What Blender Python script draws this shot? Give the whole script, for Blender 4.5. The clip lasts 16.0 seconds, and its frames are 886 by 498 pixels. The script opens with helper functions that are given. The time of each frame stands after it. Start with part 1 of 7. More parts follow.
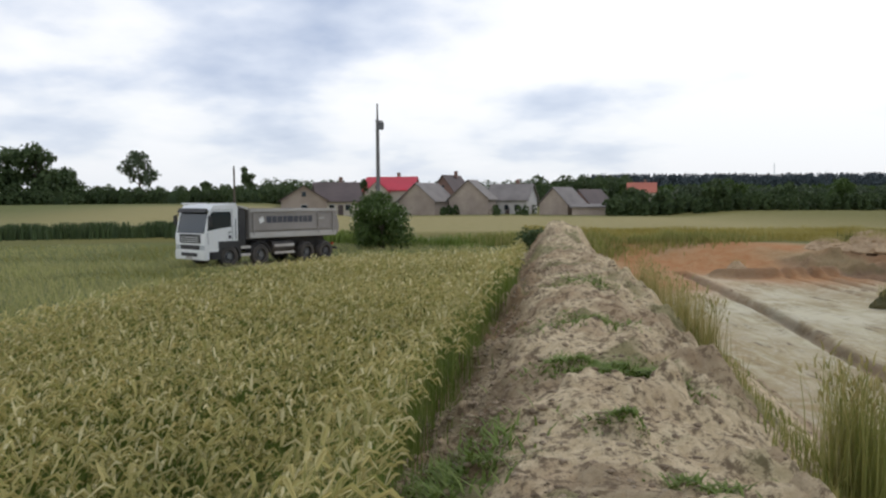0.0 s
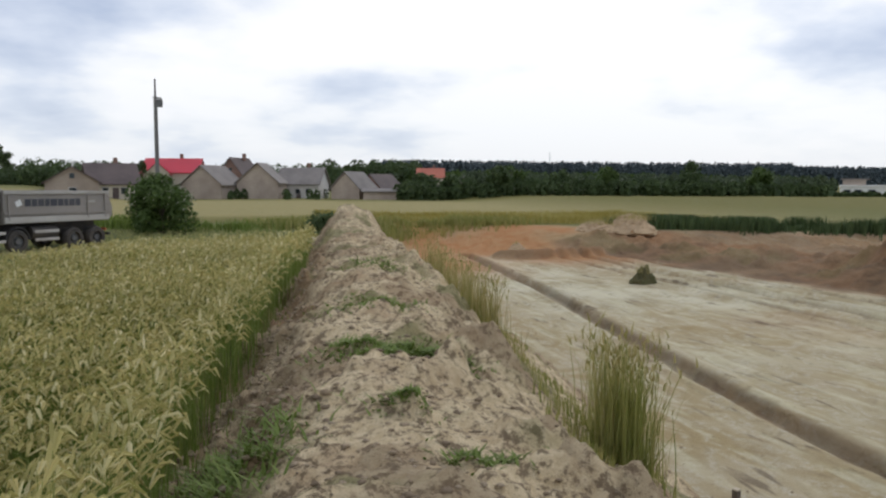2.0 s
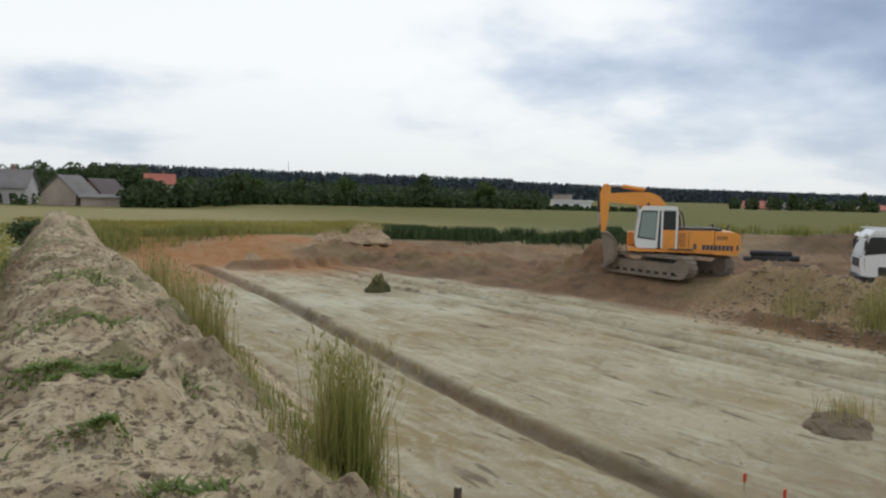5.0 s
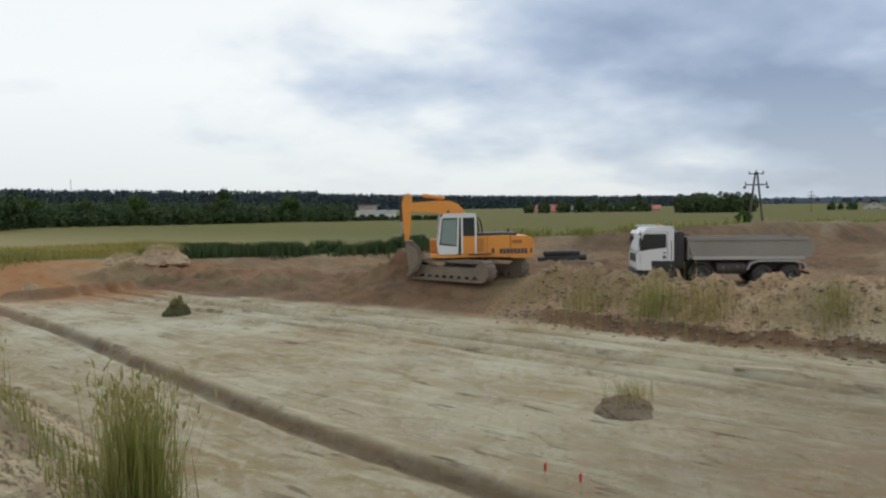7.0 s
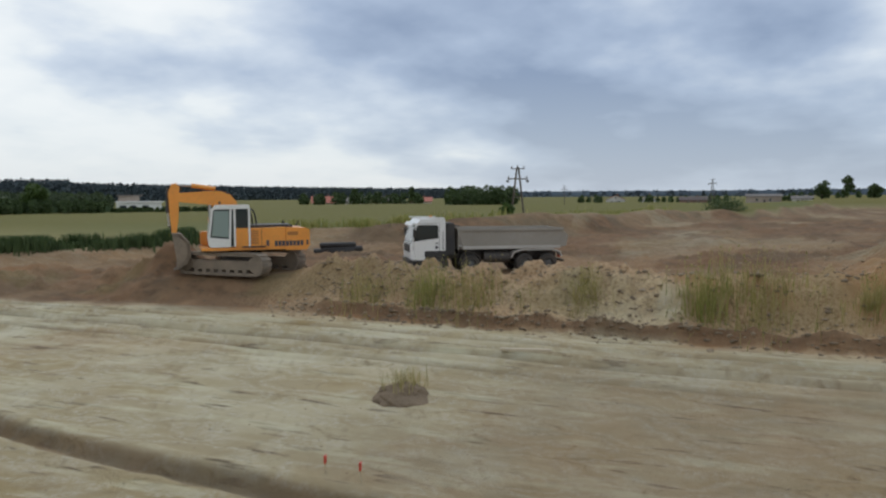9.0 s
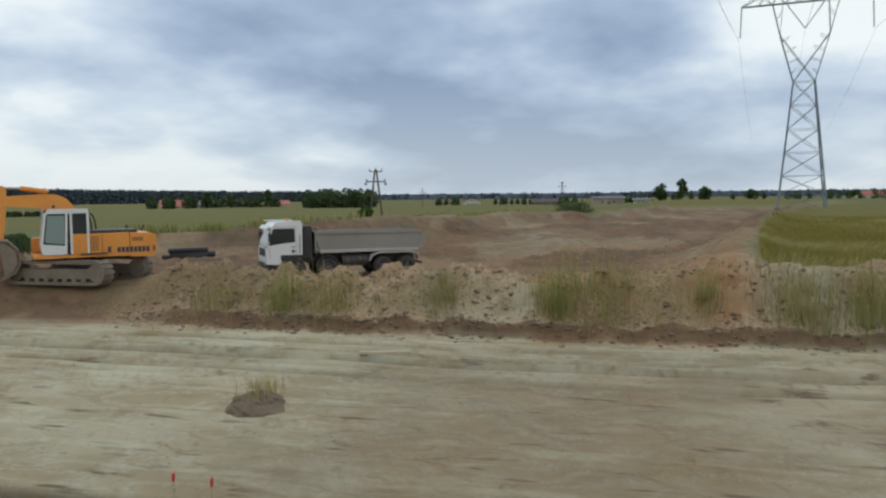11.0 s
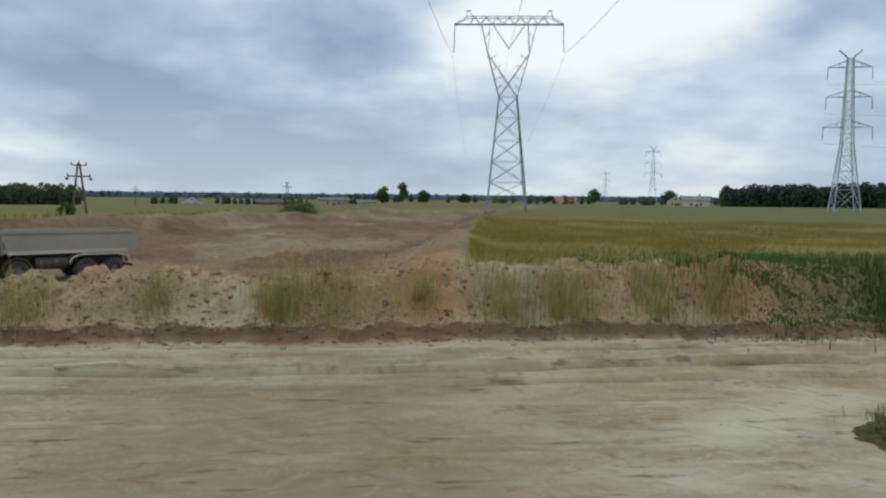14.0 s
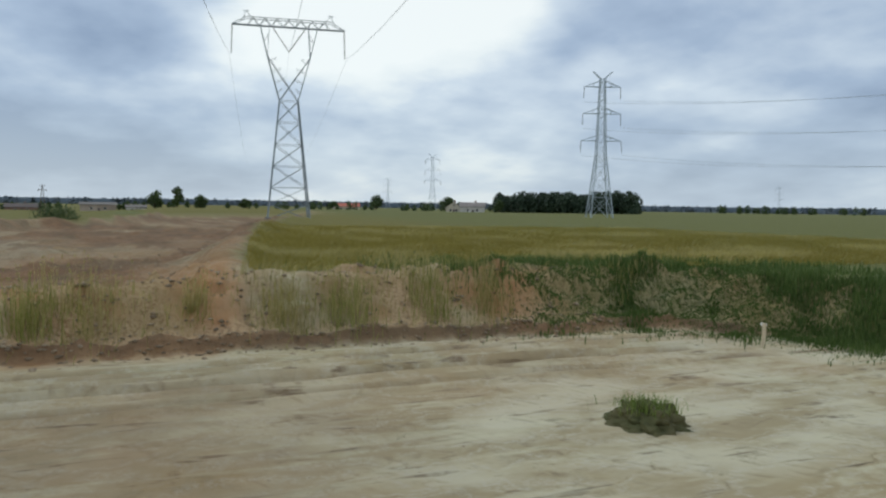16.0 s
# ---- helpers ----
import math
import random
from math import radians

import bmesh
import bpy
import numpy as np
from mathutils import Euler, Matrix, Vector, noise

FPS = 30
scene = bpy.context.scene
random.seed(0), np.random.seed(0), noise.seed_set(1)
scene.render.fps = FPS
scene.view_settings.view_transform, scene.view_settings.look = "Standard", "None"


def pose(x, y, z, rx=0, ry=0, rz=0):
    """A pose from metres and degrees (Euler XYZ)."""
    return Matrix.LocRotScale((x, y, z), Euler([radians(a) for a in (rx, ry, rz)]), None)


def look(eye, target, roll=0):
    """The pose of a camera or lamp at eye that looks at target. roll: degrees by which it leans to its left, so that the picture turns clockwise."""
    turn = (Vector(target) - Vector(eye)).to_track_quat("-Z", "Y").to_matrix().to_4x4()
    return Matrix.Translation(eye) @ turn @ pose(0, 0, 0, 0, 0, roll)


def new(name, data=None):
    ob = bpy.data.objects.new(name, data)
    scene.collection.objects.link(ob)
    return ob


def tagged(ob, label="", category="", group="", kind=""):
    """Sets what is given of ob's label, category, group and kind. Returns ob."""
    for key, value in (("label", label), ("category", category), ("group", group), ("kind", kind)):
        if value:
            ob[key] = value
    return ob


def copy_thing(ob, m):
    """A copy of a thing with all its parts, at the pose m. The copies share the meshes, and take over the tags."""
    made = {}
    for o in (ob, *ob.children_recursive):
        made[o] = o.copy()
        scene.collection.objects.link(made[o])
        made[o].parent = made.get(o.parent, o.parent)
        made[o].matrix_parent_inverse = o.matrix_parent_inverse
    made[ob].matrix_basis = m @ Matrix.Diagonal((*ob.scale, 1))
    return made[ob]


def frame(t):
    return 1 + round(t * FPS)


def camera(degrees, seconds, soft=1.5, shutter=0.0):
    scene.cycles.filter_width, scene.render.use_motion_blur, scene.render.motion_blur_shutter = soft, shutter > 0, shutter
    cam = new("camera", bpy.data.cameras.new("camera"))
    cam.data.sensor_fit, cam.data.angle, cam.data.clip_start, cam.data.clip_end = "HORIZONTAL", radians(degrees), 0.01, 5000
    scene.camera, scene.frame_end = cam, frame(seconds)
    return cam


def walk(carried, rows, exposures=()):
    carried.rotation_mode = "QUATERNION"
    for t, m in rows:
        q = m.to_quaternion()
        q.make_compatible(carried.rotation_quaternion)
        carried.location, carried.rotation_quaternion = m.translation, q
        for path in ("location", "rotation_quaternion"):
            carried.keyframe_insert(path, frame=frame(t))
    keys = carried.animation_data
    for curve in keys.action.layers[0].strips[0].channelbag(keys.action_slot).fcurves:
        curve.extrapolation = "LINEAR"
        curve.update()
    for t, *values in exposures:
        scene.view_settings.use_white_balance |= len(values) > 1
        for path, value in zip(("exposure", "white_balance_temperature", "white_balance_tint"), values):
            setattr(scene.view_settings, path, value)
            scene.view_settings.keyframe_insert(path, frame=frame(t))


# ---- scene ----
cam = camera(60.2, 16.0, soft=2.3)
# seconds, x, y, z, yaw, pitch, roll
ROWS = [
    (0.0, 0.000, 0.000, 5.000, -0.00, -3.95, -0.38),
    (0.5, 0.041, 0.065, 4.983, -3.47, -4.39, -0.92),
    (1.0, 0.071, 0.104, 4.971, -7.38, -4.48, -0.42),
    (1.5, 0.089, 0.129, 4.962, -11.67, -4.95, -0.10),
    (2.0, 0.106, 0.154, 4.956, -15.49, -5.13, 0.18),
    (2.5, 0.144, 0.170, 4.954, -19.32, -5.39, 0.17),
    (3.0, 0.186, 0.195, 4.946, -23.04, -5.53, 0.15),
    (3.5, 0.212, 0.238, 4.944, -26.44, -5.55, 0.37),
    (4.0, 0.244, 0.263, 4.939, -30.07, -4.92, 0.94),
    (6.5, 0.424, 0.160, 4.962, -43.88, -3.48, 0.14),
    (7.0, 0.439, 0.161, 4.967, -49.19, -3.18, -0.65),
    (7.5, 0.430, 0.191, 4.975, -53.28, -3.51, -0.76),
    (8.0, 0.432, 0.198, 4.980, -58.03, -3.58, -0.82),
    (8.5, 0.446, 0.212, 4.970, -62.18, -3.68, -0.69),
    (9.0, 0.477, 0.210, 4.961, -65.89, -3.94, -0.28),
    (11.5, 0.662, 0.184, 4.931, -79.44, -3.94, -0.22),
    (12.0, 0.689, 0.181, 4.931, -82.96, -4.18, 0.25),
    (12.5, 0.688, 0.148, 4.936, -86.50, -4.11, 0.27),
    (13.0, 0.693, 0.131, 4.925, -91.13, -4.14, 1.01),
    (13.5, 0.717, 0.109, 4.925, -93.65, -4.06, 0.77),
    (14.0, 0.728, 0.070, 4.922, -96.80, -3.69, 0.65),
    (14.5, 0.705, 0.034, 4.931, -100.28, -3.78, 0.52),
    (15.0, 0.720, -0.018, 4.944, -104.29, -3.45, 0.59),
    (15.5, 0.728, -0.069, 4.940, -108.54, -3.23, 0.50),
    (16.0, 0.733, -0.119, 4.949, -112.88, -3.06, 0.85),
]
walk(cam, [(t, look((x, y, z), (x - math.sin(radians(yaw)) * math.cos(radians(pitch)), y + math.cos(radians(yaw)) * math.cos(radians(pitch)), z + math.sin(radians(pitch))), roll))
           for t, x, y, z, yaw, pitch, roll in ROWS],
     exposures=[(0.0, 0.12, 6500, 10), (2.0, 0.10, 6500, 10), (4.0, 0.0, 6500, 8), (7.5, -0.07, 6470, 6), (9.0, -0.10, 6400, 6), (12.5, -0.05, 6320, 2), (16.0, -0.05, 6340, 2)])

# ---- sky and sun ----
world = bpy.data.worlds.new("overcast_sky")
scene.world = world
world.use_nodes = True
wn, wl = world.node_tree.nodes, world.node_tree.links
wn.clear()


def wnode(kind, **values):
    n = wn.new(kind)
    for key, value in values.items():
        n.inputs[key].default_value = value
    return n


def wmath(op, a, b=None, clamp=False):
    n = wn.new("ShaderNodeMath")
    n.operation, n.use_clamp = op, clamp
    for i, v in enumerate((a, b)):
        if v is None:
            continue
        if isinstance(v, (int, float)):
            n.inputs[i].default_value = v
        else:
            wl.new(v, n.inputs[i])
    return n.outputs[0]


def wmix(fac, a, b):
    n = wn.new("ShaderNodeMix")
    n.data_type = "RGBA"
    for i, v in ((0, fac), (6, a), (7, b)):
        if isinstance(v, (int, float)):
            n.inputs[i].default_value = v
        elif isinstance(v, tuple):
            n.inputs[i].default_value = (*v, 1)
        else:
            wl.new(v, n.inputs[i])
    return n.outputs[2]


SUN_AZ, SUN_EL = 55.0, 48.0
way = wn.new("ShaderNodeTexCoord").outputs["Generated"]
sep = wn.new("ShaderNodeSeparateXYZ")
wl.new(way, sep.inputs[0])
dx, dy, dz = sep.outputs
up = wmath("MAXIMUM", dz, 0.0)
# the clouds lie in one flat layer, so they close up towards the horizon
depth = wmath("ADD", up, 0.27)
plane = wn.new("ShaderNodeCombineXYZ")
wl.new(wmath("DIVIDE", dx, depth), plane.inputs[0])
wl.new(wmath("DIVIDE", dy, depth), plane.inputs[1])
big = wnode("ShaderNodeTexNoise", Scale=0.75, Detail=6.0, Roughness=0.46, Distortion=0.0)
wl.new(plane.outputs[0], big.inputs["Vector"])
fine = wnode("ShaderNodeTexNoise", Scale=2.3, Detail=6.0, Roughness=0.50, Distortion=0.0)
shift = wn.new("ShaderNodeVectorMath")
shift.operation = "ADD"
shift.inputs[1].default_value = (3.3, 9.1, 1.4)
wl.new(plane.outputs[0], shift.inputs[0])
wl.new(shift.outputs[0], fine.inputs["Vector"])


def lobe(az, el, wide, amount):
    """A broad thinner (+) or heavier (-) place in the cover."""
    d = Vector((math.sin(radians(az)) * math.cos(radians(el)), math.cos(radians(az)) * math.cos(radians(el)), math.sin(radians(el))))
    dot = wn.new("ShaderNodeVectorMath")
    dot.operation = "DOT_PRODUCT"
    dot.inputs[1].default_value = d
    wl.new(way, dot.inputs[0])
    edge = wn.new("ShaderNodeMapRange")
    edge.interpolation_type = "SMOOTHSTEP"
    edge.inputs[1].default_value, edge.inputs[2].default_value = math.cos(radians(wide)), 1.0
    edge.inputs[3].default_value, edge.inputs[4].default_value = 0.0, amount
    wl.new(dot.outputs["Value"], edge.inputs[0])
    return edge.outputs[0]


cover = wmath("ADD", wmath("MULTIPLY", wmath("SUBTRACT", big.outputs[0], 0.5), 1.9), wmath("MULTIPLY", wmath("SUBTRACT", fine.outputs[0], 0.5), 1.25))
# bright cover in the north, north-east and behind the path, a heavy bank in the east, a thinner place beyond the pylons
# last two lie out of view, added to dim the ground and brighten near sides
for spot in ((8, 9, 42, 0.28), (31, 9, 22, 0.38), (-26, 10, 18, 0.22), (-12, 17, 12, -0.45), (74, 19, 24, -0.34), (90, 6, 20, -0.22), (60, 3, 16, 0.14),
             (107, 11, 15, 0.24), (133, 8, 18, -0.22), (0, 90, 62, -0.45), (228, 28, 78, 0.26)):
    cover = wmath("ADD", cover, lobe(*spot))
cover = wmath("ADD", cover, 0.46, clamp=True)
ramp = wn.new("ShaderNodeValToRGB")
wl.new(cover, ramp.inputs[0])
els = ramp.color_ramp.elements
els[0].position, els[0].color = 0.0, (0.27, 0.34, 0.50, 1)
els[1].position, els[1].color = 0.85, (1.02, 1.02, 1.04, 1)
for at, c in ((0.27, (0.43, 0.51, 0.68, 1)), (0.54, (0.70, 0.76, 0.88, 1)), (0.70, (0.93, 0.95, 0.99, 1))):
    e = els.new(at)
    e.color = c
low = wmath("SUBTRACT", 1.0, wmath("MULTIPLY", up, 6.5), clamp=True)
haze = wmix(wmath("MULTIPLY", low, 0.55), ramp.outputs[0], (0.65, 0.71, 0.80))
nish = wn.new("ShaderNodeTexSky")
nish.sky_type, nish.sun_disc = "NISHITA", False
nish.sun_elevation, nish.sun_rotation = radians(SUN_EL), radians(SUN_AZ)
clear = wn.new("ShaderNodeVectorMath")
clear.operation = "SCALE"
clear.inputs["Scale"].default_value = 0.10
wl.new(nish.outputs[0], clear.inputs[0])
both = wmix(0.90, clear.outputs[0], haze)
bg = wnode("ShaderNodeBackground", Strength=1.0)
wl.new(both, bg.inputs[0])
wl.new(bg.outputs[0], wn.new("ShaderNodeOutputWorld").inputs[0])

sun_data = bpy.data.lights.new("sun", "SUN")
sun_data.energy, sun_data.angle, sun_data.color = 0.95, radians(12), (1.0, 0.95, 0.87)
sun = new("sun", sun_data)
sun.matrix_world = look((0, 0, 60), (-math.sin(radians(SUN_AZ)) * 60, -math.cos(radians(SUN_AZ)) * 60, 60 - 60 * math.tan(radians(SUN_EL))))

# ---- materials ----
def material(name):
    m = bpy.data.materials.new(name)
    m.use_nodes = True
    return m, m.node_tree.nodes, m.node_tree.links, m.node_tree.nodes["Principled BSDF"]


def mixed(nodes, links, fac, a, b, mode="MIX"):
    n = nodes.new("ShaderNodeMix")
    n.data_type, n.blend_type = "RGBA", mode
    for i, v in ((0, fac), (6, a), (7, b)):
        if isinstance(v, (int, float)):
            n.inputs[i].default_value = v
        elif isinstance(v, tuple):
            n.inputs[i].default_value = (*v, 1)
        else:
            links.new(v, n.inputs[i])
    return n.outputs[2]


def calc(nodes, links, op, a, b=None, clamp=False):
    n = nodes.new("ShaderNodeMath")
    n.operation, n.use_clamp = op, clamp
    for i, v in enumerate((a, b)):
        if v is None:
            continue
        if isinstance(v, (int, float)):
            n.inputs[i].default_value = v
        else:
            links.new(v, n.inputs[i])
    return n.outputs[0]


def noised(nodes, links, scale, detail=5.0, rough=0.6, stretch=(1, 1, 1), turn=0.0, space="Object"):
    co = nodes.new("ShaderNodeTexCoord").outputs[space]
    mp = nodes.new("ShaderNodeMapping")
    mp.inputs["Scale"].default_value = stretch
    mp.inputs["Rotation"].default_value = (0, 0, radians(turn))
    links.new(co, mp.inputs[0])
    n = nodes.new("ShaderNodeTexNoise")
    n.inputs["Scale"].default_value, n.inputs["Detail"].default_value, n.inputs["Roughness"].default_value = scale, detail, rough
    links.new(mp.outputs[0], n.inputs["Vector"])
    return n.outputs[0]


def sharp(nodes, links, value, lo, hi):
    n = nodes.new("ShaderNodeMapRange")
    n.clamp = True
    n.inputs[1].default_value, n.inputs[2].default_value = lo, hi
    links.new(value, n.inputs[0])
    return n.outputs[0]


def worn(name, colour, other, scale=6.0, rough=0.6, metal=0.0, dirt=(0.20, 0.16, 0.12), dirty=0.25, bump=0.15, spec=0.4, random_tint=0.0):
    """A surface of one base colour with grain, patches of a second tone, and dust."""
    m, nodes, links, b = material(name)
    big = noised(nodes, links, scale * 0.35, 4)
    small = noised(nodes, links, scale * 6, 6, 0.7)
    c = mixed(nodes, links, sharp(nodes, links, big, 0.35, 0.65), colour, other)
    c = mixed(nodes, links, calc(nodes, links, "MULTIPLY", sharp(nodes, links, small, 0.45, 0.75), dirty), c, dirt)
    if random_tint:
        info = nodes.new("ShaderNodeObjectInfo").outputs["Random"]
        hs = nodes.new("ShaderNodeHueSaturation")
        links.new(calc(nodes, links, "ADD", calc(nodes, links, "MULTIPLY", info, random_tint), 1.0 - random_tint / 2), hs.inputs["Value"])
        links.new(c, hs.inputs["Color"])
        c = hs.outputs[0]
    links.new(c, b.inputs["Base Color"])
    links.new(calc(nodes, links, "ADD", calc(nodes, links, "MULTIPLY", small, 0.3), rough - 0.15), b.inputs["Roughness"])
    b.inputs["Metallic"].default_value, b.inputs["Specular IOR Level"].default_value = metal, spec
    if bump:
        bn = nodes.new("ShaderNodeBump")
        bn.inputs["Strength"].default_value, bn.inputs["Distance"].default_value = bump, 0.02
        links.new(small, bn.inputs["Height"])
        links.new(bn.outputs[0], b.inputs["Normal"])
    return m


def leafy(name, colours, rough=0.6, through_light=0.25):
    """Leaves, stalks and blades: tone varies by island, with light passing through thin blades."""
    m, nodes, links, b = material(name)
    rnd = nodes.new("ShaderNodeNewGeometry").outputs["Random Per Island"]
    ramp = nodes.new("ShaderNodeValToRGB")
    ramp.color_ramp.elements[0].color = (*colours[0], 1)
    ramp.color_ramp.elements[1].color = (*colours[-1], 1)
    for i, c in enumerate(colours[1:-1]):
        ramp.color_ramp.elements.new((i + 1) / (len(colours) - 1)).color = (*c, 1)
    links.new(rnd, ramp.inputs[0])
    big = noised(nodes, links, 0.35, 3)
    tone = mixed(nodes, links, calc(nodes, links, "MULTIPLY", sharp(nodes, links, big, 0.35, 0.7), 0.35), ramp.outputs[0], tuple(0.55 * v for v in colours[0]))
    links.new(tone, b.inputs["Base Color"])
    b.inputs["Roughness"].default_value, b.inputs["Specular IOR Level"].default_value = rough, 0.25
    if through_light:
        tr = nodes.new("ShaderNodeBsdfTranslucent")
        links.new(tone, tr.inputs[0])
        ms = nodes.new("ShaderNodeMixShader")
        ms.inputs[0].default_value = through_light
        links.new(b.outputs[0], ms.inputs[1])
        links.new(tr.outputs[0], ms.inputs[2])
        links.new(ms.outputs[0], nodes["Material Output"].inputs[0])
    return m


def ground_material():
    """Soil, sand, clay and turf, shared out by the two zone attributes of the ground."""
    m, nodes, links, b = material("ground_soils")
    za, zb = nodes.new("ShaderNodeAttribute"), nodes.new("ShaderNodeAttribute")
    za.attribute_name, zb.attribute_name = "zone_a", "zone_b"
    sa, sb = nodes.new("ShaderNodeSeparateColor"), nodes.new("ShaderNodeSeparateColor")
    links.new(za.outputs["Color"], sa.inputs[0])
    links.new(zb.outputs["Color"], sb.inputs[0])
    grass, orange, clay = sa.outputs
    straw, earth_and_shade, berm = sb.outputs
    n_big = noised(nodes, links, 0.16, 5, 0.6)
    n_mid = noised(nodes, links, 1.1, 6, 0.65)
    n_fine = noised(nodes, links, 9.0, 6, 0.7)
    n_grit = noised(nodes, links, 60.0, 4, 0.7)
    streak = noised(nodes, links, 1.3, 8, 0.68, (1.1, 0.5, 1), 12)
    streak2 = noised(nodes, links, 0.9, 8, 0.68, (1.5, 0.42, 1), -3)
    n_soft = noised(nodes, links, 0.55, 4, 0.5, (1.0, 0.55, 1), 20)
    n_blot = noised(nodes, links, 7.5, 8, 0.78)
    n_curl = noised(nodes, links, 0.42, 2, 0.4)
    mp = lambda v, lo, hi: sharp(nodes, links, v, lo, hi)
    mul = lambda a, c: calc(nodes, links, "MULTIPLY", a, c)
    # trodden sand
    base = mixed(nodes, links, mp(n_mid, 0.3, 0.7), (0.36, 0.272, 0.135), (0.44, 0.342, 0.182))
    base = mixed(nodes, links, mul(mp(streak, 0.55, 0.72), 0.35), base, (0.22, 0.155, 0.09))
    base = mixed(nodes, links, mul(mp(n_soft, 0.46, 0.62), 0.5), base, (0.53, 0.45, 0.31))
    # pale clay
    pale = mixed(nodes, links, mp(n_soft, 0.42, 0.58), (0.61, 0.552, 0.385), (0.415, 0.342, 0.205))
    pale = mixed(nodes, links, mul(mp(streak2, 0.54, 0.70), 0.45), pale, (0.69, 0.64, 0.475))
    pale = mixed(nodes, links, mul(mp(streak, 0.57, 0.70), 0.35), pale, (0.26, 0.205, 0.13))
    prints = nodes.new("ShaderNodeTexWave")
    prints.inputs["Scale"].default_value, prints.inputs["Distortion"].default_value, prints.inputs["Detail"].default_value = 0.9, 3.5, 3.0
    pm = nodes.new("ShaderNodeMapping")
    pm.inputs["Rotation"].default_value = (0, 0, radians(58))
    links.new(nodes.new("ShaderNodeTexCoord").outputs["Object"], pm.inputs[0])
    links.new(pm.outputs[0], prints.inputs[0])
    pale = mixed(nodes, links, mul(mul(mp(prints.outputs[1], 0.55, 0.9), mp(n_mid, 0.48, 0.6)), 0.45), pale, (0.34, 0.285, 0.19))
    c = mixed(nodes, links, mul(clay, mp(n_big, 0.34, 0.52)), base, pale)
    # thin wheel and blade marks
    mark = calc(nodes, links, "ABSOLUTE", calc(nodes, links, "SUBTRACT", n_curl, 0.5))
    mark = calc(nodes, links, "SUBTRACT", 1.0, mp(mark, 0.004, 0.016))
    bare_floor = calc(nodes, links, "SUBTRACT", 1.0, berm, True)
    c = mixed(nodes, links, mul(mul(mark, mp(n_mid, 0.42, 0.6)), mul(bare_floor, 0.22)), c, (0.15, 0.11, 0.07))
    # broken edges of the scraped crust
    cells = nodes.new("ShaderNodeTexVoronoi")
    cells.feature = "DISTANCE_TO_EDGE"
    cells.inputs["Scale"].default_value = 0.62
    bent = nodes.new("ShaderNodeVectorMath")
    bent.operation = "MULTIPLY_ADD"
    swirl = nodes.new("ShaderNodeTexNoise")
    swirl.inputs["Scale"].default_value, swirl.inputs["Detail"].default_value = 0.9, 5.0
    place = nodes.new("ShaderNodeTexCoord").outputs["Object"]
    links.new(place, swirl.inputs["Vector"])
    links.new(swirl.outputs["Color"], bent.inputs[0])
    bent.inputs[1].default_value = (1.6, 1.6, 0)
    links.new(place, bent.inputs[2])
    squeezed = nodes.new("ShaderNodeMapping")
    squeezed.inputs["Scale"].default_value, squeezed.inputs["Rotation"].default_value = (1.5, 0.55, 1), (0, 0, radians(28))
    links.new(bent.outputs[0], squeezed.inputs[0])
    links.new(squeezed.outputs[0], cells.inputs["Vector"])
    crack = calc(nodes, links, "SUBTRACT", 1.0, mp(cells.outputs["Distance"], 0.010, 0.045))
    crack = mul(mul(crack, mul(mp(n_mid, 0.50, 0.60), mp(n_blot, 0.40, 0.58))), bare_floor)
    c = mixed(nodes, links, mul(crack, 0.5), c, (0.17, 0.13, 0.075))
    flake = mul(mul(mp(cells.outputs["Distance"], 0.03, 0.10), calc(nodes, links, "SUBTRACT", 1.0, mp(cells.outputs["Distance"], 0.12, 0.22))), bare_floor)
    c = mixed(nodes, links, mul(mul(flake, mp(n_blot, 0.42, 0.60)), 0.55), c, (0.62, 0.58, 0.46))
    # long thin scratches and pale drag marks of the blade
    for turn, lo, hi, tone, amount in ((4, 0.64, 0.67, (0.15, 0.115, 0.075), 0.8), (-22, 0.65, 0.68, (0.16, 0.12, 0.08), 0.7), (-33, 0.57, 0.66, (0.65, 0.605, 0.41), 0.6), (38, 0.57, 0.65, (0.62, 0.575, 0.39), 0.6)):
        line = noised(nodes, links, 1.0 if lo > 0.6 else 0.6, 3, 0.5, (2.6, 0.38, 1), turn)
        c = mixed(nodes, links, mul(mul(mp(line, lo, hi), mp(n_mid, 0.36, 0.56)), mul(bare_floor, amount)), c, tone)
    # orange sand
    rust = mixed(nodes, links, mp(n_mid, 0.35, 0.65), (0.40, 0.18, 0.07), (0.44, 0.25, 0.12))
    c = mixed(nodes, links, orange, c, rust)
    # loose grey-brown topsoil of the ridge
    loam = mixed(nodes, links, mp(n_fine, 0.35, 0.65), (0.52, 0.40, 0.235), (0.69, 0.565, 0.365))
    loam = mixed(nodes, links, mul(mp(n_mid, 0.50, 0.70), 0.75), loam, (0.34, 0.22, 0.125))
    loam = mixed(nodes, links, mul(mp(n_grit, 0.56, 0.72), 0.5), loam, (0.13, 0.095, 0.06))
    loam = mixed(nodes, links, mul(mp(n_blot, 0.50, 0.57), 0.9), loam, (0.165, 0.118, 0.072))
    c = mixed(nodes, links, berm, c, loam)
    # dark earth tone, also painted as shade along the cut lip of the bank
    dark_tone = mixed(nodes, links, mp(n_mid, 0.3, 0.7), (0.178, 0.102, 0.056), (0.27, 0.164, 0.09))
    dark_tone = mixed(nodes, links, mul(mp(n_big, 0.46, 0.58), 0.6), dark_tone, (0.135, 0.10, 0.062))
    dark_tone = mixed(nodes, links, mul(mp(streak, 0.52, 0.62), 0.5), dark_tone, (0.085, 0.064, 0.042))
    c = mixed(nodes, links, earth_and_shade, c, dark_tone)
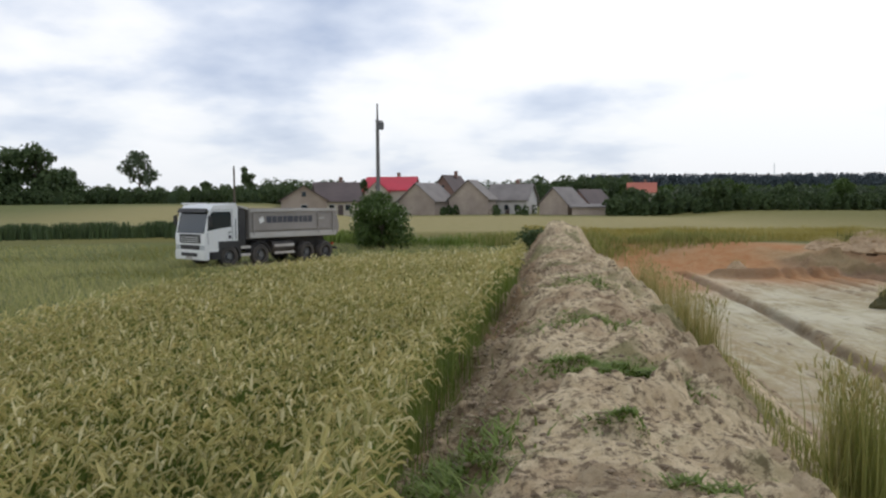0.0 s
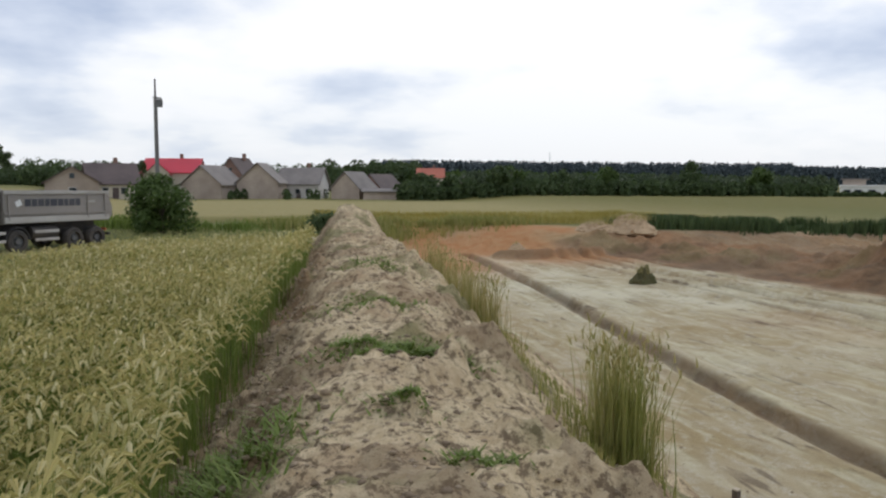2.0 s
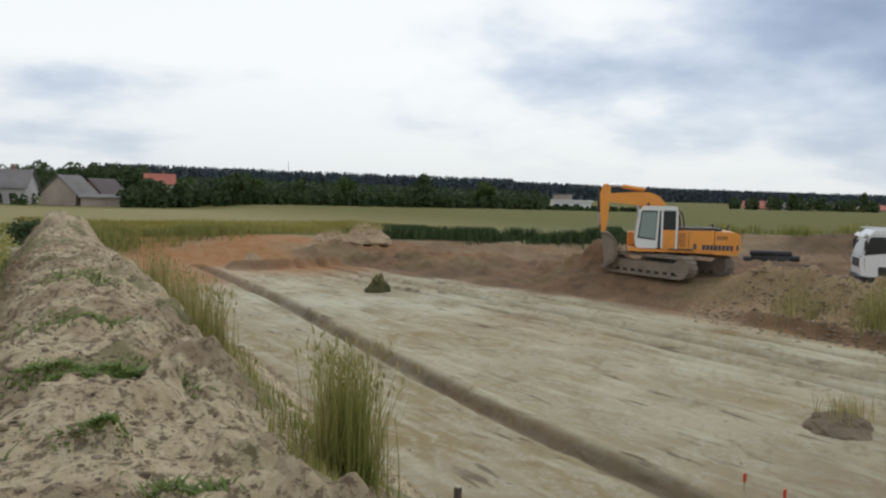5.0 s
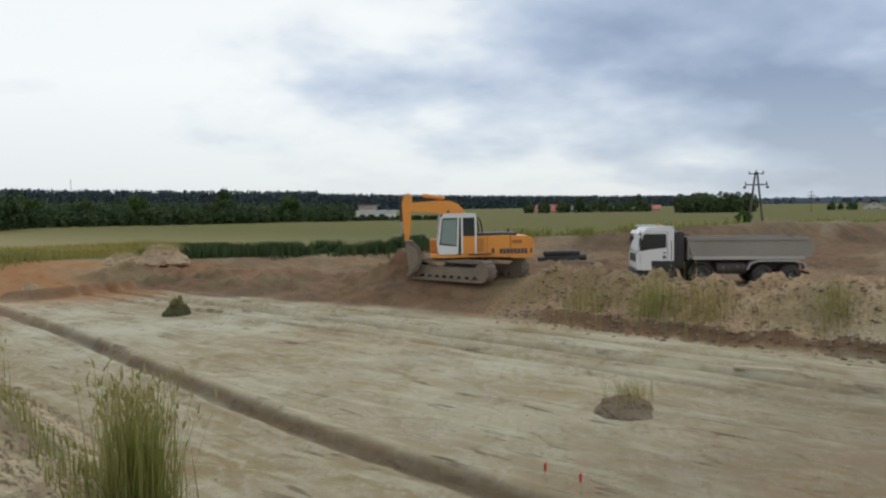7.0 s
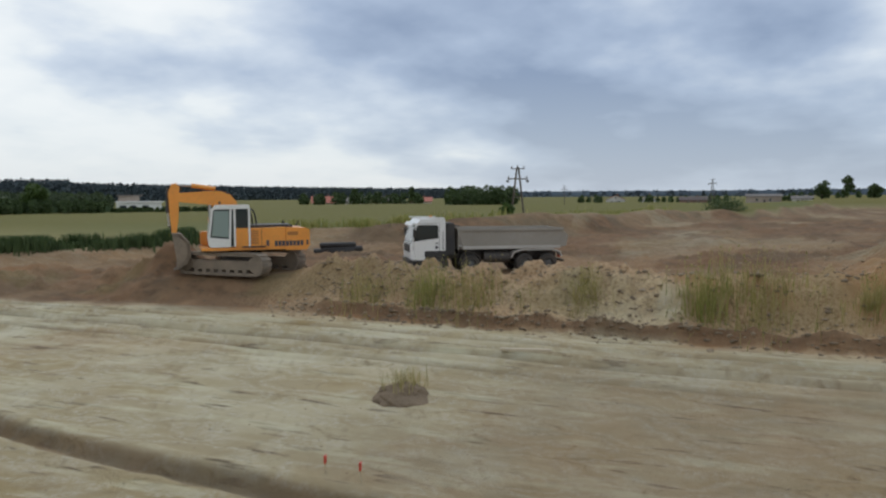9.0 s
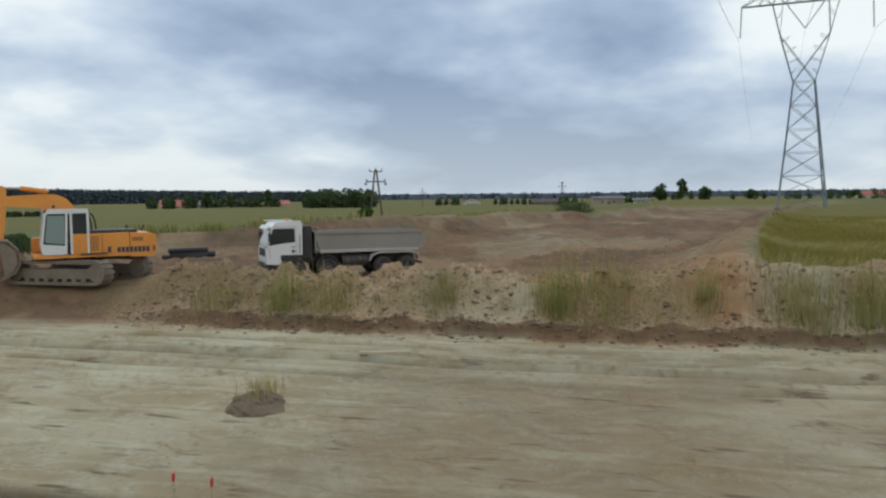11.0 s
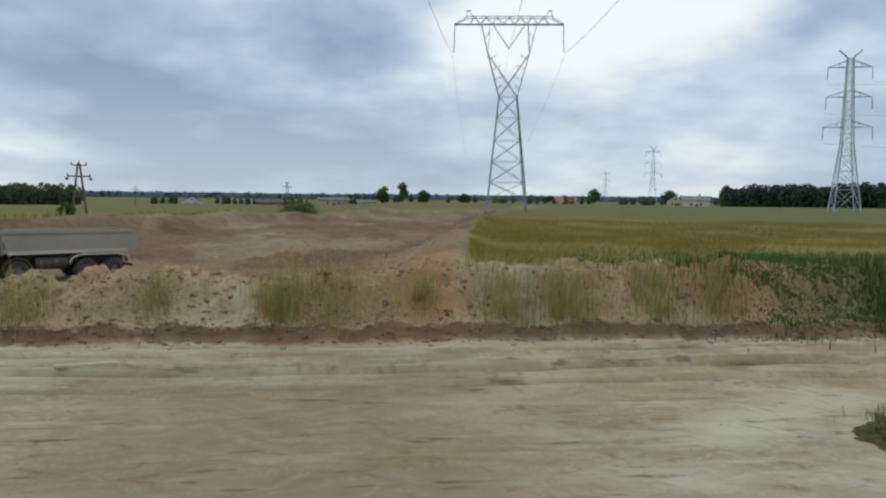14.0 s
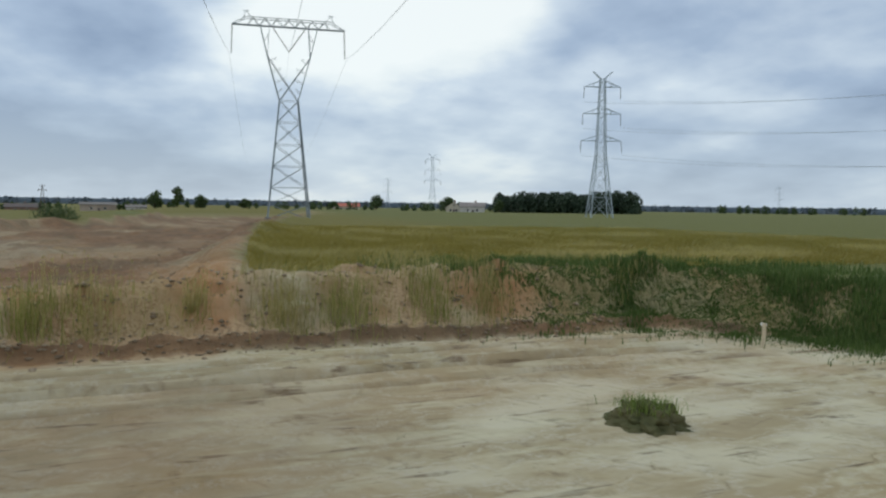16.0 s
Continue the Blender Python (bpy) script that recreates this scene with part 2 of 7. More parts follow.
    # turf and crops
    turf = mixed(nodes, links, mp(n_mid, 0.3, 0.7), (0.10, 0.118, 0.033), (0.17, 0.172, 0.062))
    turf = mixed(nodes, links, mul(mp(n_fine, 0.5, 0.75), 0.6), turf, (0.08, 0.10, 0.025))
    c = mixed(nodes, links, grass, c, turf)
    crop = mixed(nodes, links, mp(n_mid, 0.35, 0.7), (0.185, 0.158, 0.042), (0.145, 0.130, 0.034))
    crop = mixed(nodes, links, mul(mp(n_fine, 0.5, 0.75), 0.4), crop, (0.14, 0.13, 0.035))
    c = mixed(nodes, links, straw, c, crop)
    # ripe pale crop
    ripe = mixed(nodes, links, mp(n_mid, 0.35, 0.7), (0.36, 0.30, 0.135), (0.29, 0.25, 0.105))
    c = mixed(nodes, links, za.outputs["Alpha"], c, ripe)
    links.new(c, b.inputs["Base Color"])
    b.inputs["Roughness"].default_value, b.inputs["Specular IOR Level"].default_value = 0.92, 0.15
    h = calc(nodes, links, "ADD", mul(n_fine, 0.9), mul(n_grit, 0.3))
    h = calc(nodes, links, "ADD", h, mul(streak, 0.8))
    h = calc(nodes, links, "SUBTRACT", h, mul(crack, 0.4))
    bn = nodes.new("ShaderNodeBump")
    bn.inputs["Strength"].default_value, bn.inputs["Distance"].default_value = 0.85, 0.06
    links.new(h, bn.inputs["Height"])
    links.new(bn.outputs[0], b.inputs["Normal"])
    return m


def glassy(name, colour=(0.02, 0.03, 0.035)):
    m, nodes, links, b = material(name)
    b.inputs["Base Color"].default_value = (*colour, 1)
    b.inputs["Roughness"].default_value, b.inputs["Specular IOR Level"].default_value = 0.08, 0.7
    return m


M_GROUND = ground_material()
M_WHITE = worn("white_truck_paint", (0.83, 0.83, 0.81), (0.77, 0.77, 0.74), 2, 0.35, dirty=0.10, bump=0.03, spec=0.5)
M_BLACK = worn("black_plastic", (0.028, 0.028, 0.03), (0.045, 0.043, 0.04), 3, 0.6, dirty=0.3, dirt=(0.13, 0.105, 0.08))
M_FRAME = worn("dark_chassis_steel", (0.03, 0.03, 0.032), (0.07, 0.06, 0.05), 3, 0.6, dirty=0.4, dirt=(0.14, 0.11, 0.085))
M_RUBBER = worn("dusty_rubber", (0.03, 0.029, 0.028), (0.075, 0.065, 0.055), 4, 0.85, dirty=0.5, dirt=(0.17, 0.14, 0.11))
M_RIM = worn("grey_wheel_steel", (0.20, 0.21, 0.21), (0.12, 0.12, 0.12), 6, 0.55, 0.3, dirty=0.5)
M_BODY_GREY = worn("grey_brown_tipper_steel", (0.33, 0.30, 0.27), (0.26, 0.235, 0.21), 1.2, 0.6, 0.1, dirty=0.4, dirt=(0.30, 0.25, 0.19))
M_BODY_MID = worn("dull_grey_tipper_steel", (0.33, 0.305, 0.265), (0.27, 0.25, 0.215), 1.2, 0.6, 0.1, dirty=0.45, dirt=(0.27, 0.23, 0.175))
M_PALE = worn("pale_painted_steel", (0.52, 0.50, 0.46), (0.42, 0.39, 0.35), 2, 0.5, dirty=0.3)
M_MARK = worn("dark_lettering_paint", (0.05, 0.055, 0.07), (0.08, 0.08, 0.09), 4, 0.5, bump=0)
M_ORANGE = worn("orange_machine_paint", (0.84, 0.33, 0.05), (0.74, 0.28, 0.04), 1.5, 0.42, dirty=0.28, dirt=(0.30, 0.19, 0.09), bump=0.05, spec=0.5)
# machine orange darkened as shade among the louvres; the type mark shares it
M_LOUVRE = worn("shaded_orange_louvre", (0.42, 0.17, 0.04), (0.34, 0.14, 0.035), 3, 0.6, dirty=0.3, bump=0)
M_CABWHITE = worn("off_white_cab_paint", (0.80, 0.80, 0.77), (0.70, 0.70, 0.66), 2, 0.4, dirty=0.2, bump=0.03)
M_TRACK = worn("earth_caked_track_steel", (0.20, 0.165, 0.125), (0.29, 0.235, 0.175), 4, 0.85, dirty=0.5, dirt=(0.10, 0.08, 0.06))
M_GLASS = glassy("dark_window_glass")
# green tint, with the sky's reflection put into a paler base colour
M_GLASS_GREEN = glassy("green_skylit_glass", (0.24, 0.31, 0.29))
M_LAMP = worn("headlamp_lens", (0.6, 0.62, 0.62), (0.45, 0.46, 0.46), 10, 0.2, bump=0)
M_RED = worn("red_lamp_and_peg_paint", (0.65, 0.06, 0.03), (0.5, 0.05, 0.03), 8, 0.5, bump=0)
M_CHROME = worn("bare_steel_rod", (0.55, 0.55, 0.55), (0.4, 0.4, 0.4), 8, 0.3, 0.8, bump=0)
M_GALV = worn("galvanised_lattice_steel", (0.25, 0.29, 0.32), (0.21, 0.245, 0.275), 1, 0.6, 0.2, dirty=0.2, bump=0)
# lattice steel with distance haze mixed into its colour, paler and bluer
M_GALVHAZE = worn("haze_paled_lattice_steel", (0.42, 0.48, 0.53), (0.37, 0.43, 0.48), 1, 0.7, 0.1, dirty=0.1, bump=0)
M_INSUL = worn("brown_insulator", (0.10, 0.09, 0.085), (0.15, 0.13, 0.12), 6, 0.4, bump=0)
M_WIRE = worn("grey_conductor", (0.46, 0.50, 0.54), (0.40, 0.44, 0.48), 2, 0.6, 0.2, bump=0)
M_CONCRETE = worn("grey_concrete_pole", (0.21, 0.20, 0.19), (0.16, 0.155, 0.15), 2, 0.85, dirty=0.3)
M_WOODPOLE = worn("dark_tarred_timber", (0.095, 0.075, 0.058), (0.14, 0.115, 0.09), 3, 0.85, dirty=0.3)
M_PLANK = worn("pale_sawn_timber", (0.62, 0.53, 0.38), (0.50, 0.42, 0.30), 5, 0.75, dirty=0.2)
M_PIPE = worn("black_plastic_pipe", (0.022, 0.022, 0.024), (0.035, 0.034, 0.033), 3, 0.5, dirty=0.35, dirt=(0.12, 0.10, 0.08))
M_PLASTER = worn("grey_render", (0.47, 0.39, 0.32), (0.33, 0.27, 0.225), 0.6, 0.9, dirty=0.3, random_tint=0.25)
M_CREAM = worn("cream_render", (0.62, 0.56, 0.44), (0.55, 0.50, 0.41), 0.6, 0.9, dirty=0.2)
M_WHITEWALL = worn("white_render", (0.62, 0.60, 0.56), (0.52, 0.50, 0.47), 0.6, 0.9, dirty=0.15)
M_VILLA = worn("bright_white_render", (0.82, 0.82, 0.80), (0.74, 0.74, 0.72), 0.6, 0.9, dirty=0.08)
M_ROOFGREY = worn("grey_fibre_cement_roof", (0.25, 0.225, 0.205), (0.18, 0.16, 0.148), 0.8, 0.85, dirty=0.3, random_tint=0.2)
M_ROOFDARK = worn("dark_brown_roof", (0.125, 0.095, 0.09), (0.09, 0.07, 0.068), 0.8, 0.8, dirty=0.3)
M_ROOFRED = worn("red_sheet_roof", (0.58, 0.055, 0.075), (0.50, 0.05, 0.065), 0.8, 0.5, dirty=0.1)
M_ROOFORANGE = worn("orange_red_tile_roof", (0.48, 0.15, 0.095), (0.40, 0.12, 0.08), 0.8, 0.7, dirty=0.15)
M_BRICK = worn("brown_brick", (0.27, 0.165, 0.13), (0.22, 0.14, 0.11), 1.5, 0.9, dirty=0.3)
M_BARK = worn("grey_brown_bark", (0.13, 0.10, 0.075), (0.085, 0.068, 0.05), 4, 0.9, dirty=0.3)
M_LEAF = leafy("mid_green_leaves", [(0.065, 0.105, 0.025), (0.085, 0.135, 0.033), (0.11, 0.16, 0.045)])
M_LEAF_DARK = leafy("dark_green_leaves", [(0.058, 0.09, 0.034), (0.08, 0.118, 0.043), (0.105, 0.145, 0.054)])
M_LEAF_GREY = leafy("grey_green_leaves", [(0.075, 0.105, 0.055), (0.095, 0.13, 0.065), (0.12, 0.15, 0.08)])
M_PINE = leafy("pine_needles", [(0.028, 0.048, 0.028), (0.038, 0.062, 0.034), (0.05, 0.075, 0.04)], through_light=0.1)
# far woods: distance haze is put into these paler, bluer leaf colours
M_HAZEPINE = leafy("haze_blued_pine_forest", [(0.068, 0.092, 0.102), (0.08, 0.105, 0.115), (0.092, 0.118, 0.125)], through_light=0.0)
M_HAZERIDGE = leafy("haze_blued_horizon_forest", [(0.12, 0.155, 0.19), (0.13, 0.165, 0.20), (0.14, 0.175, 0.21)], through_light=0.0)
M_WHEAT = leafy("ripening_wheat", [(0.36, 0.35, 0.105), (0.67, 0.56, 0.24), (0.49, 0.44, 0.155), (0.93, 0.83, 0.50)], through_light=0.35)
M_STALK = leafy("green_wheat_stalks", [(0.13, 0.20, 0.035), (0.20, 0.26, 0.06), (0.30, 0.32, 0.10)], through_light=0.35)
M_GRASS = leafy("long_meadow_grass", [(0.21, 0.24, 0.055), (0.32, 0.32, 0.095), (0.47, 0.41, 0.17)], through_light=0.35)
M_GRASSDRY = leafy("dry_bank_grass", [(0.27, 0.26, 0.08), (0.40, 0.34, 0.13), (0.52, 0.43, 0.20)], through_light=0.3)
M_TURF = leafy("fresh_green_weeds", [(0.13, 0.19, 0.035), (0.19, 0.26, 0.055), (0.27, 0.32, 0.09)], through_light=0.3)
M_WEED = leafy("dark_bank_weeds", [(0.075, 0.125, 0.03), (0.105, 0.165, 0.04), (0.16, 0.21, 0.065)], through_light=0.3)
M_SPOIL = worn("brown_grey_spoil", (0.52, 0.38, 0.235), (0.41, 0.295, 0.18), 6, 0.95, dirty=0.45, dirt=(0.13, 0.10, 0.07), bump=0.5, spec=0.1)
M_CLOD = worn("earth_clods", (0.39, 0.315, 0.22), (0.29, 0.215, 0.14), 7, 0.95, dirty=0.4, dirt=(0.14, 0.10, 0.07), bump=0.5, spec=0.1)
M_CROP = leafy("yellow_green_rye", [(0.30, 0.26, 0.065), (0.37, 0.31, 0.085), (0.44, 0.365, 0.115)], through_light=0.3)
M_MOUND = worn("brown_mound_earth", (0.27, 0.205, 0.14), (0.20, 0.15, 0.10), 5, 0.95, dirty=0.4, dirt=(0.11, 0.085, 0.055), bump=0.5, spec=0.1)
M_HEAP = worn("dark_turf_and_earth", (0.135, 0.12, 0.062), (0.09, 0.095, 0.042), 5, 0.95, dirty=0.5, dirt=(0.07, 0.06, 0.035), bump=0.6, spec=0.1)

# ---- building helpers ----
def smooth(a, b, x):
    t = np.clip((x - a) / (b - a), 0, 1)
    return t * t * (3 - 2 * t)


_lat = np.random.RandomState(5).rand(256, 256)


def value_noise(x, y, size):
    """Smooth noise from 0 to 1 with features of that size in metres."""
    u, v = np.asarray(x, float) / size, np.asarray(y, float) / size
    i, j = np.floor(u).astype(int), np.floor(v).astype(int)
    fu, fv = u - i, v - j
    fu, fv = fu * fu * (3 - 2 * fu), fv * fv * (3 - 2 * fv)
    g = lambda a, b: _lat[a % 256, b % 256]
    return (g(i, j) * (1 - fu) + g(i + 1, j) * fu) * (1 - fv) + (g(i, j + 1) * (1 - fu) + g(i + 1, j + 1) * fu) * fv


def fbm(x, y, size, octaves=4):
    total, weight = 0, 0
    for o in range(octaves):
        k = 0.5**o
        total, weight = total + k * value_noise(np.asarray(x) + 17.3 * o, np.asarray(y) - 9.1 * o, size * k), weight + k
    return total / weight


def outline(x, y, pts):
    """Signed distance to a closed outline: negative inside."""
    x, y = np.asarray(x, float), np.asarray(y, float)
    best, inside = np.full(x.shape, 1e9), np.zeros(x.shape, bool)
    for (ax, ay), (bx, by) in zip(pts, pts[1:] + pts[:1]):
        ex, ey = bx - ax, by - ay
        t = np.clip(((x - ax) * ex + (y - ay) * ey) / (ex * ex + ey * ey), 0, 1)
        best = np.minimum(best, (x - ax - t * ex) ** 2 + (y - ay - t * ey) ** 2)
        if ay != by:
            cross = (ay > y) != (by > y)
            inside ^= cross & (x < ax + (y - ay) * ex / ey)
    return np.where(inside, -1, 1) * np.sqrt(best)


def along(x, y, pts):
    """Distance to an open line."""
    best = np.full(np.shape(x), 1e9)
    for (ax, ay), (bx, by) in zip(pts, pts[1:]):
        ex, ey = bx - ax, by - ay
        t = np.clip(((x - ax) * ex + (y - ay) * ey) / (ex * ex + ey * ey), 0, 1)
        best = np.minimum(best, (x - ax - t * ex) ** 2 + (y - ay - t * ey) ** 2)
    return np.sqrt(best)


PIT = [(6.8, -30), (6.8, 11), (7.3, 16.5), (8.1, 21.6), (9.6, 32), (12, 50), (13.5, 54), (18.5, 48.5), (22.8, 40.5),
       (25.2, 29), (26.0, 20), (24.9, 13), (24.7, 4), (24.6, -10), (24.2, -19), (21.0, -23.5), (15.0, -27), (8.0, -31)]
CREST = [(-0.4, -40), (0.1, -6), (0.4, 0), (0.95, 4.5), (1.3, 7), (1.65, 9.3), (2.3, 13.2), (3.05, 18.6), (3.8, 24.5), (5.0, 33), (5.6, 38)]
CORRIDOR = [(25.5, -2.0), (31, -3.6), (49, -6.4), (73, -10.9), (137, -27), (240, -56), (250, -12), (160, 1), (125, 15.6), (80, 21.5), (61, 32.5), (57, 39), (44, 41), (31, 46), (22, 48), (24, 36), (26, 25)]
TRENCH = [(15.2, 49), (13.8, 32.4), (12.6, 24), (11.7, 18), (11.2, 13.7), (10.9, 9.5), (10.85, 6), (11.1, 1)]
WHEAT = [(-0.55, 2), (-0.30, 7.4), (0.15, 9.4), (0.80, 12.8), (1.35, 16.0), (2.0, 21), (2.6, 26.5), (0.8, 27.5), (-3.4, 24.6), (-5.6, 17.2), (-6.8, 11.5), (-9.5, 8.0), (-14, 5), (-14, 0), (-4, -1)]
HEDGE = [(29.0, 51.0), (32, 49), (42, 43.5), (50, 41)]


def height(x, y, rough=True):
    x, y = np.asarray(x, float), np.asarray(y, float)
    dist = np.hypot(x, y)
    pit, corr = outline(x, y, PIT), outline(x, y, CORRIDOR)
    floor = 0.42 * smooth(13, 25, x)
    # the open country: sinking gently with distance
    west = 2.12 - 0.026 * np.clip(dist - 20, 0, 22) + 0.012 * np.clip(dist - 46, 0, 20) - 0.0075 * np.clip(dist - 60, 0, 160)
    north = 1.55 - 0.006 * np.clip(dist - 55, 0, 160)
    east = 2.30 + (0.003 * smooth(0, -30, y) - 0.004 * smooth(-20, 20, y)) * np.clip(dist - 60, 0, 300)
    w = smooth(5, 14, x - 0.05 * y)
    z = west * (1 - w) + north * w
    e = np.maximum(smooth(6, -6, y) * smooth(14, 24, x), smooth(40, 60, x))
    z = z * (1 - e) + east * e
    z = z + 0.25 * (fbm(x, y, 40, 2) - 0.5) * smooth(30, 90, dist)
    # rising ground in the north-west
    z = z + 2.9 * smooth(75, 165, dist) * smooth(-0.10, -0.24, x / np.maximum(dist, 1)) * smooth(-20, 40, y)
    # excavated corridor
    cf = 0.90 + 0.10 * (fbm(x, y, 9, 3) - 0.5)
    k = smooth(-4.0, 1.0, corr - 1.4 * (fbm(x, y, 3.0, 3) - 0.5))
    z = z * k + cf * (1 - k)
    # spoil heaps along the edge of the corridor
    z = z + 0.9 * smooth(3.2, 0, np.abs(corr - 0.5)) * smooth(60, 75, x) * (fbm(x, y, 7, 3))
    # raised working platform under the excavator
    z = z + 0.64 * smooth(7.0, 3.4, np.hypot(x - 30.0, (y - 23.5) * 0.8))
    stand = smooth(4.6, 3.0, np.hypot(x - 29.5, y - 23.4))
    z = z * (1 - stand) + 1.50 * stand
    # fresh earth beside the bucket, and its tail running down into the pit
    z = z + 1.15 * smooth(2.0, 0.2, np.hypot(x - 29.2, y - 27.0) + 0.9 * (fbm(x, y, 1.2, 3) - 0.5))
    z = z + 0.30 * smooth(1.0, 0.1, along(x, y, [(27.0, 25.6), (24.4, 24.6)]) + 0.6 * (fbm(x, y, 0.8, 3) - 0.5))
    # low brown bank left standing at the far end of the pit
    left_bank = 0.50 * smooth(1.2, 0.25, along(x, y, [(16.6, 45.4), (18.6, 44.4), (21.6, 43.0)]) + 0.8 * (fbm(x, y, 1.4, 3) - 0.5))
    # churned ground and low heaps in the excavated strip
    churn = smooth(1.5, -2.5, corr) * smooth(26, 32, dist) * (1 - 0.9 * smooth(8.0, 5.5, np.hypot(x - 38.9, y - 15.0))) * (1 - 0.9 * smooth(6, 4, np.hypot(x - 29.5, y - 23.4)))
    z = z + churn * ((fbm(x * 0.7, y, 5.0, 4) - 0.5) * 0.4 + np.maximum(fbm(x + 11, y, 2.2, 3) - 0.56, 0) * 1.2)
    # spoil thrown up along the southern edge of the strip and under the northern field
    z = z + 1.0 * smooth(2.6, 0.4, along(x, y, [(29, -2.6), (36, -4.0), (49, -6.2), (73, -10.6), (118, -21)])) * fbm(x, y, 2.4, 4)
    z = z + 0.75 * smooth(3.0, 0.5, along(x, y, [(60, 32), (80, 21.8), (104, 18.5), (125, 15.4)])) * fbm(x + 5, y, 3.5, 4)
    # bank along the east side of the pit
    ridge = smooth(5.6, 3.5, pit) * smooth(0.5, 2.0, pit) * smooth(22, 24.5, x) * smooth(22, 17, y) * smooth(-26, -20, y)
    low_top = 2.08 + 0.42 * smooth(2, -6, y) + 0.3 * (fbm(x, y, 2.6, 3) - 0.5)
    z = np.where(ridge > 0, np.maximum(z, z * (1 - ridge) + low_top * ridge), z)
    # ridge of topsoil on which the path runs
    c = along(x, y, CREST)
    side = c + 1.0 * (fbm(x, y, 1.5, 4) - 0.5)
    top = 3.30 + 0.34 * (fbm(x + 40, y, 2.2, 3) - 0.5) - 0.16 * smooth(24, 30, y) * smooth(36, 32, y)
    east_of = smooth(-0.3, 0.3, x - np.interp(y, [p[1] for p in CREST], [p[0] for p in CREST]))
    far_thin = 1 - 0.3 * smooth(14, 30, y)
    slim = 1 - 0.28 * smooth(16, 30, y)
    prof = np.interp(side / slim, [0.25, 0.6, 2.0, 2.35], [1.0, 0.90, 0.07, 0.0])
    z_w = np.maximum(z, z + (top - z) * prof)
    t_e = side / far_thin
    z_e = top + np.interp(t_e, [0.30, 1.40, 1.65, 5.2], [0.0, -0.36, -0.55, -3.35])
    z_e = np.maximum(z_e, floor)
    z_w = z_w * (1 - east_of) + z_e * east_of
    ridge_zone = smooth(44, 38, y)
    # its far end is a taller heap
    heap = (0.30 + 0.25 * (fbm(x, y, 0.9, 3) - 0.5)) * smooth(2.3, 1.1, np.hypot(x - 5.3, (y - 36.8) * 0.75))
    z = np.where(x < 14, z + (z_w - z) * ridge_zone, z) + heap
    # slope down into the pit
    westside = smooth(14, 9, x) * smooth(48, 44, y)
    run = 3.9 * westside + (1 - westside) * (0.55 + 2.4 * smooth(15, 20, y) + 4.5 * smooth(27, 34, y) + 2.5 * smooth(-19, -23, y))
    t = np.clip(pit / np.maximum(run, 0.1), 0, 1)
    held = westside * ridge_zone
    wall = (t * (1 - held) + held) * westside + (t * t * (3 - 2 * t)) * (1 - westside)
    eastlip = (1 - westside) * smooth(19, 15, y) * smooth(22, 24, x)
    lip = floor + (0.44 + 0.34 * (fbm(x, y, 1.5, 3) - 0.5)) * smooth(0.0, 0.45, pit)
    bank = lip + (z - lip) * smooth(0.6, 3.1, pit)
    outer = (floor + (z - floor) * wall) * (1 - eastlip) + bank * eastlip
    z = np.where(pit < 0, floor, outer) + left_bank
    inside = smooth(0.2, -0.6, pit)
    if rough:
        near = smooth(110, 50, dist)
        bare = np.clip(smooth(2.6, 1.4, c) * ridge_zone + smooth(7, 2, pit) * (1 - inside) * smooth(5, 8, x) + smooth(2, -3, corr), 0, 1)
        lumps = (fbm(x, y, 0.8, 4) - 0.5) * (0.26 - 0.10 * smooth(8, 6, x)) + (fbm(x + 2, y, 0.34, 2) - 0.5) * 0.11 + (np.maximum(fbm(x + 5, y + 3, 0.45, 3) - 0.58, 0)) * 0.5
        lumps = lumps + smooth(8, 6, x) * (np.maximum(fbm(x + 1, y + 7, 0.24, 2) - 0.52, 0) * 0.42 + np.maximum(fbm(x + 31, y, 0.6, 3) - 0.54, 0) * 0.6 * smooth(0.3, 0.9, c))
        lumps = lumps + smooth(20, 24, x) * smooth(0.9, 2.2, pit) * smooth(8.5, 5.5, pit) * ((fbm(x, y + 9, 1.6, 4) - 0.5) * 0.75 + np.maximum(fbm(x + 8, y, 0.9, 3) - 0.52, 0) * 1.3)
        lumps = lumps * (1 - 0.9 * smooth(7.5, 5.0, np.hypot(x - 38.9, y - 15.0))) * (1 - 0.9 * smooth(4.6, 3.0, np.hypot(x - 29.5, y - 23.4)))
        z = z + lumps * near * bare * (1 - inside) * (0.7 + 0.5 * smooth(0.3, 1.1, c))
        # scraped floor with wheel ruts along the east side
        s = x + 0.16 * np.sin(y * 0.16 + 1.0)
        ruts = sum(-0.17 * np.exp(-((s - r) / 0.17) ** 2) + 0.11 * np.exp(-((np.abs(s - r) - 0.34) / 0.13) ** 2) for r in (19.6, 20.9, 21.6, 22.9))
        ruts = ruts * (0.5 + fbm(x, y, 4, 2))
        scrape = (fbm(x * 1.0 + 0.3 * y, y * 0.16, 1.1, 4) - 0.5) * 0.08 + (fbm(x, y, 5, 3) - 0.5) * 0.12
        z = z + inside * (ruts * smooth(-22, -14, y) + scrape)
        d = along(x, y, TRENCH) + 0.18 * (fbm(x, y, 0.6, 3) - 0.5)
        z = z + inside * (-0.30 * smooth(0.44, 0.22, d) + 0.07 * np.exp(-((d - 0.62) / 0.16) ** 2))
    return z


def ground_at(x, y):
    return float(height(np.array([x]), np.array([y]))[0])


def steps(*spans):
    """Grid lines from spans of (start, end, step)."""
    out = [np.arange(a, b, s) for a, b, s in spans]
    return np.concatenate(out)


def spread(first, last, count):
    return np.sign(first) * np.geomspace(abs(first), abs(last), count)


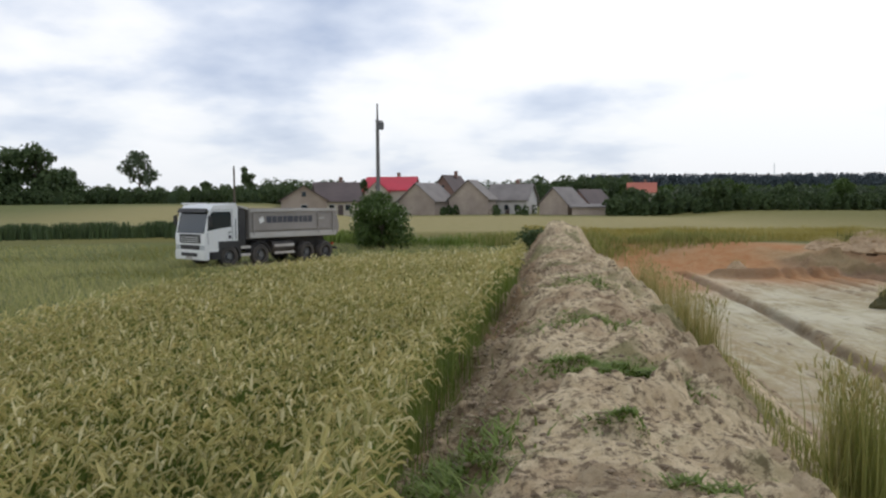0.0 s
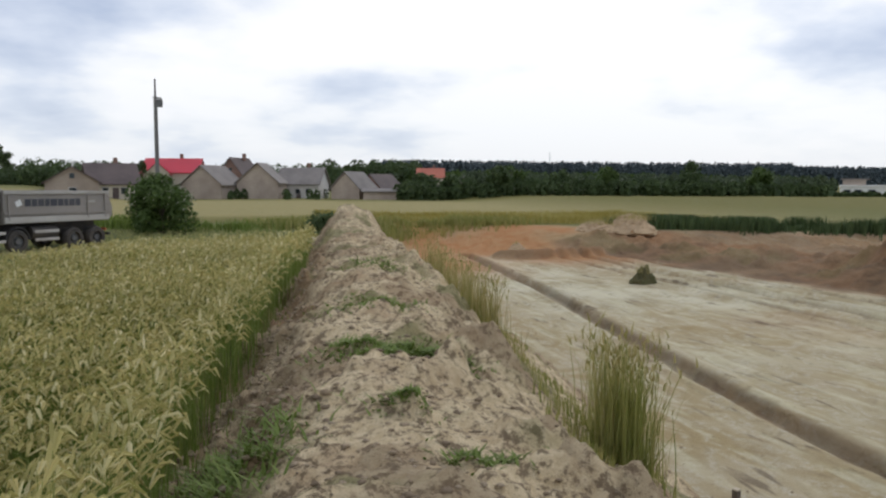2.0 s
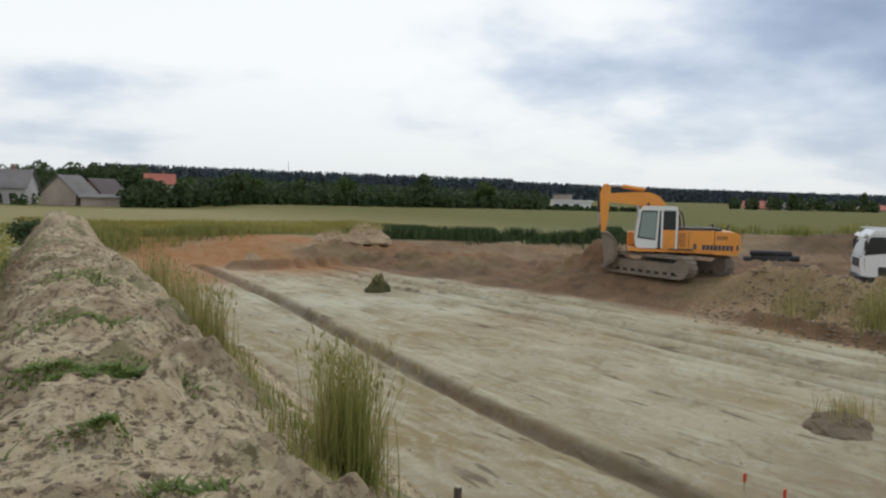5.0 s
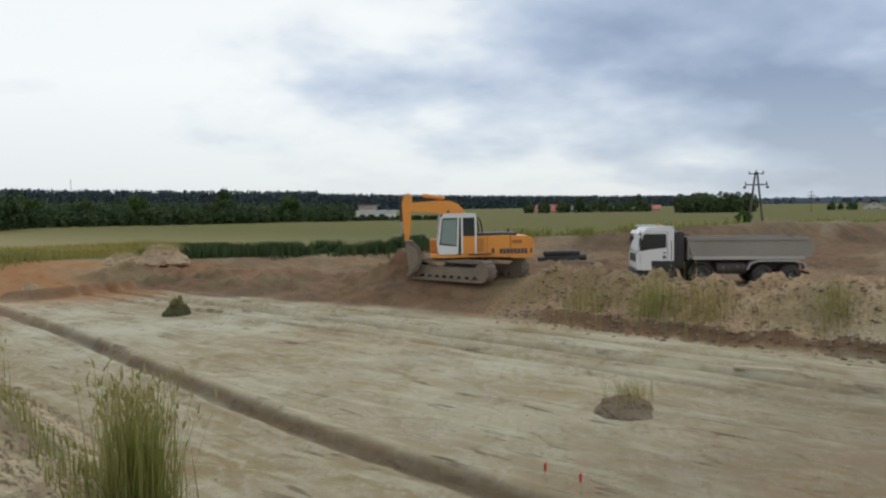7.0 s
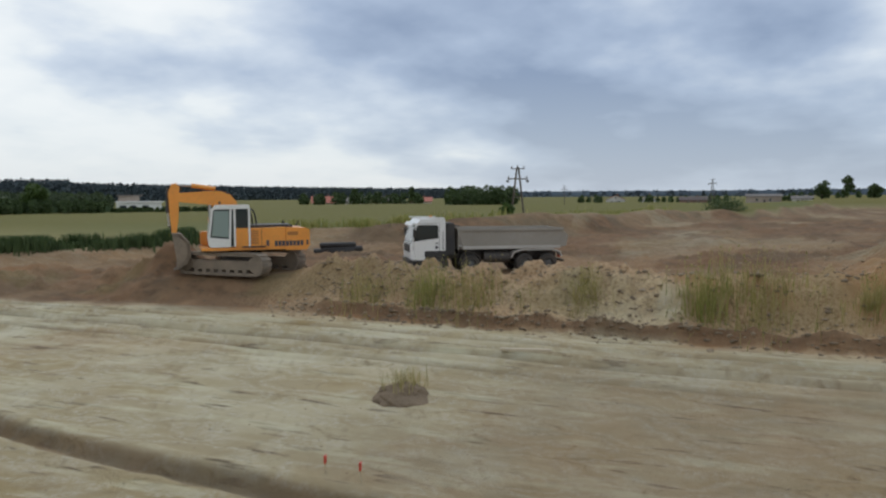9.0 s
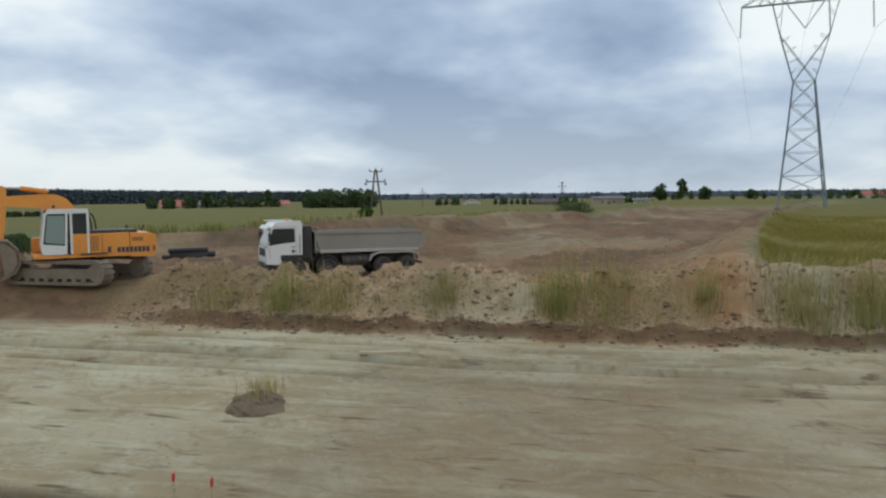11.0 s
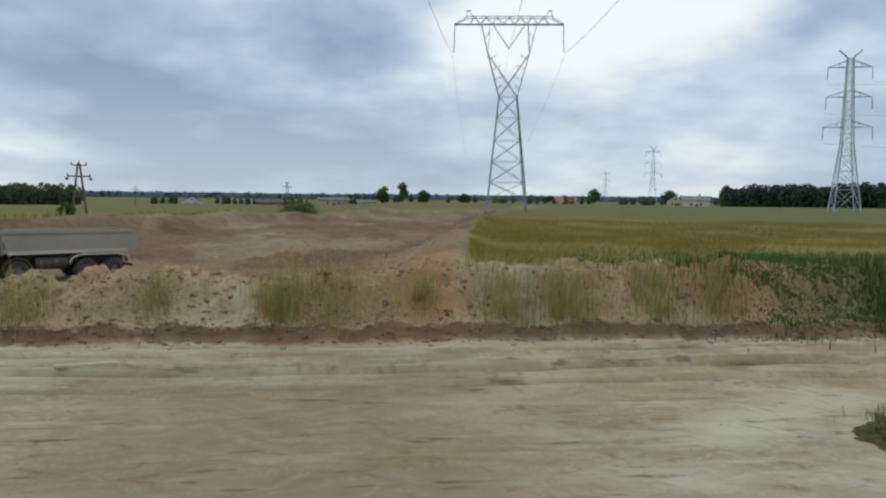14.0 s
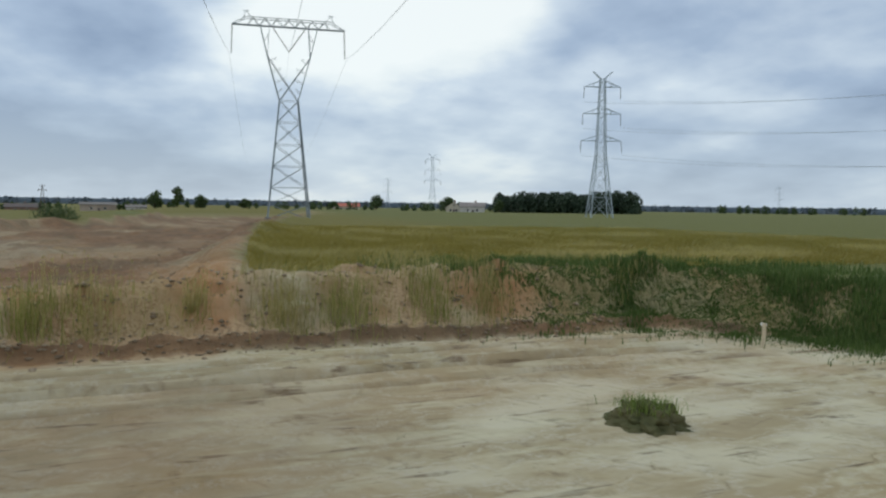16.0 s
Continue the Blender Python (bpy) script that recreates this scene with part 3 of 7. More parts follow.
def build_ground():
    xs = np.concatenate([spread(-31, -4000, 34)[::-1], steps((-30, -4, 0.9), (-4, -1.5, 0.14), (-1.5, 4.2, 0.055), (4.2, 8, 0.10), (8, 10.4, 0.15), (10.4, 14.0, 0.07), (14.0, 31, 0.15), (31, 62, 0.33), (62, 140, 0.9)), spread(140, 4000, 40)])
    ys = np.concatenate([spread(-42, -4000, 34)[::-1], steps((-41, -27, 0.8), (-27, 0, 0.20), (0, 3, 0.14), (3, 14, 0.07), (14, 30, 0.13), (30, 62, 0.34)), spread(62, 4000, 46)])
    gx, gy = np.meshgrid(xs, ys)
    gz = height(gx, gy)
    nx, ny = len(xs), len(ys)
    co = np.stack([gx, gy, gz], -1).reshape(-1, 3)
    idx = np.arange(nx * ny).reshape(ny, nx)
    quads = np.stack([idx[:-1, :-1], idx[:-1, 1:], idx[1:, 1:], idx[1:, :-1]], -1).reshape(-1, 4)
    me = bpy.data.meshes.new("ground")
    me.vertices.add(len(co))
    me.vertices.foreach_set("co", co.ravel())
    me.loops.add(quads.size)
    me.loops.foreach_set("vertex_index", quads.ravel().astype(np.int32))
    me.polygons.add(len(quads))
    me.polygons.foreach_set("loop_start", np.arange(0, quads.size, 4, dtype=np.int32))
    me.update(calc_edges=True)
    me.polygons.foreach_set("use_smooth", np.ones(len(quads), bool))
    x, y = gx.ravel(), gy.ravel()
    dist = np.hypot(x, y)
    pit, corr, c = outline(x, y, PIT), outline(x, y, CORRIDOR), along(x, y, CREST)
    n1, n2 = fbm(x, y, 2.2, 4), fbm(x + 60, y, 7, 3)
    inside = smooth(0.25, -0.1, pit)
    berm = np.clip(smooth(2.9, 1.9, c) * smooth(46, 42, y) + smooth(6.5, 4, pit) * smooth(14, 9, x) * smooth(46, 42, y), 0, 1) * (1 - inside)
    berm = np.maximum(berm, smooth(3.8, 2.4, np.hypot(x - 5.1, (y - 36.5) * 0.75)))
    eastbank = (1 - inside) * smooth(5.6, 3.9, pit + 1.6 * (n1 - 0.5)) * smooth(20, 23, x)
    northbank = (1 - inside) * smooth(9.5, 6.5, pit + 3 * (n1 - 0.5)) * smooth(24, 30, y) * smooth(7, 11, x - 0.05 * y)
    corr_in = smooth(1.8, 0.2, corr + 1.5 * (n1 - 0.5))
    bare = np.clip(inside + berm + eastbank + northbank + corr_in, 0, 1)
    orange = np.clip((northbank + inside * smooth(-7, -1, pit) * smooth(34, 42, y)) * smooth(0.15, 0.5, n2 + 0.15) * smooth(46, 32, x), 0, 1)
    orange = np.maximum(orange, np.clip(0.60 * corr_in * smooth(80, 40, dist) + 0.85 * eastbank, 0, 0.85) * smooth(0.3, 0.55, fbm(x, y + 50, 5, 3) + 0.1))
    orange = np.maximum(orange, inside * 0.15 * smooth(0.5, 0.65, fbm(x, y + 80, 6, 3)) * smooth(14, 19, x))
    clay = inside * np.clip(smooth(9, 13, x) * (0.62 + 0.9 * (n2 - 0.4) + 0.45 * smooth(-1, -9, y) + 0.35 * smooth(18, 30, y)), 0, 1) + 0.9 * eastbank * smooth(0.50, 0.58, fbm(x + 21, y, 1.6, 4)) * smooth(10, 2, y) * smooth(0.7, 1.4, pit)
    clay = np.maximum(clay, eastbank * 1.0 * smooth(1.7, 1.0, np.hypot((x - 27.2) * 0.8, y + 2.6) + 1.2 * (n1 - 0.5)))
    s = x + 0.16 * np.sin(y * 0.16 + 1.0)
    for r in (19.6, 20.9, 21.6, 22.9):
        clay = np.maximum(clay, inside * 1.0 * np.exp(-((np.abs(s - r) - 0.34) / 0.18) ** 2) * smooth(0.35, 0.6, n1))
    # beds of the wheel ruts take the darker earth tone
    rut = sum(np.exp(-((s - r) / 0.15) ** 2) for r in (19.6, 20.9, 21.6, 22.9)) * inside * smooth(0.38, 0.55, n1)
    # darker trench bed; the second term paints shade onto the bank's cut lip
    earth_and_shade = np.maximum(inside * 0.62 * smooth(0.56, 0.30, along(x, y, TRENCH) + 0.18 * (fbm(x, y, 0.6, 3) - 0.5)), eastbank * smooth(0.62, 0.38, pit + 0.25 * (n1 - 0.5)) * 0.95 * smooth(20, 16, y))
    sheet = smooth(0.40, 0.60, fbm(x * 0.45 + 9, y, 8, 4))
    earth_and_shade = np.maximum(earth_and_shade, corr_in * (0.58 + 0.42 * sheet) * smooth(26, 38, dist))
    clay = np.maximum(clay, corr_in * 0.75 * (1 - sheet) * smooth(0.50, 0.62, fbm(x * 0.3, y + 33, 4, 4)) * smooth(34, 50, dist))
    earth_and_shade = np.maximum(earth_and_shade, corr_in * smooth(55, 75, dist) * (0.82 + 0.18 * sheet) * (1 - 0.8 * smooth(0.56, 0.64, fbm(x * 0.25, y + 33, 3, 3))))
    mound = smooth(1.3, 0.5, along(x, y, [(16.6, 45.4), (18.6, 44.4), (21.6, 43.0)]) + 0.8 * (n1 - 0.5))
    earth_and_shade, clay = np.maximum(earth_and_shade, 0.7 * mound), clay * (1 - mound)
    earth_and_shade = np.maximum(earth_and_shade, 0.9 * np.clip(rut, 0, 1))
    # darker sand in the middle of the pit
    earth_and_shade = np.maximum(earth_and_shade, inside * 0.42 * smooth(10, 3, np.hypot((x - 14) * 0.8, y - 1.5) + 5 * (n1 - 0.5)))
    # west flank of the ridge: darker and redder than the crest
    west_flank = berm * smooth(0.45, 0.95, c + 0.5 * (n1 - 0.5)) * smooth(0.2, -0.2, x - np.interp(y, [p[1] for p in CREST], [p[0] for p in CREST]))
    earth_and_shade = np.maximum(earth_and_shade, west_flank * (0.42 + 0.38 * smooth(0.42, 0.6, fbm(x, y, 0.9, 3))))
    earth_and_shade = np.maximum(earth_and_shade, berm * smooth(0.56, 0.66, fbm(x + 7, y, 1.1, 3)) * 0.45)
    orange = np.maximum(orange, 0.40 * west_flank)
    dug = smooth(6.2, 1.5, np.hypot(x - 28.2, (y - 24.5) * 0.8) + 3 * (n1 - 0.5)) * (1 - inside)
    earth_and_shade, orange = np.maximum(earth_and_shade, 0.22 * dug), np.maximum(orange, 0.62 * dug)
    # crops: rye strips to the north and the tall field in the east
    strip = smooth(58, 64, dist) * smooth(150, 140, dist) * smooth(60, 30, x) * smooth(-40, -20, x)
    straw = strip * smooth(0.35, 0.6, fbm(x * 0.1, y, 9, 2) + 0.25)
    straw = np.maximum(straw, smooth(26, 34, x) * smooth(-2, -12, y) * 1.0)
    straw = np.maximum(straw, smooth(0.52, 0.72, fbm(x * 0.25, y, 60, 2)) * smooth(120, 180, dist) * 0.8)
    straw = np.maximum(straw, 0.75 * smooth(65, 100, dist) * smooth(20, 50, x) * smooth(-2, 8, y))
    grass = (1 - bare)
    green_crop = smooth(-20, -45, y + 0.12 * x) * smooth(30, 40, x) * smooth(46, 70, dist)
    straw = straw * (1 - bare) * (1 - 0.75 * green_crop)
    green_bits = np.maximum(berm * smooth(0.55, 0.70, fbm(x + 3, y + 8, 1.0, 4)) * 0.6, eastbank * smooth(0.50, 0.66, fbm(x, y + 31, 3.0, 3)) * 0.25 * smooth(0.6, 1.2, pit))
    green_bits = np.maximum(green_bits, eastbank * smooth(-13.5, -17, y) * 0.6 * smooth(0.4, 1.0, pit))
    # mown edge and cart track by the lorry
    track = smooth(2.6, 1.4, along(x, y, [(-9.5, 39.0), (-5, 41), (0, 43), (7, 45), (13, 57)]) + 0.7 * (n1 - 0.5)) * smooth(60, 50, y)
    grass, straw = np.maximum(grass, green_bits) * (1 - 0.85 * track), straw * (1 - track)
    ripe = smooth(66, 72, dist) * smooth(150, 140, dist) * smooth(62, 34, x) * smooth(-70, -40, x) * smooth(10, 40, y) * (1 - bare) * 0.85
    for name, chans in (("zone_a", (grass, np.clip(orange, 0, 1), np.clip(clay, 0, 1), ripe)), ("zone_b", (straw, np.clip(earth_and_shade, 0, 1), np.clip(np.maximum(berm, eastbank * 0.5 * (1 - clay)), 0, 1), np.ones(len(x))))):
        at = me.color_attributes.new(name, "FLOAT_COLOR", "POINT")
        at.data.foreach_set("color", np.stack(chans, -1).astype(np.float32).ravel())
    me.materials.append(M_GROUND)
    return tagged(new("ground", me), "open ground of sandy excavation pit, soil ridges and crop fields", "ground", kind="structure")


build_ground()

# ---- mesh helpers ----
def finish(name, bm, mat, bevel=0.0, angle=32):
    if bevel:
        edges = [e for e in bm.edges if len(e.link_faces) == 2 and e.calc_face_angle(0) > 0.5]
        bmesh.ops.bevel(bm, geom=edges, offset=bevel, segments=2, affect="EDGES", clamp_overlap=True)
    bmesh.ops.recalc_face_normals(bm, faces=bm.faces)
    me = bpy.data.meshes.new(name)
    bm.to_mesh(me)
    bm.free()
    me.materials.append(mat)
    me.polygons.foreach_set("use_smooth", np.ones(len(me.polygons), bool))
    me.set_sharp_from_angle(angle=radians(angle))
    return me


def part(name, bm, mat, parent, label="", bevel=0.0):
    ob = new(name, finish(name, bm, mat, bevel))
    ob.parent = parent
    if label:
        tagged(ob, label)
    return ob


def thing(name, m, label, category, group=""):
    """An Empty at the base of a thing, to carry its parts."""
    ob = new(name)
    ob.matrix_basis = m
    return tagged(ob, label, category, group)


def solid(name, bm, mat, m, label, category, group="", bevel=0.0, kind=""):
    ob = new(name, finish(name, bm, mat, bevel))
    ob.matrix_basis = m
    return tagged(ob, label, category, group, kind)


def box(size, at=(0, 0, 0), rot=(0, 0, 0), bm=None):
    bm = bm or bmesh.new()
    bmesh.ops.create_cube(bm, size=1, matrix=pose(*at, *rot) @ Matrix.Diagonal((*size, 1)))
    return bm


def tube(a, b, r, r2=None, seg=12, bm=None):
    bm = bm or bmesh.new()
    a, b = Vector(a), Vector(b)
    m = Matrix.Translation((a + b) / 2) @ (b - a).to_track_quat("Z", "Y").to_matrix().to_4x4()
    bmesh.ops.create_cone(bm, cap_ends=True, segments=seg, radius1=r, radius2=r if r2 is None else r2, depth=(b - a).length, matrix=m)
    return bm


def strut(a, b, w, bm=None):
    """A square bar from a to b."""
    bm = bm or bmesh.new()
    a, b = Vector(a), Vector(b)
    m = Matrix.Translation((a + b) / 2) @ (b - a).to_track_quat("Z", "Y").to_matrix().to_4x4()
    bmesh.ops.create_cube(bm, size=1, matrix=m @ Matrix.Diagonal((w, w, (b - a).length, 1)))
    return bm


def prism(pts, y0, y1, bm=None):
    """A side outline of (x, z) points, carried across from y0 to y1."""
    bm = bm or bmesh.new()
    near = [bm.verts.new((x, y0, z)) for x, z in pts]
    far = [bm.verts.new((x, y1, z)) for x, z in pts]
    bm.faces.new(near)
    bm.faces.new(far[::-1])
    n = len(pts)
    for i in range(n):
        bm.faces.new((near[i], far[i], far[(i + 1) % n], near[(i + 1) % n]))
    return bm


def ring_arch(cx, cz, r0, r1, y0, y1, a0, a1, n=10):
    """A bent sheet, such as a mudguard, round an axle."""
    outer = [(cx + r1 * math.cos(radians(a0 + (a1 - a0) * i / n)), cz + r1 * math.sin(radians(a0 + (a1 - a0) * i / n))) for i in range(n + 1)]
    inner = [(cx + r0 * math.cos(radians(a0 + (a1 - a0) * i / n)), cz + r0 * math.sin(radians(a0 + (a1 - a0) * i / n))) for i in range(n, -1, -1)]
    return prism(outer + inner, y0, y1)


def raw(name, verts, faces, mats, indices=None, smooth_shade=False):
    """A mesh straight from arrays: equal-sided faces."""
    verts, faces = np.asarray(verts, np.float32), np.asarray(faces, np.int32)
    k = faces.shape[1]
    me = bpy.data.meshes.new(name)
    me.vertices.add(len(verts))
    me.vertices.foreach_set("co", verts.ravel())
    me.loops.add(faces.size)
    me.loops.foreach_set("vertex_index", faces.ravel())
    me.polygons.add(len(faces))
    me.polygons.foreach_set("loop_start", np.arange(0, faces.size, k, dtype=np.int32))
    for m in mats:
        me.materials.append(m)
    if indices is not None:
        me.polygons.foreach_set("material_index", np.asarray(indices, np.int32))
    me.update(calc_edges=True)
    if smooth_shade:
        me.polygons.foreach_set("use_smooth", np.ones(len(faces), bool))
    return me


def blades(base, tall, wide, lean, rng, turn=None):
    """Bent strips: two quads each, narrowing to the tip. Returns vertices and faces."""
    n = len(base)
    a = rng.uniform(0, 2 * np.pi, n) if turn is None else turn
    out = np.stack([np.cos(a), np.sin(a), 0 * a], -1)
    side = np.stack([-np.sin(a), np.cos(a), 0 * a], -1) * (wide / 2)[:, None]
    up = np.array([0, 0, 1.0])
    mid = base + up * (tall * 0.55)[:, None] + out * (lean * 0.28)[:, None]
    tip = base + up * tall[:, None] + out * lean[:, None]
    v = np.stack([base - side, base + side, mid - side * 0.85, mid + side * 0.85, tip - side * 0.25, tip + side * 0.25], 1)
    f = np.array([[0, 1, 3, 2], [2, 3, 5, 4]])[None] + 6 * np.arange(n)[:, None, None]
    return v.reshape(-1, 3), f.reshape(-1, 4), tip


def leaf_cloud(centres, radii, count, size, rng, squash=0.8):
    """Small tilted leaves spread through a number of clumps."""
    pick = rng.choice(len(centres), count, p=radii**2 / (radii**2).sum())
    d = rng.normal(size=(count, 3))
    d /= np.linalg.norm(d, axis=1)[:, None]
    r = radii[pick] * rng.uniform(0.55, 1.08, count)
    p = centres[pick] + d * r[:, None] * np.array([1, 1, squash])
    n = d + rng.normal(scale=0.7, size=(count, 3))
    n /= np.linalg.norm(n, axis=1)[:, None]
    t = np.cross(n, rng.normal(size=(count, 3)))
    t /= np.linalg.norm(t, axis=1)[:, None]
    b = np.cross(n, t)
    s = size * rng.uniform(0.6, 1.3, count)[:, None]
    v = np.stack([p - t * s, p + b * s * 0.55, p + t * s, p - b * s * 0.55], 1)
    return v.reshape(-1, 3), np.arange(4 * count).reshape(-1, 4)


def lumpy(rx, ry, rz, seed, rough=0.25, sub=3, flat=True, sharpness=1.0):
    """A heap: half an uneven ball with a skirt that runs out into the ground."""
    bm = bmesh.new()
    bmesh.ops.create_icosphere(bm, subdivisions=sub, radius=1)
    for v in bm.verts:
        n = noise.fractal(v.co * 2.3 + Vector((seed * 3.7, seed, 0)), 0.8, 2.0, 5)
        k = 1 + rough * n
        z = v.co.z
        if flat:
            z = max(z, -0.12)
            spreading = 1 + 0.45 * (1 - max(z, 0)) ** 2
        else:
            spreading = 1
        v.co = Vector((v.co.x * rx * k * spreading / 1.3, v.co.y * ry * k * spreading / 1.3, (z**sharpness if z > 0 else z) * rz * k))
    return bm

# ---- lorries ----
def wheel(lorry, x, y, r=0.52, w=0.32, out=1):
    bm = bmesh.new()
    prof = [(r * 0.56, -w / 2), (r * 0.88, -w / 2), (r * 0.97, -w * 0.38), (r, -w * 0.2), (r, w * 0.2), (r * 0.97, w * 0.38), (r * 0.88, w / 2), (r * 0.56, w / 2)]
    seg = 28
    rings = [[bm.verts.new((x + a * math.cos(2 * math.pi * i / seg), y + b, r + a * math.sin(2 * math.pi * i / seg))) for a, b in prof] for i in range(seg)]
    for i in range(seg):
        for j in range(len(prof)):
            p, q = rings[i], rings[(i + 1) % seg]
            k = (j + 1) % len(prof)
            bm.faces.new((p[j], p[k], q[k], q[j]))
    hub = new("wheel")
    hub.parent = lorry
    part("tyre", bm, M_RUBBER, hub)
    bm = bmesh.new()
    face = y + out * w * 0.30
    tube((x, y - out * w * 0.3, r), (x, face - out * 0.07, r), r * 0.57, seg=20, bm=bm)
    tube((x, face - out * 0.07, r), (x, face + out * 0.03, r), r * 0.30, r * 0.24, seg=16, bm=bm)
    part("rim", bm, M_RIM, hub)
    bm = bmesh.new()
    for i in range(8):
        a = 2 * math.pi * i / 8
        c = (x + r * 0.40 * math.cos(a), face - out * 0.06, r + r * 0.40 * math.sin(a))
        tube(c, (c[0], c[1] + out * 0.05, c[2]), 0.022, seg=6, bm=bm)
    tagged(part("nut_ring", bm, M_RIM, hub), kind="stuff")


def lorry(m, label, body_mat, kind):
    """An eight-wheel tipper; x ahead, 8.9 m long. kind 0: ribbed body, high cab; kind 1: smooth tub with mudguards."""
    t = thing("tipper_truck", m, label, "truck", "tipper trucks")
    kx = 0.94
    axles = [kx * v for v in (3.05, 1.10, -2.05, -3.42)]
    for i, x in enumerate(axles):
        for s in (1, -1):
            wheel(t, x, s * (1.08 if i < 2 else 1.0), 0.52, 0.32 if i < 2 else 0.54, s)
    # chassis
    for s in (1, -1):
        part("frame_rail", box((7.6, 0.09, 0.28), (-0.35, s * 0.42, 0.92)), M_FRAME, t, bevel=0.01)
    for x in axles:
        part("axle", tube((x, -0.9, 0.52), (x, 0.9, 0.52), 0.10, seg=10), M_FRAME, t)
    # cab shell with its sloping windscreen
    f = 4.42
    shell = [(f, 0.78), (f + 0.03, 1.45), (f - 0.02, 1.62), (f - 0.26, 2.58), (f - 0.52, 2.80), (2.58, 2.84), (2.52, 2.70), (2.52, 1.12), (2.66, 1.02), (3.62, 1.02), (3.70, 0.78)]
    part("cab", prism(shell, -1.22, 1.22), M_WHITE, t, "white painted cab", bevel=0.05)
    g = [(f + 0.005, 1.60), (f - 0.235, 2.50), (f - 0.265, 2.50), (f - 0.03, 1.60)]
    part("windscreen", prism(g, -1.10, 1.10), M_GLASS, t, "dark glass windscreen")
    part("sun_visor", prism([(f - 0.16, 2.66), (f - 0.02, 2.50), (f - 0.05, 2.47), (f - 0.24, 2.60)], -1.12, 1.12), M_BLACK if kind == 0 else M_WHITE, t)
    for s in (1, -1):
        w = [(f - 0.10, 1.70), (f - 0.30, 2.44), (f - 0.40, 2.52), (2.98, 2.52), (2.92, 2.44), (2.92, 1.86), (3.55, 1.80)]
        part("side_window", prism(w, s * 1.215, s * 1.228), M_GLASS, t, "dark glass side window")
        for a, b in (((2.86, 1.06), (2.86, 2.60)), ((2.86, 2.60), (f - 0.36, 2.60)), ((f - 0.16, 1.12), (f - 0.12, 1.62))):
            part("door_seam", strut((a[0], s * 1.222, a[1]), (b[0], s * 1.222, b[1]), 0.014), M_BLACK, t)
        part("door_handle", box((0.17, 0.035, 0.045), (3.02, s * 1.24, 1.62)), M_BLACK, t, bevel=0.008)
        mir = part("mirror", box((0.12, 0.24, 0.44), (f - 0.12, s * 1.42, 2.12)), M_BLACK, t, bevel=0.03)
        part("mirror_arm", strut((f - 0.22, s * 1.2, 2.40), (f - 0.12, s * 1.42, 2.34), 0.03), M_BLACK, mir)
        part("wheel_arch", ring_arch(3.05, 0.52, 0.60, 0.70, s * 0.80, s * 1.235, -8, 188), M_BLACK, t, "black plastic wheel arch")
        part("step", box((0.52, 0.30, 0.34), (f - 0.62, s * 1.06, 0.58)), M_BLACK, t, bevel=0.03)
        part("headlamp", box((0.10, 0.36, 0.20), (f + 0.02, s * 0.97, 0.98 if kind == 0 else 0.80)), M_LAMP, t, "clear headlamp", bevel=0.03)
        part("arch_front", ring_arch(1.10, 0.52, 0.60, 0.655, s * 0.78, s * 1.22, 5, 175), M_BLACK if kind == 0 else M_FRAME, t)
    part("grille", box((0.06, 1.70, 0.38), (f + 0.02, 0, 1.36)), M_BLACK, t, bevel=0.015)
    if kind == 0:
        part("lower_grille", box((0.06, 1.55, 0.20), (f + 0.02, 0, 0.98)), M_BLACK, t, bevel=0.015)
    part("wheel_housing", box((1.30, 2.456, 0.36), (3.08, 0, 1.10)), M_BLACK, t, "black plastic panel over the front wheel", bevel=0.04)
    bm = bmesh.new()
    for i in range(3):
        box((0.05, 1.45, 0.025), (f + 0.055, 0, 1.24 + 0.09 * i), bm=bm)
    part("grille_slats", bm, M_WHITE if kind == 0 else M_FRAME, t)
    part("bumper", box((0.32, 2.44, 0.46), (f - 0.08, 0, 0.62)), M_WHITE if kind == 0 else M_BLACK, t, bevel=0.05)
    part("bumper_intake", box((0.05, 1.3, 0.16), (f + 0.075, 0, 0.64)), M_BLACK, t, bevel=0.01)
    part("number_plate", box((0.015, 0.50, 0.11), (f + 0.105, 0, 0.50)), M_PALE, t)
    if kind == 1:
        part("roof_beacon", tube((3.2, 0.5, 2.84), (3.2, 0.5, 3.0), 0.07, 0.05), M_ORANGE, t)
    for s in (1, -1):
        part("door_crest", box((0.16, 0.012, 0.14), (3.02, s * 1.227, 1.42)), M_MARK, t)
        part("roof_edge", box((1.55, 0.05, 0.06), (3.36, s * 1.15, 2.86)), M_WHITE, t, bevel=0.02)
        part("grab_rail", tube((2.66, s * 1.25, 1.30), (2.66, s * 1.25, 2.20), 0.018, seg=8), M_BLACK, t)
    # stack behind the cab, a black block widened to stand for the dark gap
    bm = box((0.50, 2.34, 1.62), (2.22, 0, 1.80))
    part("intake_and_gap", bm, M_BLACK, t, "black air intake, widened to stand for the dark gap behind the cab", bevel=0.06)
    bm = bmesh.new()
    for i in range(5):
        tube((2.08, 0.4 + 0.1 * i, 1.15), (1.90, 0.62 + 0.05 * i, 1.5 + 0.12 * i), 0.025, seg=6, bm=bm)
    part("hose_bundle", bm, M_RUBBER, t)
    # tanks and side rails between the axles
    part("fuel_tank", tube((0.30, 0.92, 0.86), (-1.15, 0.92, 0.86), 0.30, seg=18), M_FRAME, t)
    part("air_tank", tube((0.30, -0.92, 0.86), (-1.15, -0.92, 0.86), 0.30, seg=18), M_FRAME, t)
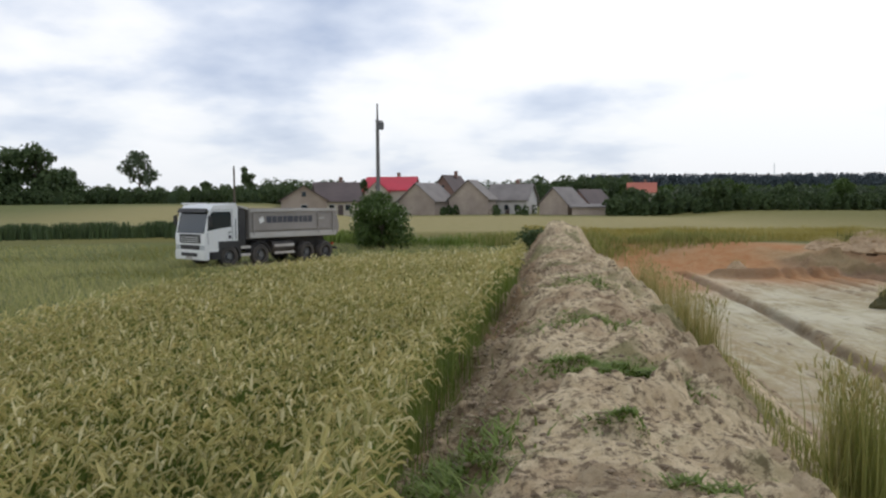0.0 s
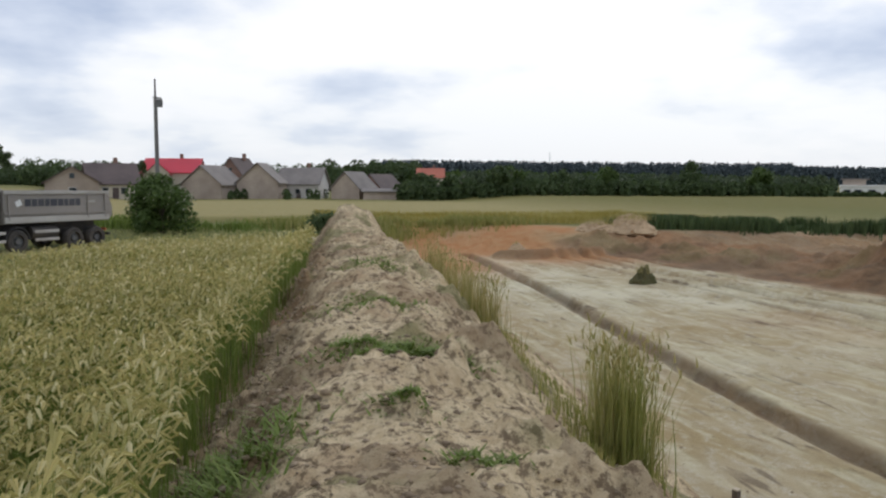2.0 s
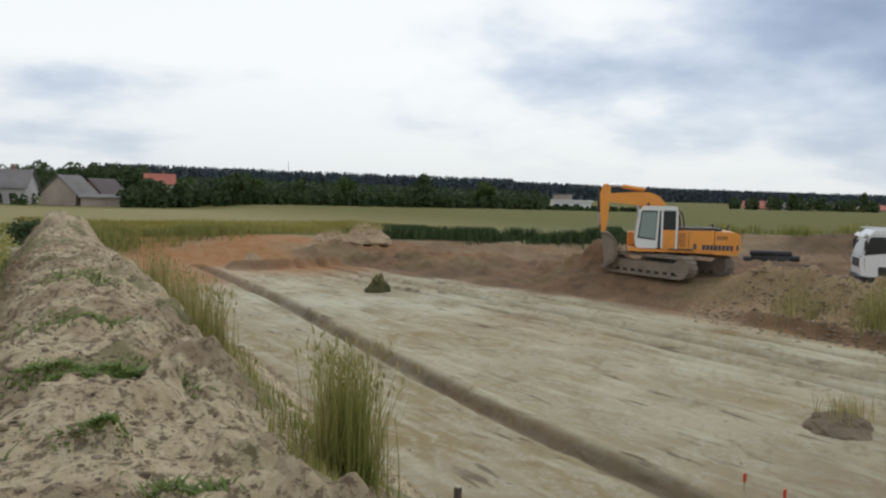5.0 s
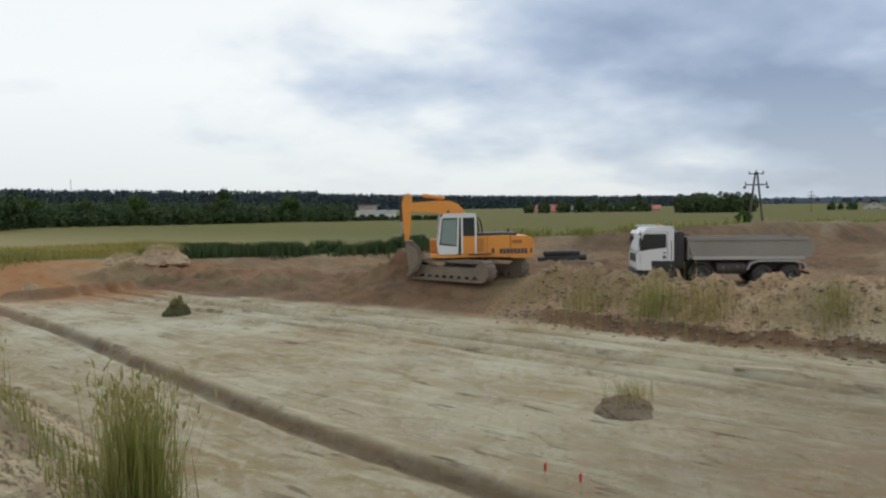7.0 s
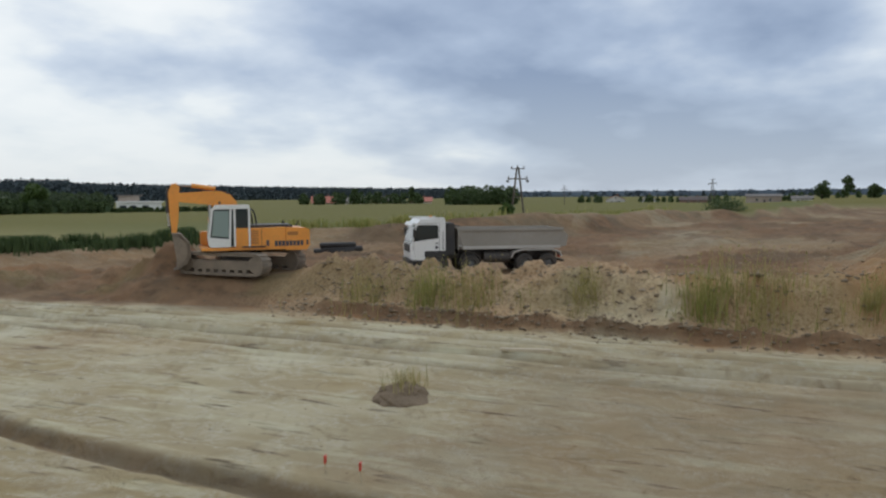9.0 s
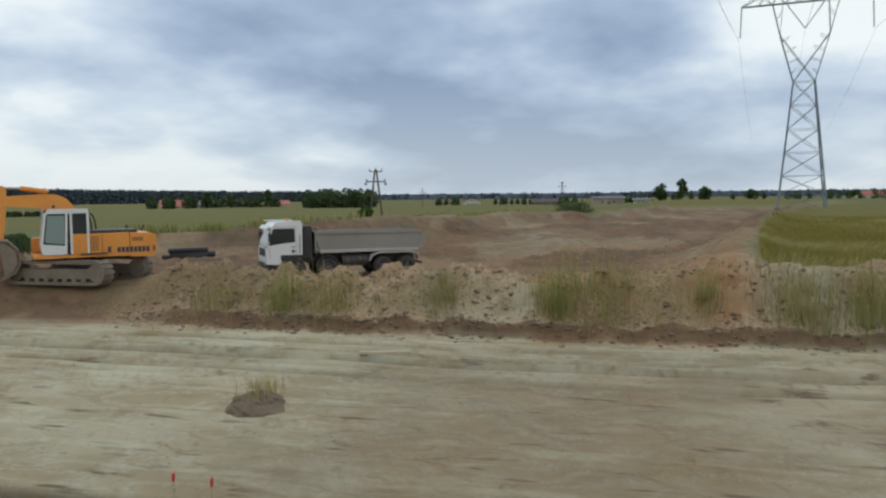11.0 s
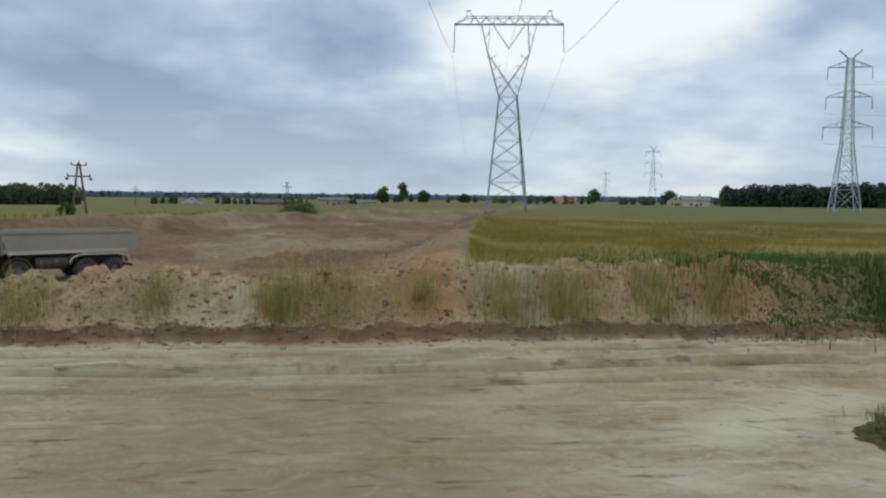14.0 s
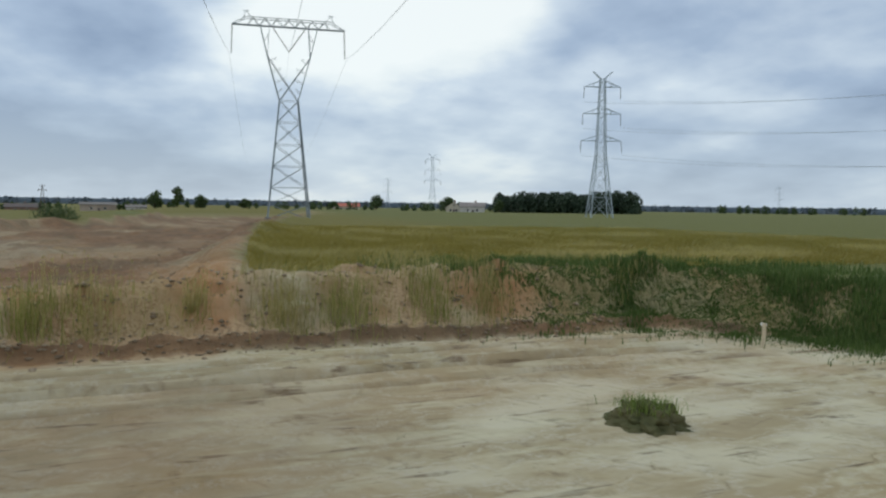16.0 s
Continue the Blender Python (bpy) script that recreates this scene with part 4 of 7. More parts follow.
    for s in (1, -1):
        for z in (0.56, 0.92):
            if kind == 0:
                part("side_rail", box((1.35, 0.03, 0.13), (-0.48, s * 1.21, z)), M_PALE, t, "pale side guard rail", bevel=0.008)
                part("side_rail", box((0.62, 0.03, 0.13), (2.04, s * 1.21, z)), M_PALE, t, bevel=0.008)
        part("rear_lamp", box((0.05, 0.30, 0.12), (-4.18, s * 0.9, 0.86)), M_RED, t)
    # tipper body
    b0, b1, top, low = 1.78, -4.35, (2.62 if kind == 0 else 2.36), 1.30
    if kind == 0:
        outer = [(b0, low), (b0 + 0.02, top + 0.04), (b1 + 0.10, top - 0.02), (b1 - 0.08, low + 0.16), (b1 + 0.20, low)]
        for s in (1, -1):
            part("side_wall", prism(outer, s * 1.14, s * 1.20), body_mat, t, bevel=0.012)
            for z, h, mat in ((low + 0.14, 0.24, M_PALE), (top - 0.06, 0.14, M_PALE), (low + 0.40, 0.10, body_mat)):
                part("side_beam", box((b0 - b1 - 0.10, 0.07, h), ((b0 + b1) / 2 + 0.05, s * 1.225, z)), mat, t, bevel=0.02)
            bar = new("lettering")
            bar.parent = t
            tagged(bar, "dark unreadable lettering as plain bars")
            x = 0.72
            for i, w in enumerate((0.38, 0.34, 0.38, 0.30, 0.44, 0.36, 0.28, 0.38, 0.34)):
                part("bar", box((w - 0.05, 0.008, 0.30), (x - w / 2, s * 1.206, low + 0.84)), M_MARK, bar)
                x -= w
            part("badge", box((0.30, 0.008, 0.24), (1.02, s * 1.206, low + 0.82), (0, 25, 0)), M_WHITE, bar, "white emblem as a plain shape")
            part("small_bar", box((0.55, 0.008, 0.10), (-3.1, s * 1.206, low + 0.86)), M_PALE, bar)
            for x in (1.55, -2.9, -4.0):
                part("stake_post", box((0.10, 0.06, 1.05), (x, s * 1.235, low + 0.66)), body_mat, t, bevel=0.012)
    else:
        for s in (1, -1):
            tub = prism([(b0 - 0.30, low + 0.02), (b0, top - 0.30), (b0 + 0.10, top), (b1 + 0.16, top - 0.06), (b1 - 0.30, low + 0.62), (b1 - 0.16, low + 0.10), (b1 + 0.25, low + 0.02)], s * 1.04, s * 1.16)
            part("side_wall", tub, body_mat, t, bevel=0.04)
            part("top_beam", box((b0 - b1 + 0.05, 0.14, 0.16), ((b0 + b1) / 2 + 0.03, s * 1.17, top - 0.10)), body_mat, t, bevel=0.03)
            part("lower_beam", box((b0 - b1 - 0.45, 0.10, 0.16), ((b0 + b1) / 2 - 0.02, s * 1.185, low + 0.06)), M_PALE, t, "pale lower beam of the tipper body", bevel=0.03)
            guard = [(-4.20, 0.86), (-4.10, 1.06), (-3.70, 1.19), (-1.80, 1.19), (-1.42, 1.06), (-1.28, 0.80), (-1.22, 0.82), (-1.36, 1.12), (-1.76, 1.26), (-3.74, 1.26), (-4.16, 1.12), (-4.26, 0.88)]
            part("mudguard", prism(guard, s * 0.72, s * 1.24), M_PALE, t, "pale rear mudguard")
    part("floor_plate", box((b0 - b1 - 0.3, 2.1, 0.10), ((b0 + b1) / 2, 0, low + 0.05)), body_mat, t)
    part("head_board", box((0.08, 2.3, top - low + 0.05), (b0 - 0.02, 0, (top + low) / 2)), body_mat, t, bevel=0.012)
    part("cab_guard", prism([(b0, top - 0.05), (b0 + 0.55, top + 0.10), (b0 + 0.55, top + 0.16), (b0 - 0.05, top + 0.06)], -1.1, 1.1), M_PALE if kind == 0 else body_mat, t, bevel=0.01)
    part("tail_gate", prism([(b1 + 0.10, top - 0.05), (b1 - 0.20, low + 0.55), (b1 - 0.16, low + 0.18), (b1 + 0.02, low + 0.10), (b1 - 0.05, low + 0.55), (b1 + 0.18, top - 0.05)], -1.15, 1.15), body_mat, t, bevel=0.012)
    part("subframe", box((5.6, 0.9, 0.20), (-1.2, 0, 1.16)), M_FRAME, t)
    part("tip_ram", tube((1.55, 0, 0.95), (1.55, 0, 2.45), 0.12), M_FRAME, t)
    part("under_run_bar", box((0.10, 2.2, 0.12), (-4.38, 0, 0.62)), M_FRAME, t, bevel=0.01)
    # a short, high cab and body over the wheels
    for ob in t.children_recursive:
        if ob.type != "MESH" or ob.parent.name.startswith("wheel") or ob.name.startswith("axle"):
            continue
        for v in ob.data.vertices:
            v.co.x *= kx
            if v.co.z > 1.1:
                v.co.z = 1.1 + (v.co.z - 1.1) * (1.09 if kind == 0 else 1.05)
    return t


def lorry_pose(x, y, heading, length=6.47):
    """Sets a lorry on the ground, tilted with it; heading in degrees from +x."""
    c, s = math.cos(radians(heading)), math.sin(radians(heading))
    zf, zb = ground_at(x + 2.0 * c, y + 2.0 * s), ground_at(x - 2.7 * c, y - 2.7 * s)
    tilt = math.degrees(math.atan2(zf - zb, 4.7))
    return pose(x, y, zb + (zf - zb) * 2.7 / 4.7 - 0.01, 0, -tilt, heading)


lorry(lorry_pose(-9.55, 40.3, 231.0) @ Matrix.Scale(1.03, 4), "white-cabbed tipper truck with ribbed grey-brown body, parked on the grass track", M_BODY_GREY, 0)
lorry(lorry_pose(38.9, 15.0, 126.0), "white-cabbed tipper truck with smooth grey tub body behind the earth bank", M_BODY_MID, 1)


# ---- excavator ----
def excavator(m):
    t = thing("excavator", m, "orange tracked excavator with white cab, parked on an earth platform", "excavator")
    for s in (1, -1):
        y = s * 1.22
        tr = new("track")
        tr.parent = t
        tr.matrix_basis = pose(0, 0, 0, 0, 0, -44) @ Matrix.Scale(1.03, 4)
        # loop of the chain
        pts, L, r = [], 1.78, 0.43
        n = 12
        for i in range(n + 1):
            a = math.pi / 2 - math.pi * i / n
            pts.append((L + r * math.cos(a), 0.47 + r * math.sin(a), a))
        for i in range(n + 1):
            a = -math.pi / 2 - math.pi * i / n
            pts.append((-L + r * math.cos(a), 0.47 + r * math.sin(a), a))
        loop = [(x, z) for x, z, _ in pts]
        inner = [(x * 0.955, 0.47 + (z - 0.47) * 0.80) for x, z in loop]
        bm = bmesh.new()
        cols = [[bm.verts.new((x, y + o, z)) for o in (-0.28, 0.28)] for x, z in loop]
        cin = [[bm.verts.new((x, y + o, z)) for o in (-0.28, 0.28)] for x, z in inner]
        k = len(loop)
        for i in range(k):
            j = (i + 1) % k
            bm.faces.new((cols[i][0], cols[i][1], cols[j][1], cols[j][0]))
            bm.faces.new((cin[i][1], cin[i][0], cin[j][0], cin[j][1]))
            for o in (0, 1):
                bm.faces.new((cols[i][o], cols[j][o], cin[j][o], cin[i][o]))
        part("chain", bm, M_TRACK, tr, "earth-caked steel chain")
        # shoes laid round the loop
        total = 4 * L + 2 * math.pi * r
        shoe = finish("shoe", box((0.15, 0.60, 0.045)), M_TRACK)
        count = 46
        for i in range(count):
            q = total * i / count
            if q < 2 * L:
                x, z, a = -L + q, 0.47 + r, 0
            elif q < 2 * L + math.pi * r:
                a = (q - 2 * L) / r
                x, z = L + r * math.sin(a), 0.47 + r * math.cos(a)
            elif q < 4 * L + math.pi * r:
                x, z, a = L - (q - 2 * L - math.pi * r), 0.47 - r, math.pi
            else:
                a = math.pi + (q - 4 * L - math.pi * r) / r
                x, z = -L + r * math.sin(a), 0.47 + r * math.cos(a)
            ob = new("shoe", shoe)
            ob.parent = tr
            ob.matrix_basis = pose(x + 0.02 * math.sin(a), y, z + 0.02 * math.cos(a), 0, math.degrees(a), 0)
        part("side_frame", prism([(-1.7, 0.30), (-1.55, 0.62), (1.55, 0.62), (1.7, 0.30), (1.3, 0.24), (-1.3, 0.24)], y - 0.19, y + 0.19), M_TRACK, tr, bevel=0.03)
        for x, rr in ((L, 0.33), (-L, 0.33)):
            part("sprocket", tube((x, y - 0.22, 0.47), (x, y + 0.22, 0.47), rr, seg=20), M_TRACK, tr)
        for i in range(7):
            part("roller", tube((-1.25 + 0.42 * i, y - 0.21, 0.20), (-1.25 + 0.42 * i, y + 0.21, 0.20), 0.11, seg=10), M_TRACK, tr)
    part("cross_frame", box((1.9, 2.0, 0.36), (0, 0, 0.66)), M_FRAME, t, bevel=0.05)
    part("slew_ring", tube((0, 0, 0.80), (0, 0, 1.06), 0.62, seg=24), M_FRAME, t)
    # upper body
    part("deck", prism([(1.75, 1.06), (1.75, 1.18), (-2.55, 1.18), (-2.55, 1.06)], -1.25, 1.25), M_ORANGE, t, bevel=0.02)
    part("engine_housing", prism([(0.42, 1.18), (0.42, 1.72), (0.05, 1.98), (-1.75, 2.02), (-1.75, 1.18)], -1.24, 1.24), M_ORANGE, t, "orange engine housing", bevel=0.04)
    cw = prism([(-1.77, 1.02), (-1.77, 2.00), (-2.60, 1.98), (-2.78, 1.90), (-2.80, 1.25), (-2.66, 1.02)], -1.28, 1.28)
    weight = part("counterweight", cw, M_ORANGE, t, "orange counterweight", bevel=0.07)
    part("engine_hood", box((1.9, 1.9, 0.12), (-1.15, -0.05, 2.06)), M_FRAME, t, "dark engine hood", bevel=0.02)
    part("exhaust", tube((-1.9, -0.5, 1.98), (-1.9, -0.5, 2.26), 0.05), M_FRAME, t)
    part("hood_handle", tube((-2.3, 0.6, 2.04), (-2.42, 0.6, 2.28), 0.03, seg=8), M_FRAME, t)
    name_plate = new("lettering")
    name_plate.parent = weight
    tagged(name_plate, "dark maker's name as plain bars")
    for s in (1, -1):
        for i in range(8):
            part("bar", box((0.125, 0.012, 0.22), (-1.34 - 0.157 * i, s * (1.283 if i > 2 else 1.247), 1.32)), M_MARK, name_plate)
        for i in range(6):
            part("louvre", box((0.58, 0.035, 0.045), (-0.30, s * 1.245, 1.36 + 0.10 * i), (25 * s, 0, 0)), M_LOUVRE, t)
        part("side_door_seam", box((0.018, 0.012, 0.74), (-0.72, s * 1.243, 1.58)), M_FRAME, t)
        part("side_door_seam", box((0.018, 0.012, 0.74), (0.06, s * 1.243, 1.56)), M_FRAME, t)
        part("panel_mark", box((0.12, 0.012, 0.24), (-0.98, s * 1.246, 1.34)), M_MARK, t)
        part("panel_mark", box((0.08, 0.012, 0.22), (-2.68, s * 1.284, 1.34)), M_MARK, t)
        part("type_mark", box((0.44, 0.012, 0.16), (-2.05, s * 1.284, 1.74)), M_LOUVRE, t)
        part("handle_mark", box((0.42, 0.02, 0.09), (0.16, s * 1.246, 1.40)), M_PALE, t)
        part("side_tread", box((1.0, 0.10, 0.05), (-0.40, s * 1.29, 1.20)), M_FRAME, t)
    for i in range(7):
        part("rear_bar", box((0.012, 0.14, 0.16), (-2.80, 0.75 - 0.25 * i, 1.42)), M_MARK, name_plate)
    part("tool_box", box((1.55, 0.70, 0.62), (0.95, -0.88, 1.50)), M_ORANGE, t, bevel=0.05)
    # cab on the left
    c = new("cab")
    c.parent = t
    tagged(c, "white steel cab with tinted windows")
    c.matrix_basis = pose(-0.28, 0, -0.084) @ Matrix.Diagonal((0.96, 1, 1.07, 1))
    y0, y1 = 0.28, 1.24
    skin = [(1.72, 1.20), (1.78, 1.62), (1.66, 2.62), (1.42, 2.86), (0.10, 2.86), (0.05, 2.70), (0.05, 1.20)]
    part("inner", prism([(x * 0.96 + 0.03, 1.22 + (z - 1.2) * 0.98) for x, z in skin], y0 + 0.04, y1 - 0.035), M_GLASS, c, "dark cab interior behind glass")
    part("roof", prism([(1.62, 2.70), (1.46, 2.88), (0.06, 2.88), (0.04, 2.72)], y0, y1), M_CABWHITE, c, bevel=0.04)
    for y in (y0, y1):
        for a, b in (((1.74, 1.22), (1.79, 1.62)), ((1.79, 1.62), (1.64, 2.72)), ((0.07, 1.22), (0.07, 2.72)), ((0.92, 1.22), (0.86, 2.72)), ((0.70, 1.22), (0.70, 2.72))):
            part("pillar", strut((a[0], y, a[1]), (b[0], y, b[1]), 0.085), M_CABWHITE, c)
        part("lower_panel", prism([(1.72, 1.20), (1.78, 1.60), (0.92, 1.52), (0.92, 1.20)], y - 0.03, y + 0.03), M_CABWHITE, c, bevel=0.01)
        part("rear_panel", prism([(0.70, 1.20), (0.70, 1.95), (0.05, 1.95), (0.05, 1.20)], y - 0.03, y + 0.03), M_ORANGE, c, bevel=0.01)
        part("door_glass", prism([(1.68, 1.66), (1.56, 2.64), (0.94, 2.64), (0.96, 1.58)], y - 0.012, y + 0.012), M_GLASS_GREEN, c, "green-tinted door glass, paled for reflected sky")
    part("front_glass", prism([(1.80, 1.66), (1.67, 2.66), (1.65, 2.66), (1.78, 1.66)], y0 + 0.05, y1 - 0.05), M_GLASS_GREEN, c)
    part("work_lamp", box((0.10, 0.16, 0.12), (1.30, 0.9, 2.96)), M_FRAME, c, bevel=0.02)
    # hose loops behind the cab
    for k in range(2):
        bm = bmesh.new()
        last = None
        for i in range(9):
            a = math.pi * i / 8
            p = (-0.25 - 0.16 * k - 0.22 * math.cos(a), 0.1, 2.05 + 0.75 * math.sin(a))
            if last:
                tube(last, p, 0.035, seg=8, bm=bm)
            last = p
        part("hose_loop", bm, M_RUBBER, t, "black hydraulic hose loop")
    # boom, stick and bucket
    boom = [(0.55, 1.45), (0.20, 1.75), (0.05, 2.70), (0.18, 3.15), (0.45, 3.44), (0.80, 3.58), (1.30, 3.60), (2.75, 3.50), (2.80, 3.14), (1.50, 3.02), (1.00, 2.88), (0.80, 2.50), (0.90, 1.85)]
    part("boom", prism(boom, -0.52, -0.14), M_ORANGE, t, "orange box-section boom", bevel=0.03)
    stick = [(2.58, 3.14), (2.54, 3.76), (2.68, 3.94), (2.88, 3.90), (3.02, 3.5), (2.96, 2.4), (2.90, 1.75), (2.72, 1.72), (2.62, 2.4)]
    part("stick", prism(stick, -0.48, -0.18), M_ORANGE, t, "orange dipper stick", bevel=0.025)
    for s in (-0.62, -0.04):
        part("boom_cylinder", tube((1.25, s, 1.35), (1.30, s, 2.40), 0.085, seg=12), M_ORANGE, t)
        part("boom_rod", tube((1.30, s, 2.40), (1.32, s, 3.00), 0.05, seg=10), M_CHROME, t)
    part("stick_cylinder", tube((1.05, -0.33, 3.70), (2.05, -0.33, 3.84), 0.095, seg=12), M_ORANGE, t)
    part("stick_rod", tube((2.05, -0.33, 3.84), (2.64, -0.33, 3.86), 0.055, seg=10), M_CHROME, t)
    part("bucket_cylinder", tube((3.02, -0.33, 3.75), (3.05, -0.33, 2.65), 0.08, seg=12), M_FRAME, t)
    part("bucket_rod", tube((3.05, -0.33, 2.65), (3.00, -0.33, 2.05), 0.045, seg=10), M_CHROME, t)
    part("link", prism([(3.04, 2.08), (2.96, 2.10), (2.70, 1.66), (2.78, 1.62)], -0.46, -0.20), M_FRAME, t)
    bucket = [(2.94, 1.80), (2.58, 1.78), (2.20, 1.38), (2.14, 0.85), (2.33, 0.46), (2.70, 0.26), (2.74, 0.32), (2.40, 0.58), (2.26, 0.92), (2.32, 1.32), (2.64, 1.64), (2.88, 1.66)]
    bk = part("bucket", prism(bucket, -0.95, 0.25), M_TRACK, t, "earth-caked steel bucket", bevel=0.015)
    for y in (-0.93, 0.23):
        part("cheek", prism([(2.90, 1.72), (2.58, 1.72), (2.24, 1.36), (2.20, 0.88), (2.36, 0.52), (2.70, 0.30)], y - 0.02, y + 0.02), M_TRACK, bk)
    for i in range(5):
        part("tooth", prism([(2.66, 0.34), (2.88, 0.20), (2.66, 0.24)], -0.88 + 0.26 * i, -0.78 + 0.26 * i), M_TRACK, bk)
    part("lamp", box((0.10, 0.14, 0.14), (1.05, -0.33, 3.68)), M_FRAME, t)
    return t


EX, EY = 29.3, 23.45
excavator(pose(EX, EY, ground_at(EX, EY) - 0.04, 0, 0, 134) @ Matrix.Scale(1.06, 4))

# ---- things of the distance: masts, lines, houses ----
def polar(az, d):
    return d * math.sin(radians(az)), d * math.cos(radians(az))


def set_on(az, d, turn=0.0, sink=0.0):
    x, y = polar(az, d)
    return pose(x, y, ground_at(x, y) - sink, 0, 0, turn)


def thin(a, b, w, bm=None):
    return strut(a, b, 0.72 * w, bm)


def lattice_side(bm, a0, a1, b0, b1, levels, w):
    """Bracing between two raking legs a and b: zigzag with level bars at the given shares of their height."""
    a0, a1, b0, b1 = map(Vector, (a0, a1, b0, b1))
    for i, (s, e) in enumerate(zip(levels, levels[1:])):
        thin(a0.lerp(a1, s), b0.lerp(b1, e), w, bm)
        thin(b0.lerp(b1, s), a0.lerp(a1, e), w, bm)
        if i % 2:
            a0, a1, b0, b1 = b0, b1, a0, a1
        thin(a0.lerp(a1, e), b0.lerp(b1, e), w * 0.8, bm)


def string_of_discs(a, b, n, r, bm=None):
    bm = bm or bmesh.new()
    a, b = Vector(a), Vector(b)
    tube(a, b, 0.05, seg=6, bm=bm)
    for i in range(n):
        p, q = a.lerp(b, (i + 0.3) / n), a.lerp(b, (i + 0.7) / n)
        tube(p, q, r, r * 0.5, seg=8, bm=bm)
    return bm


def portal_pylon(m):
    """A single-circuit tower: square base, narrow waist, wide fork, and one long crossarm. x is across the line."""
    t = thing("transmission_pylon", m, "tall grey steel lattice pylon with forked top and single crossarm", "pylon", "transmission pylons")
    H, hw, waist, wz = 40.0, 4.34, 1.9, 24.8
    feet = [(sx * hw, sy * hw, 0) for sx in (1, -1) for sy in (1, -1)]
    tops = [(sx * waist, sy * 1.1, wz) for sx in (1, -1) for sy in (1, -1)]
    for f, p in zip(feet, tops):
        part("leg", thin((f[0], f[1], -0.6), p, 0.30), M_GALV, t)
        part("footing", box((0.9, 0.9, 0.7), (f[0], f[1], 0.05)), M_CONCRETE, t)
    levels = [0.0, 0.13, 0.27, 0.45, 0.63, 0.82, 1.0]
    for i, j in ((0, 2), (1, 3), (0, 1), (2, 3)):
        bm = bmesh.new()
        lattice_side(bm, feet[i], tops[i], feet[j], tops[j], levels, 0.13)
        part("bracing", bm, M_GALV, t)
    for s in (1, -1):
        bm = bmesh.new()
        for y in (1.1, -1.1):
            yy = y * 0.9
            thin((s * waist, y, wz), (s * 4.37, yy, 33.9), 0.22, bm)
            thin((s * 4.37, yy, 33.9), (s * 5.8, yy, H), 0.18, bm)
            thin((s * 4.37, yy, 33.9), (s * 4.0, yy, H), 0.15, bm)
            thin((s * 4.37, yy, 33.9), (-s * waist, y, wz), 0.16, bm)
            for k in range(4):
                z = wz + 1.6 + 2.1 * k
                f = (z - wz) / (33.9 - wz)
                thin((s * (waist + (4.37 - waist) * f), yy, z), (s * abs(waist - 2.2 * waist * f * 0.62) if f < 0.5 else s * (4.37 * f - 1.2), yy, z + 0.9), 0.10, bm)
            thin((s * 5.1, yy, 37), (s * 4.15, yy, 38.4), 0.10, bm)
        for z, hx in ((29, 3.0), (33.9, 4.37), (37, 5.1)):
            thin((s * hx, 1.0, z), (s * hx, -1.0, z), 0.14, bm)
        part("fork_arm", bm, M_GALV, t)
    bm = bmesh.new()
    n = 14
    for y in (0.95, -0.95):
        thin((-11.5, y * 0.4, H), (11.5, y * 0.4, H), 0.24, bm)
        thin((-8.6, y, H + 1.5), (8.6, y, H + 1.5), 0.18, bm)
        for s in (1, -1):
            thin((s * 8.6, y, H + 1.5), (s * 11.5, y * 0.4, H), 0.16, bm)
        for i in range(n):
            x0, x1 = -8.4 + 16.8 * i / n, -8.4 + 16.8 * (i + 1) / n
            up = i % 2
            thin((x0, y * (1 if up else 0.4), H + 1.5 * up), (x1, y * (0.4 if up else 1), H + 1.5 * (1 - up)), 0.12, bm)
    part("crossarm", bm, M_GALV, t)
    for s in (1, -1):
        bm = bmesh.new()
        thin((s * 7.4, 0, H + 1.5), (s * 8.6, 0, H + 2.9), 0.16, bm)
        thin((s * 9.4, 0, H + 1.0), (s * 8.6, 0, H + 2.9), 0.16, bm)
        thin((s * 8.0, 0, H + 2.9), (s * 9.2, 0, H + 2.9), 0.14, bm)
        part("earth_wire_horn", bm, M_GALV, t)
        part("insulator", string_of_discs((s * 11.4, 0, H), (s * 11.6, 0, H - 5.9), 16, 0.17), M_INSUL, t)
        part("insulator", string_of_discs((s * 3.2, 0, H - 0.3), (0, 0, H - 5.0), 16, 0.17), M_INSUL, t)
    return t


